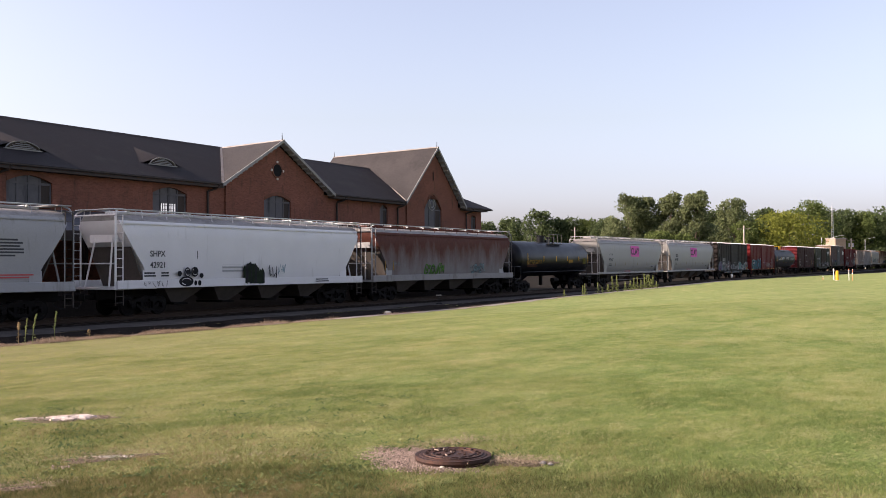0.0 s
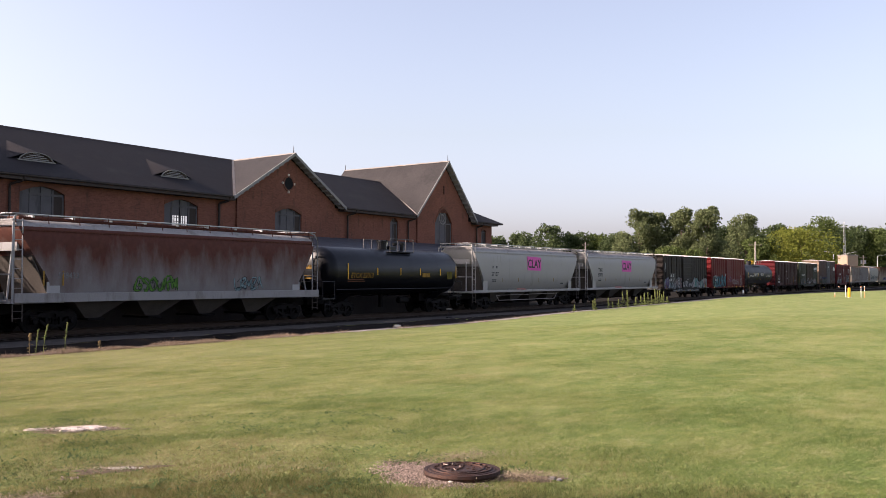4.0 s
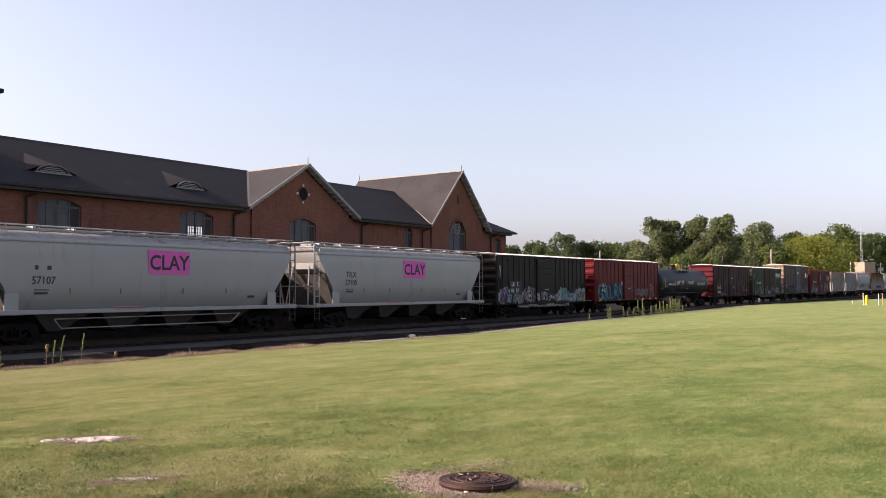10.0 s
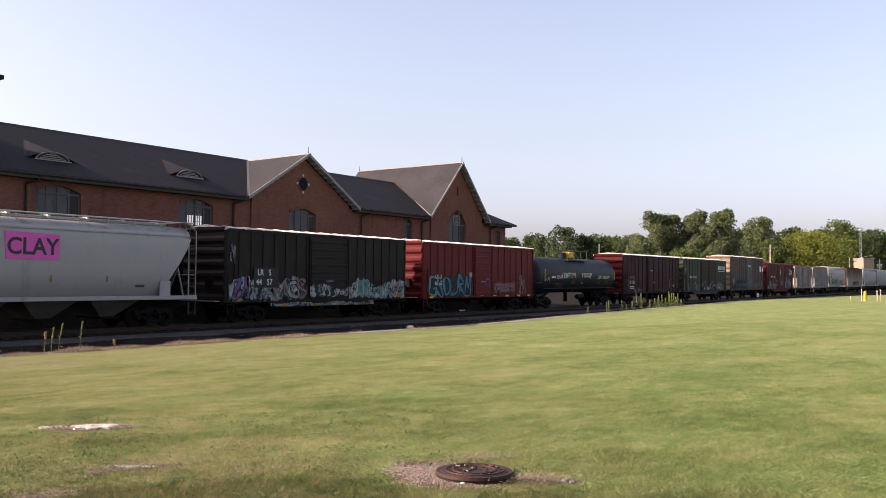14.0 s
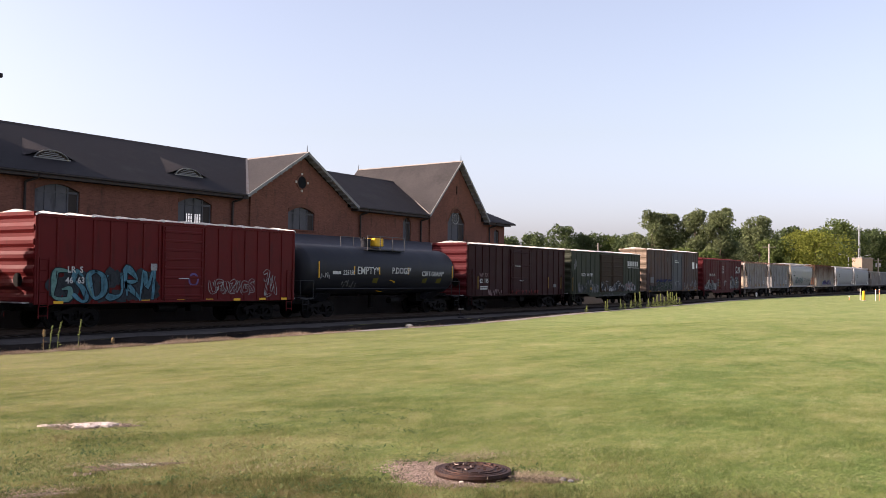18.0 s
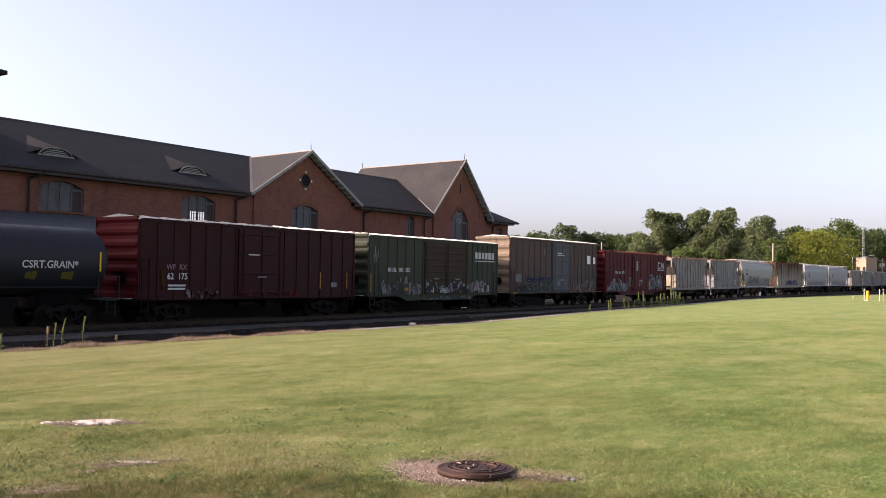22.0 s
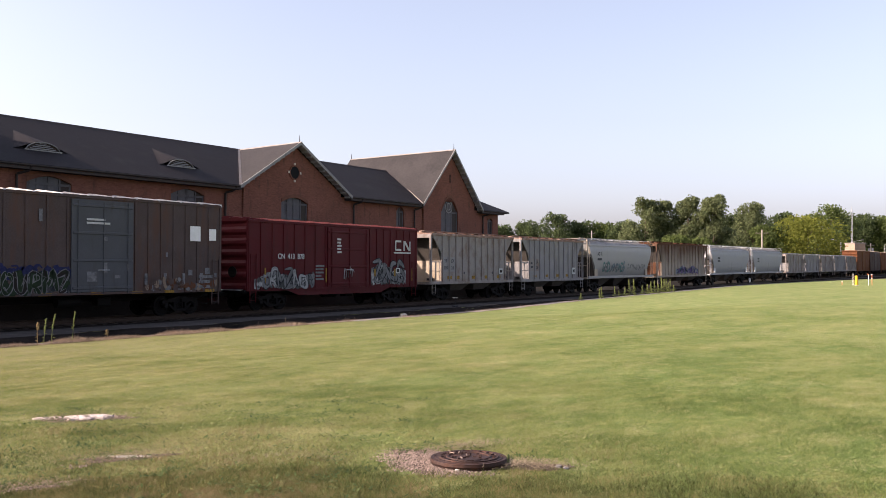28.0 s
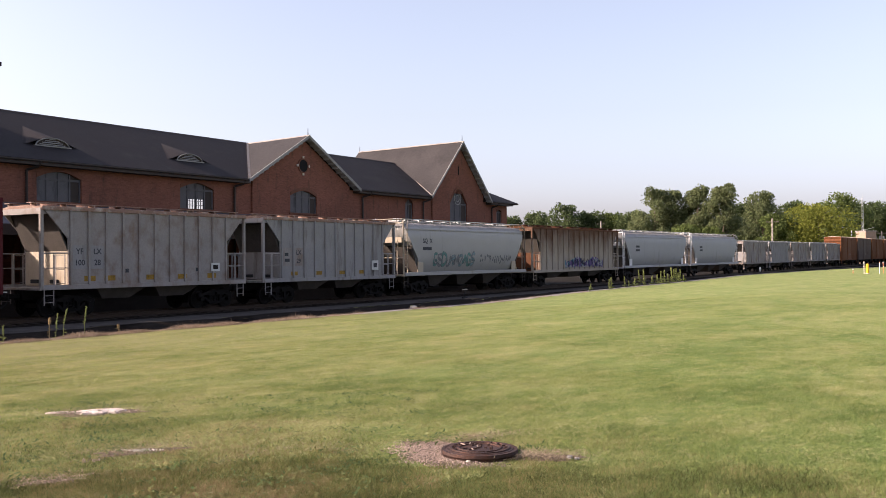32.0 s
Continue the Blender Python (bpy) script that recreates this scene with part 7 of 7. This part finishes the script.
def manhole():
    z = ground_z(MANHOLE.x, MANHOLE.y)
    mh = thing("manhole", "rusty cast-iron manhole cover on a low collar in gravel", "manhole", pose(MANHOLE.x, MANHOLE.y, z, 0, 0, 25))
    n = 40

    def ring(r, h):
        return [(r * math.cos(2 * math.pi * i / n), r * math.sin(2 * math.pi * i / n), h) for i in range(n)]
    part("collar", Mesh().loft([ring(0.33, -0.05), ring(0.335, 0.02), ring(0.345, 0.035), ring(0.34, 0.063), ring(0.31, 0.063), ring(0.31, 0.04)], caps=False), IRON, mh)
    cv = part("cover", Mesh().loft([ring(0.305, 0.03), ring(0.305, 0.060), ring(0.298, 0.066), ring(0.01, 0.066)]), IRON, mh)
    for r in (0.27, 0.2):
        part("raised_ring", Mesh().loft([ring(r, 0.065), ring(r - 0.003, 0.076), ring(r - 0.02, 0.076), ring(r - 0.023, 0.065)], caps=False), IRON, cv)
    for i in range(18):
        a = 2 * math.pi * i / 18
        part("stud", Mesh().box(-0.016, 0.016, -0.009, 0.009, 0.064, 0.077, 0.003), IRON, cv, at=Matrix.Rotation(a, 4, "Z") @ Matrix.Translation((0.235, 0, 0)))
    rnd = random.Random(2)
    for i in range(26):
        x, y = rnd.uniform(-0.15, 0.15), rnd.uniform(-0.15, 0.15)
        if math.hypot(x, y) < 0.16:
            part("stud", Mesh().box(-0.014, 0.014, -0.008, 0.008, 0.064, 0.077, 0.003), IRON, cv, at=pose(x, y, 0, 0, 0, rnd.uniform(0, 180)))
    for x, y, k in ((-0.12, 0.05, 20), (0.02, 0.02, 10), (0.14, 0.1, 0), (0.1, 0.16, 40)):
        part("straw", Mesh().box(-0.035, 0.035, -0.005, 0.005, 0.076, 0.082), CRUSHED, cv, at=pose(x, y, 0, 0, 0, k))


manhole()


GREY_STONE = mat("grey_stone", (0.24, 0.23, 0.23), 0.9, 0.25, 8.0, 40.0, 0.4)


def rock(x, y, z, s, seed, label, m=STONE):
    rnd = random.Random(seed)
    bm = bmesh.new()
    bmesh.ops.create_icosphere(bm, subdivisions=2, radius=s)
    for p in bm.verts:
        p.co *= 1 + rnd.uniform(-0.22, 0.18)
        p.co.z *= 0.55
    me = bpy.data.meshes.new("stone")
    bm.to_mesh(me)
    bm.free()
    tagged(part("stone", me, m, at=(x, y, z + s * 0.2)), label, "stone")
    me.materials.append(m)


rock(7.72, 3.66, ground_z(7.72, 3.66), 0.035, 1, "small grey stone in worn grass", GREY_STONE)
rock(7.7, 3.58, ground_z(7.7, 3.58), 0.028, 2, "small grey stone in worn grass", GREY_STONE)
rock(7.08, 4.31, ground_z(7.08, 4.31) + 0.01, 0.02, 3, "small pale stone beside the manhole")
rock(37.2, lip_y(37.2) + 1.3, ground_z(37.2, lip_y(37.2) + 1.3), 0.17, 4, "large pale stone on the gravel verge")

# ---- verge: dry grass, tall weeds ----
def leaf_mat(name, col, tr=0.3):
    m = mat(name, col, 0.6, 0.25, 0.25, 3.0, 0.0, per_island=0.3, spec=0.04)
    n, l = m.node_tree.nodes, m.node_tree.links
    b = n["Principled BSDF"]
    t = n.new("ShaderNodeBsdfTranslucent")
    l.new(b.inputs["Base Color"].links[0].from_socket, t.inputs[0])
    mx = n.new("ShaderNodeMixShader")
    mx.inputs[0].default_value = tr
    l.new(b.outputs[0], mx.inputs[1])
    l.new(t.outputs[0], mx.inputs[2])
    l.new(mx.outputs[0], n["Material Output"].inputs["Surface"])
    return m


WEED = leaf_mat("weed_green", (0.19, 0.22, 0.075), 0.45)
DRY = mat("dry_grass", (0.28, 0.205, 0.145), 0.85, 0.25, 2.0, 20.0, 0.0, per_island=0.35)
SEED = mat("seed_head", (0.192, 0.136, 0.064), 0.85, 0.25, 5.0, 30.0, 0.0, per_island=0.3)


def dry_verge():
    rnd = random.Random(5)
    q = Mesh()
    for _ in range(46000):
        x = 8 + 52 * rnd.random() ** 1.6
        if rnd.random() > 1.0 - 0.97 * fade(24, 34, x) + 0.12 * math.sin(x * 0.9):
            continue
        y = lip_y(x) + rnd.uniform(-0.12, 0.75)
        z = ground_z(x, y)
        h = rnd.uniform(0.05, 0.21) * (1.8 if rnd.random() < 0.02 else 1.0) * (0.55 + 0.45 * math.sin(x * 2.3) * math.sin(x * 0.9 + 1)) * (1.0 if x < 45 else 0.7)
        a = rnd.uniform(0, 6.28)
        w = 0.004 + 0.0002 * x
        dx, dy = rnd.uniform(-0.14, 0.14), rnd.uniform(-0.14, 0.14)
        q.add([(x - w * math.cos(a), y - w * math.sin(a), z - 0.02), (x + w * math.cos(a), y + w * math.sin(a), z - 0.02), (x + dx, y + dy, z + h)], [(0, 1, 2)])
    tagged(part("dry_grass", q, DRY), "straw-brown dry grass along the verge", "dry grass", kind="stuff")


dry_verge()


def weed(x, y, h, lean, seed, brown=False, bush=1.0, leaves=16):
    rnd = random.Random(seed)
    z = ground_z(x, y) - 0.03
    t = thing("weed", "tall green mullein weed with a seed spike beside the track" if not brown else "tall dried brown weed with a seed head", "weed", pose(x, y, z, 0, 0, 0), group="weeds on the verge")
    pts = [Vector((lean * h * (k ** 1.6), 0.05 * h * k, h * k)) for k in (0, 0.25, 0.5, 0.75, 1.0)]
    st = Mesh()
    for i, (p, q) in enumerate(zip(pts[:-1], pts[1:])):
        st.rod(p, q, 0.008 - 0.0011 * i, 5)
    part("stem", st, SEED if brown else WEED, t)
    sp = Mesh()
    for i in range(110):
        k = rnd.uniform(0.72, 1.04) if brown else rnd.uniform(0.5, 1.02)
        c = pts[2].lerp(pts[4], (k - 0.5) / 0.5)
        a, r = rnd.uniform(0, 6.28), rnd.uniform(0.006, 0.026) * (1.6 if brown else 1.0) * bush
        s = 0.014 * bush
        c = c + Vector((r * math.cos(a), r * math.sin(a), rnd.uniform(-0.02, 0.02)))
        sp.add([c + Vector((s, 0, 0)), c + Vector((-s * 0.5, s, 0)), c + Vector((-s * 0.5, -s, 0)), c + Vector((0, 0, s * 1.4))], [(0, 1, 2), (0, 1, 3), (1, 2, 3), (2, 0, 3)])
    part("seed_spike", sp, SEED if brown else WEED, t)
    lf = Mesh()
    for i in range(int(leaves * bush)):
        k = rnd.uniform(0.03, 0.6)
        c = pts[0].lerp(pts[3], k / 0.75)
        a = rnd.uniform(0, 6.28)
        ln, w = rnd.uniform(0.08, 0.2) * (1.1 - k) * bush, 0.016 * bush
        d = Vector((math.cos(a), math.sin(a), 0.55)) * ln
        sd = Vector((-math.sin(a), math.cos(a), 0)) * w
        lf.add([c, c + d * 0.5 + sd, c + d - Vector((0, 0, 0.04)), c + d * 0.5 - sd], [(0, 1, 2), (0, 2, 3)])
    part("leaves", lf, SEED if brown else WEED, t)


_rnd = random.Random(9)
for _x, _h, _l, _b in ((15.73, 0.5, 0.05, False), (17.17, 0.62, 0.06, True), (17.38, 0.74, 0.12, False), (17.62, 0.86, 0.18, False), (18.34, 0.9, 0.13, False), (19.59, 0.3, 0.0, True)):
    weed(_x, lip_y(_x) + 0.25, _h, _l, int(_x * 100), _b, 1.0, 5)
for _x, _h in ((60.1, 0.7), (62.97, 1.0), (63.2, 0.6), (64.29, 1.15), (66.3, 1.15), (66.5, 0.7), (68.53, 0.9), (69.45, 1.7), (69.8, 1.8), (70.1, 1.6), (72.0, 1.0), (72.85, 1.1), (73.3, 1.2), (74.1, 1.4), (74.6, 1.5), (75.2, 1.1), (76.1, 1.4), (76.5, 1.6), (76.9, 1.75), (77.3, 1.6), (77.8, 1.5), (78.6, 1.1), (79.5, 0.8)):
    weed(_x, lip_y(_x) + 0.5 + _rnd.uniform(-0.2, 0.3), _h * 0.72, _rnd.uniform(0, 0.12), int(_x * 100), False, 1.9 if _x > 68 else 1.5)

# ---- lineside furniture ----
def marker_post(x, y, h, m, cap, label):
    z = ground_z(x, y)
    t = thing("marker_post", label, "marker post", pose(x, y, z - 0.02))
    part("post", Mesh().rod((0, 0, 0), (0, 0, h), 0.032, 10), m, t)
    part("cap", Mesh().rod((0, 0, h), (0, 0, h + 0.1), 0.05, 10, 0.03), cap, t)
    part("band", Mesh().rod((0, 0, h * 0.62), (0, 0, h * 0.72), 0.04, 10), WHITE, t)


def bollard(x, y):
    z = ground_z(x, y)
    t = thing("bollard", "short yellow steel bollard in the grass", "bollard", pose(x, y, z - 0.02))
    part("pipe", Mesh().rod((0, 0, 0), (0, 0, 1.0), 0.15, 14).rod((0, 0, 1.0), (0, 0, 1.07), 0.15, 14, 0.06), YELLOW, t)
    part("base", Mesh().rod((0, 0, 0), (0, 0, 0.06), 0.22, 14), CONCRETE, t)


bollard(110.4, 17.35)
marker_post(110.35, 17.68, 1.2, WHITE, WHITE, "thin white pipeline marker post")
marker_post(110.6, 16.2, 1.15, WHITE, ORANGE_W, "white pipeline marker post with orange cap")
marker_post(110.65, 15.85, 1.15, ORANGE_W, WHITE, "orange pipeline marker post with white cap")
marker_post(110.2, 18.75, 0.4, ORANGE_W, WHITE, "low faded orange marker post")


def switch_stand(x, y):
    z = ground_z(x, y)
    t = thing("switch_stand", "small track switch stand with a white round target", "switch stand", pose(x, y, z))
    part("base", Mesh().box(-0.75, 0.4, -0.3, 0.3, -0.05, 0.16, 0.02), BLACK, t)
    part("mast", Mesh().rod((0, 0, 0.1), (0, 0, 0.9), 0.04, 8), BLACK, t)
    disc = part("target", Mesh().rod((0.02, -0.03, 0.68), (-0.02, 0.03, 0.68), 0.27, 18), WHITE, t)
    part("target_mark", Mesh().rod((0.03, -0.05, 0.72), (0.02, -0.032, 0.72), 0.11, 14), BLACK, disc)
    part("lever", Mesh().rod((0.0, 0, 0.3), (0.5, -0.1, 0.25), 0.025, 6), BLACK, t)


switch_stand(117.9, 30.5)


def switch_lever(x, y):
    z = ground_z(x, y)
    t = thing("switch_lever", "low iron track lever with a white-painted arm", "switch lever", pose(x, y, z, 0, 0, -20))
    part("base", Mesh().box(-0.16, 0.16, -0.12, 0.12, -0.03, 0.1, 0.02), BLACK, t)
    part("pivot", Mesh().rod((0, 0, 0.08), (0, 0, 0.56), 0.03, 8), BLACK, t)
    part("arm", Mesh().box(-0.2, 0.2, -0.025, 0.025, 0.55, 0.6, 0.01), STONE, t)


switch_lever(51.3, 31.4)


# ---- distance: trees, poles, buildings ----
LEAF = leaf_mat("leaf_green", (0.1, 0.13, 0.042), 0.5)
LEAF_Y = leaf_mat("leaf_yellow_green", (0.165, 0.18, 0.035), 0.5)
LEAF_G = leaf_mat("leaf_grey_green", (0.135, 0.158, 0.075), 0.5)
LEAF_D = leaf_mat("leaf_dark_green", (0.075, 0.1, 0.043), 0.5)


def leaf_cloud(lobes, n, size, seed):
    """Leaf sprays over the lobes of a crown, denser towards their skins."""
    rs = np.random.RandomState(seed)
    co = []
    w = np.array([a[3] * a[3] for a in lobes], float)
    pick = rs.choice(len(lobes), n, p=w / w.sum())
    d = rs.normal(size=(n, 3))
    d /= np.linalg.norm(d, axis=1)[:, None]
    rad = rs.uniform(0.62, 1.08, n) + 0.1 * rs.normal(size=n)
    lob = np.array(lobes, float)[pick]
    p = lob[:, :3] + d * (rad * lob[:, 3])[:, None] * np.array([1, 1, 0.9])
    a, b = rs.normal(size=(n, 3)), rs.normal(size=(n, 3))
    a = a / np.linalg.norm(a, axis=1)[:, None] * (size * rs.uniform(0.5, 1.3, n))[:, None]
    b = b / np.linalg.norm(b, axis=1)[:, None] * (size * rs.uniform(0.4, 1.0, n))[:, None]
    co = np.stack([p - a, p + b, p + a, p - b], 1).reshape(-1, 3)
    me = bpy.data.meshes.new("crown")
    me.vertices.add(4 * n)
    me.vertices.foreach_set("co", co.ravel())
    me.loops.add(4 * n)
    me.loops.foreach_set("vertex_index", np.arange(4 * n))
    me.polygons.add(n)
    me.polygons.foreach_set("loop_start", np.arange(0, 4 * n, 4))
    me.update(calc_edges=True)
    return me


def tree(az, dist, top, width, m, seed, label, n=3600, low=0.12, size=0.42):
    rnd = random.Random(seed)
    top *= 1.03
    x, y = dist * math.cos(radians(az)), dist * math.sin(radians(az))
    t = thing("tree", label, "tree", pose(x, y, -0.4), group="trees beyond the yard")
    tr = Mesh()
    tr.rod((0, 0, 0), (0.1, 0.1, top * 0.3), 0.34 * top / 15, 8, 0.22 * top / 15)
    tr.rod((0.1, 0.1, top * 0.3), (0.0, 0.2, top * 0.75), 0.22 * top / 15, 8, 0.06)
    lobes = []
    k = 24
    for i in range(k):
        f = i / (k - 1)
        z = top * (low + (1 - low) * (0.08 + 0.84 * f ** 0.85))
        wide = math.sin(math.pi * (0.2 + 0.68 * f))
        r = width * rnd.uniform(0.1, 0.24) * (0.75 + 0.35 * wide)
        off = width * 0.46 * wide * rnd.uniform(0.25, 1.1)
        a = i * 2.4 + rnd.uniform(-0.6, 0.6)
        z = min(z + rnd.uniform(-0.04, 0.04) * top, top - r * 0.92)
        lobes.append((off * math.cos(a), off * math.sin(a), z, r))
        if i % 2 == 0:
            tr.rod((0.05, 0.1, min(top * 0.7, z * 0.75)), (off * math.cos(a) * 0.8, off * math.sin(a) * 0.8, z), 0.09 * top / 15, 5, 0.03)
    for i in range(3):
        r = width * rnd.uniform(0.1, 0.16)
        lobes.append((width * rnd.uniform(-0.22, 0.22), width * rnd.uniform(-0.2, 0.2), top - r * rnd.uniform(1.0, 1.8), r))
    part("trunk", tr, BARK, t)
    me = leaf_cloud(lobes, n, size, seed)
    me.materials.append(m)
    part("crown", me, m, t)


# azimuth, distance, height, crown width, leaves
for _i, (_az, _d, _h, _w, _m, _lb) in enumerate((
        (20.25, 205, 17.2, 6.6, LEAF_G, "tall grey-green cottonwood tree beyond the tracks"),
        (19.25, 207, 16.8, 6.2, LEAF_G, "tall grey-green tree beyond the tracks"),
        (17.86, 205, 17.2, 6.0, LEAF_G, "tall slender grey-green tree"),
        (16.45, 203, 17.3, 6.0, LEAF_G, "tall slender green tree beyond the tracks"),
        (21.3, 210, 9.5, 6.0, LEAF_G, "low rounded grey-green tree beyond the tracks"),
        (18.6, 198, 9.0, 6.5, LEAF, "low spreading green tree under taller ones"),
        (17.1, 198, 8.5, 6.0, LEAF, "low spreading green tree under taller ones"),
        (15.4, 235, 15.2, 7.5, LEAF_D, "rounded dark green tree"),
        (14.3, 230, 17.2, 8.0, LEAF_G, "tall green tree behind a utility pole"),
        (13.5, 222, 12.0, 7.0, LEAF, "rounded green tree beside a utility pole"),
        (12.7, 245, 15.8, 8.0, LEAF_D, "rounded dark green tree"),
        (11.35, 225, 14.0, 11.0, LEAF_Y, "broad yellow-green tree beyond the yard"),
        (10.35, 280, 19.4, 10.5, LEAF, "large spreading green tree"),
        (9.5, 310, 18.8, 10.0, LEAF_D, "rounded dark green tree"),
        (8.6, 325, 19.2, 10.0, LEAF_D, "large dark green tree beyond the rail yard"),
        (7.5, 325, 18.5, 10.0, LEAF, "rounded green tree beyond the rail yard"),
        (6.2, 325, 18.5, 12.0, LEAF_D, "rounded dark green tree"),
        (4.6, 290, 16.5, 12.0, LEAF, "rounded green tree beyond the rail yard"),
        (25.35, 300, 19.6, 10.0, LEAF_D, "large rounded dark green tree"),
        (23.9, 305, 17.2, 9.0, LEAF_D, "rounded dark green tree"),
        (22.6, 305, 16.6, 8.5, LEAF, "rounded green tree beyond the rail yard"),
        (21.6, 300, 17.0, 8.5, LEAF_D, "rounded dark green tree"),
        (27.1, 310, 17.6, 10.0, LEAF_D, "rounded dark green tree"),
        (28.6, 312, 16.4, 11.0, LEAF_D, "rounded dark green tree"),
        (30.0, 312, 16.0, 11.0, LEAF_D, "rounded dark green tree"))):
    tree(_az, _d, _h, _w * 1.3, _m, 40 + _i, _lb, n=8200 if _d < 240 else 6000, size=0.29 if _d < 240 else 0.38)


def far_wood():
    """The continuous wood behind the single trees and round the rest of the horizon."""
    rnd = random.Random(8)
    lobes = []
    for az in np.arange(-10, 34, 0.55):
        d = 345 + rnd.uniform(-15, 15)
        for k in range(4):
            r = rnd.uniform(3.0, 4.6)
            lobes.append((d * math.cos(radians(az)) + rnd.uniform(-4, 4), d * math.sin(radians(az)) + rnd.uniform(-4, 4), r * 0.7 + k * (4.3 if az < 21.5 else 3.4) + rnd.uniform(-1, 1), r))
    for az in np.arange(-2, 22, 0.45):
        d = (238 if az > 10.8 else 305) + rnd.uniform(-12, 12)
        for k in range(2):
            r = rnd.uniform(2.2, 3.4)
            lobes.append((d * math.cos(radians(az)), d * math.sin(radians(az)), r * 0.6 + k * 2.8, r))
    me = leaf_cloud(lobes, 90000, 0.52, 77)
    me.materials.append(LEAF_D)
    tagged(part("far_wood", me, LEAF_D), "continuous dark green wood on the horizon", "wood", kind="stuff")
    lobes = []
    for az in np.arange(34, 350, 1.6):
        d = 420 + rnd.uniform(-20, 20)
        for k in range(2):
            r = rnd.uniform(6, 9)
            lobes.append((d * math.cos(radians(az)), d * math.sin(radians(az)), r * 0.6 + k * 6, r))
    me = leaf_cloud(lobes, 16000, 1.6, 78)
    me.materials.append(LEAF_D)
    tagged(part("far_wood", me, LEAF_D), "continuous dark green wood round the horizon", "wood", kind="stuff")


far_wood()


def polar(az, d, z=-0.3):
    return pose(d * math.cos(radians(az)), d * math.sin(radians(az)), z, 0, 0, az - 90)


OLD_WOOD = mat("weathered_wood", (0.15, 0.13, 0.115), 0.9, 0.2, 4.0, 25.0, 0.3)
CAN = mat("transformer_paint", (0.22, 0.23, 0.24), 0.6, 0.12, 4.0, 25.0, 0.1)


def utility_pole(az, d, h, label, arm=2.4):
    t = thing("utility_pole", label, "utility pole", polar(az, d))
    part("pole", Mesh().rod((0, 0, 0), (0, 0, h), 0.2, 8, 0.13), POLE_WOOD, t)
    if arm:
        ca = part("crossarm", Mesh().box(-arm / 2, arm / 2, -0.05, 0.05, h - 0.72, h - 0.6), OLD_WOOD, t)
        for k in (-0.45, 0.0, 0.45):
            part("insulator", Mesh().rod((arm * k, 0, h - 0.58), (arm * k, 0, h - 0.42), 0.05, 8), OLD_WOOD, ca)


utility_pole(13.82, 195, 10.0, "grey wooden utility pole with crossarm among trees")
utility_pole(23.4, 230, 11.4, "thin grey utility pole with a lamp arm beyond the tracks", 1.6)
utility_pole(8.6, 285, 9.8, "wooden transformer pole with crossarm", 2.0)
utility_pole(8.2, 287, 9.5, "wooden transformer pole with crossarm", 2.0)
for _az in (8.6, 8.2):
    _t = thing("transformer", "grey can transformers on a wooden pole", "transformer", polar(_az, 285, 6.8))
    for _x in (-0.45, 0.45):
        part("can", Mesh().rod((_x, -0.3, 0), (_x, -0.3, 1.0), 0.24, 10), CAN, _t)
_t = thing("radio_mast", "thin grey lattice radio mast with antennas", "mast", polar(9.15, 270))
_q = Mesh()
for _k in range(3):
    _a = _k * 2.094
    _q.rod((0.25 * math.cos(_a), 0.25 * math.sin(_a), 0), (0.18 * math.cos(_a), 0.18 * math.sin(_a), 17.6), 0.06, 5)
part("lattice_leg", _q, GALV, _t)
for _i in range(24):
    _z = 0.7 * _i
    part("brace", Mesh().rod((0.22, 0, _z), (-0.12, 0.2, _z + 0.7), 0.03, 4).rod((-0.12, 0.2, _z), (-0.12, -0.2, _z + 0.7), 0.03, 4), GALV, _t)
part("antenna", Mesh().rod((-0.9, 0, 16.6), (0.9, 0, 16.6), 0.05, 5).rod((0, 0, 17.5), (0, 0, 18.6), 0.04, 5), GALV, _t)


def yard_lamp(az, d, h, s):
    t = thing("street_lamp", "tall grey street lamp with a cobra-head arm", "street lamp", polar(az, d), group="street lamps")
    part("pole", Mesh().rod((0, 0, 0), (0, 0, h), 0.11, 8, 0.07), GALV, t)
    part("arm", Mesh().rod((0, 0, h), (s * 2.2, 0, h + 0.45), 0.035, 6), GALV, t)
    part("lamp_head", Mesh().box(min(s * 2.0, s * 2.6), max(s * 2.0, s * 2.6), -0.18, 0.18, h + 0.38, h + 0.52, 0.05), CAN, t)


yard_lamp(9.7, 262, 9.5, -1)
yard_lamp(9.1, 268, 9.4, 1)
yard_lamp(7.5, 297, 9.4, 1)
_t = thing("brick_hut", "flat-roofed tan brick building beyond the train", "building", polar(9.25, 258) @ Matrix.Rotation(radians(-42), 4, "Z"))
part("wall", Mesh().box(-1.5, 1.5, 0, 3.6, 0, 8.7), TAN_BRICK, _t)
part("roof", Mesh().box(-1.6, 1.6, -0.12, 3.72, 8.7, 8.95, 0.03), FLASHING, _t)
for _x in (-1.0, 1.0):
    part("window", Mesh().box(_x * 0.9 - 0.4, _x * 0.9 + 0.4, -0.05, 0.05, 5.0, 6.6), BLACK, _t)


def motions():
    for car, middle, length in CARS:
        walk(car, [(t, on_track(middle - travelled(t), length)) for t in range(33)])
    # the wheels roll with the train
    for wheel, k in WHEELS[:76]:
        rows = []
        for i in range(0, 481):
            t = i / 15.0
            rows.append((t, pose(k, 0, 0.457, 0, -math.degrees(travelled(t) / 0.457), 0)))
        walk(wheel, rows)


motions()
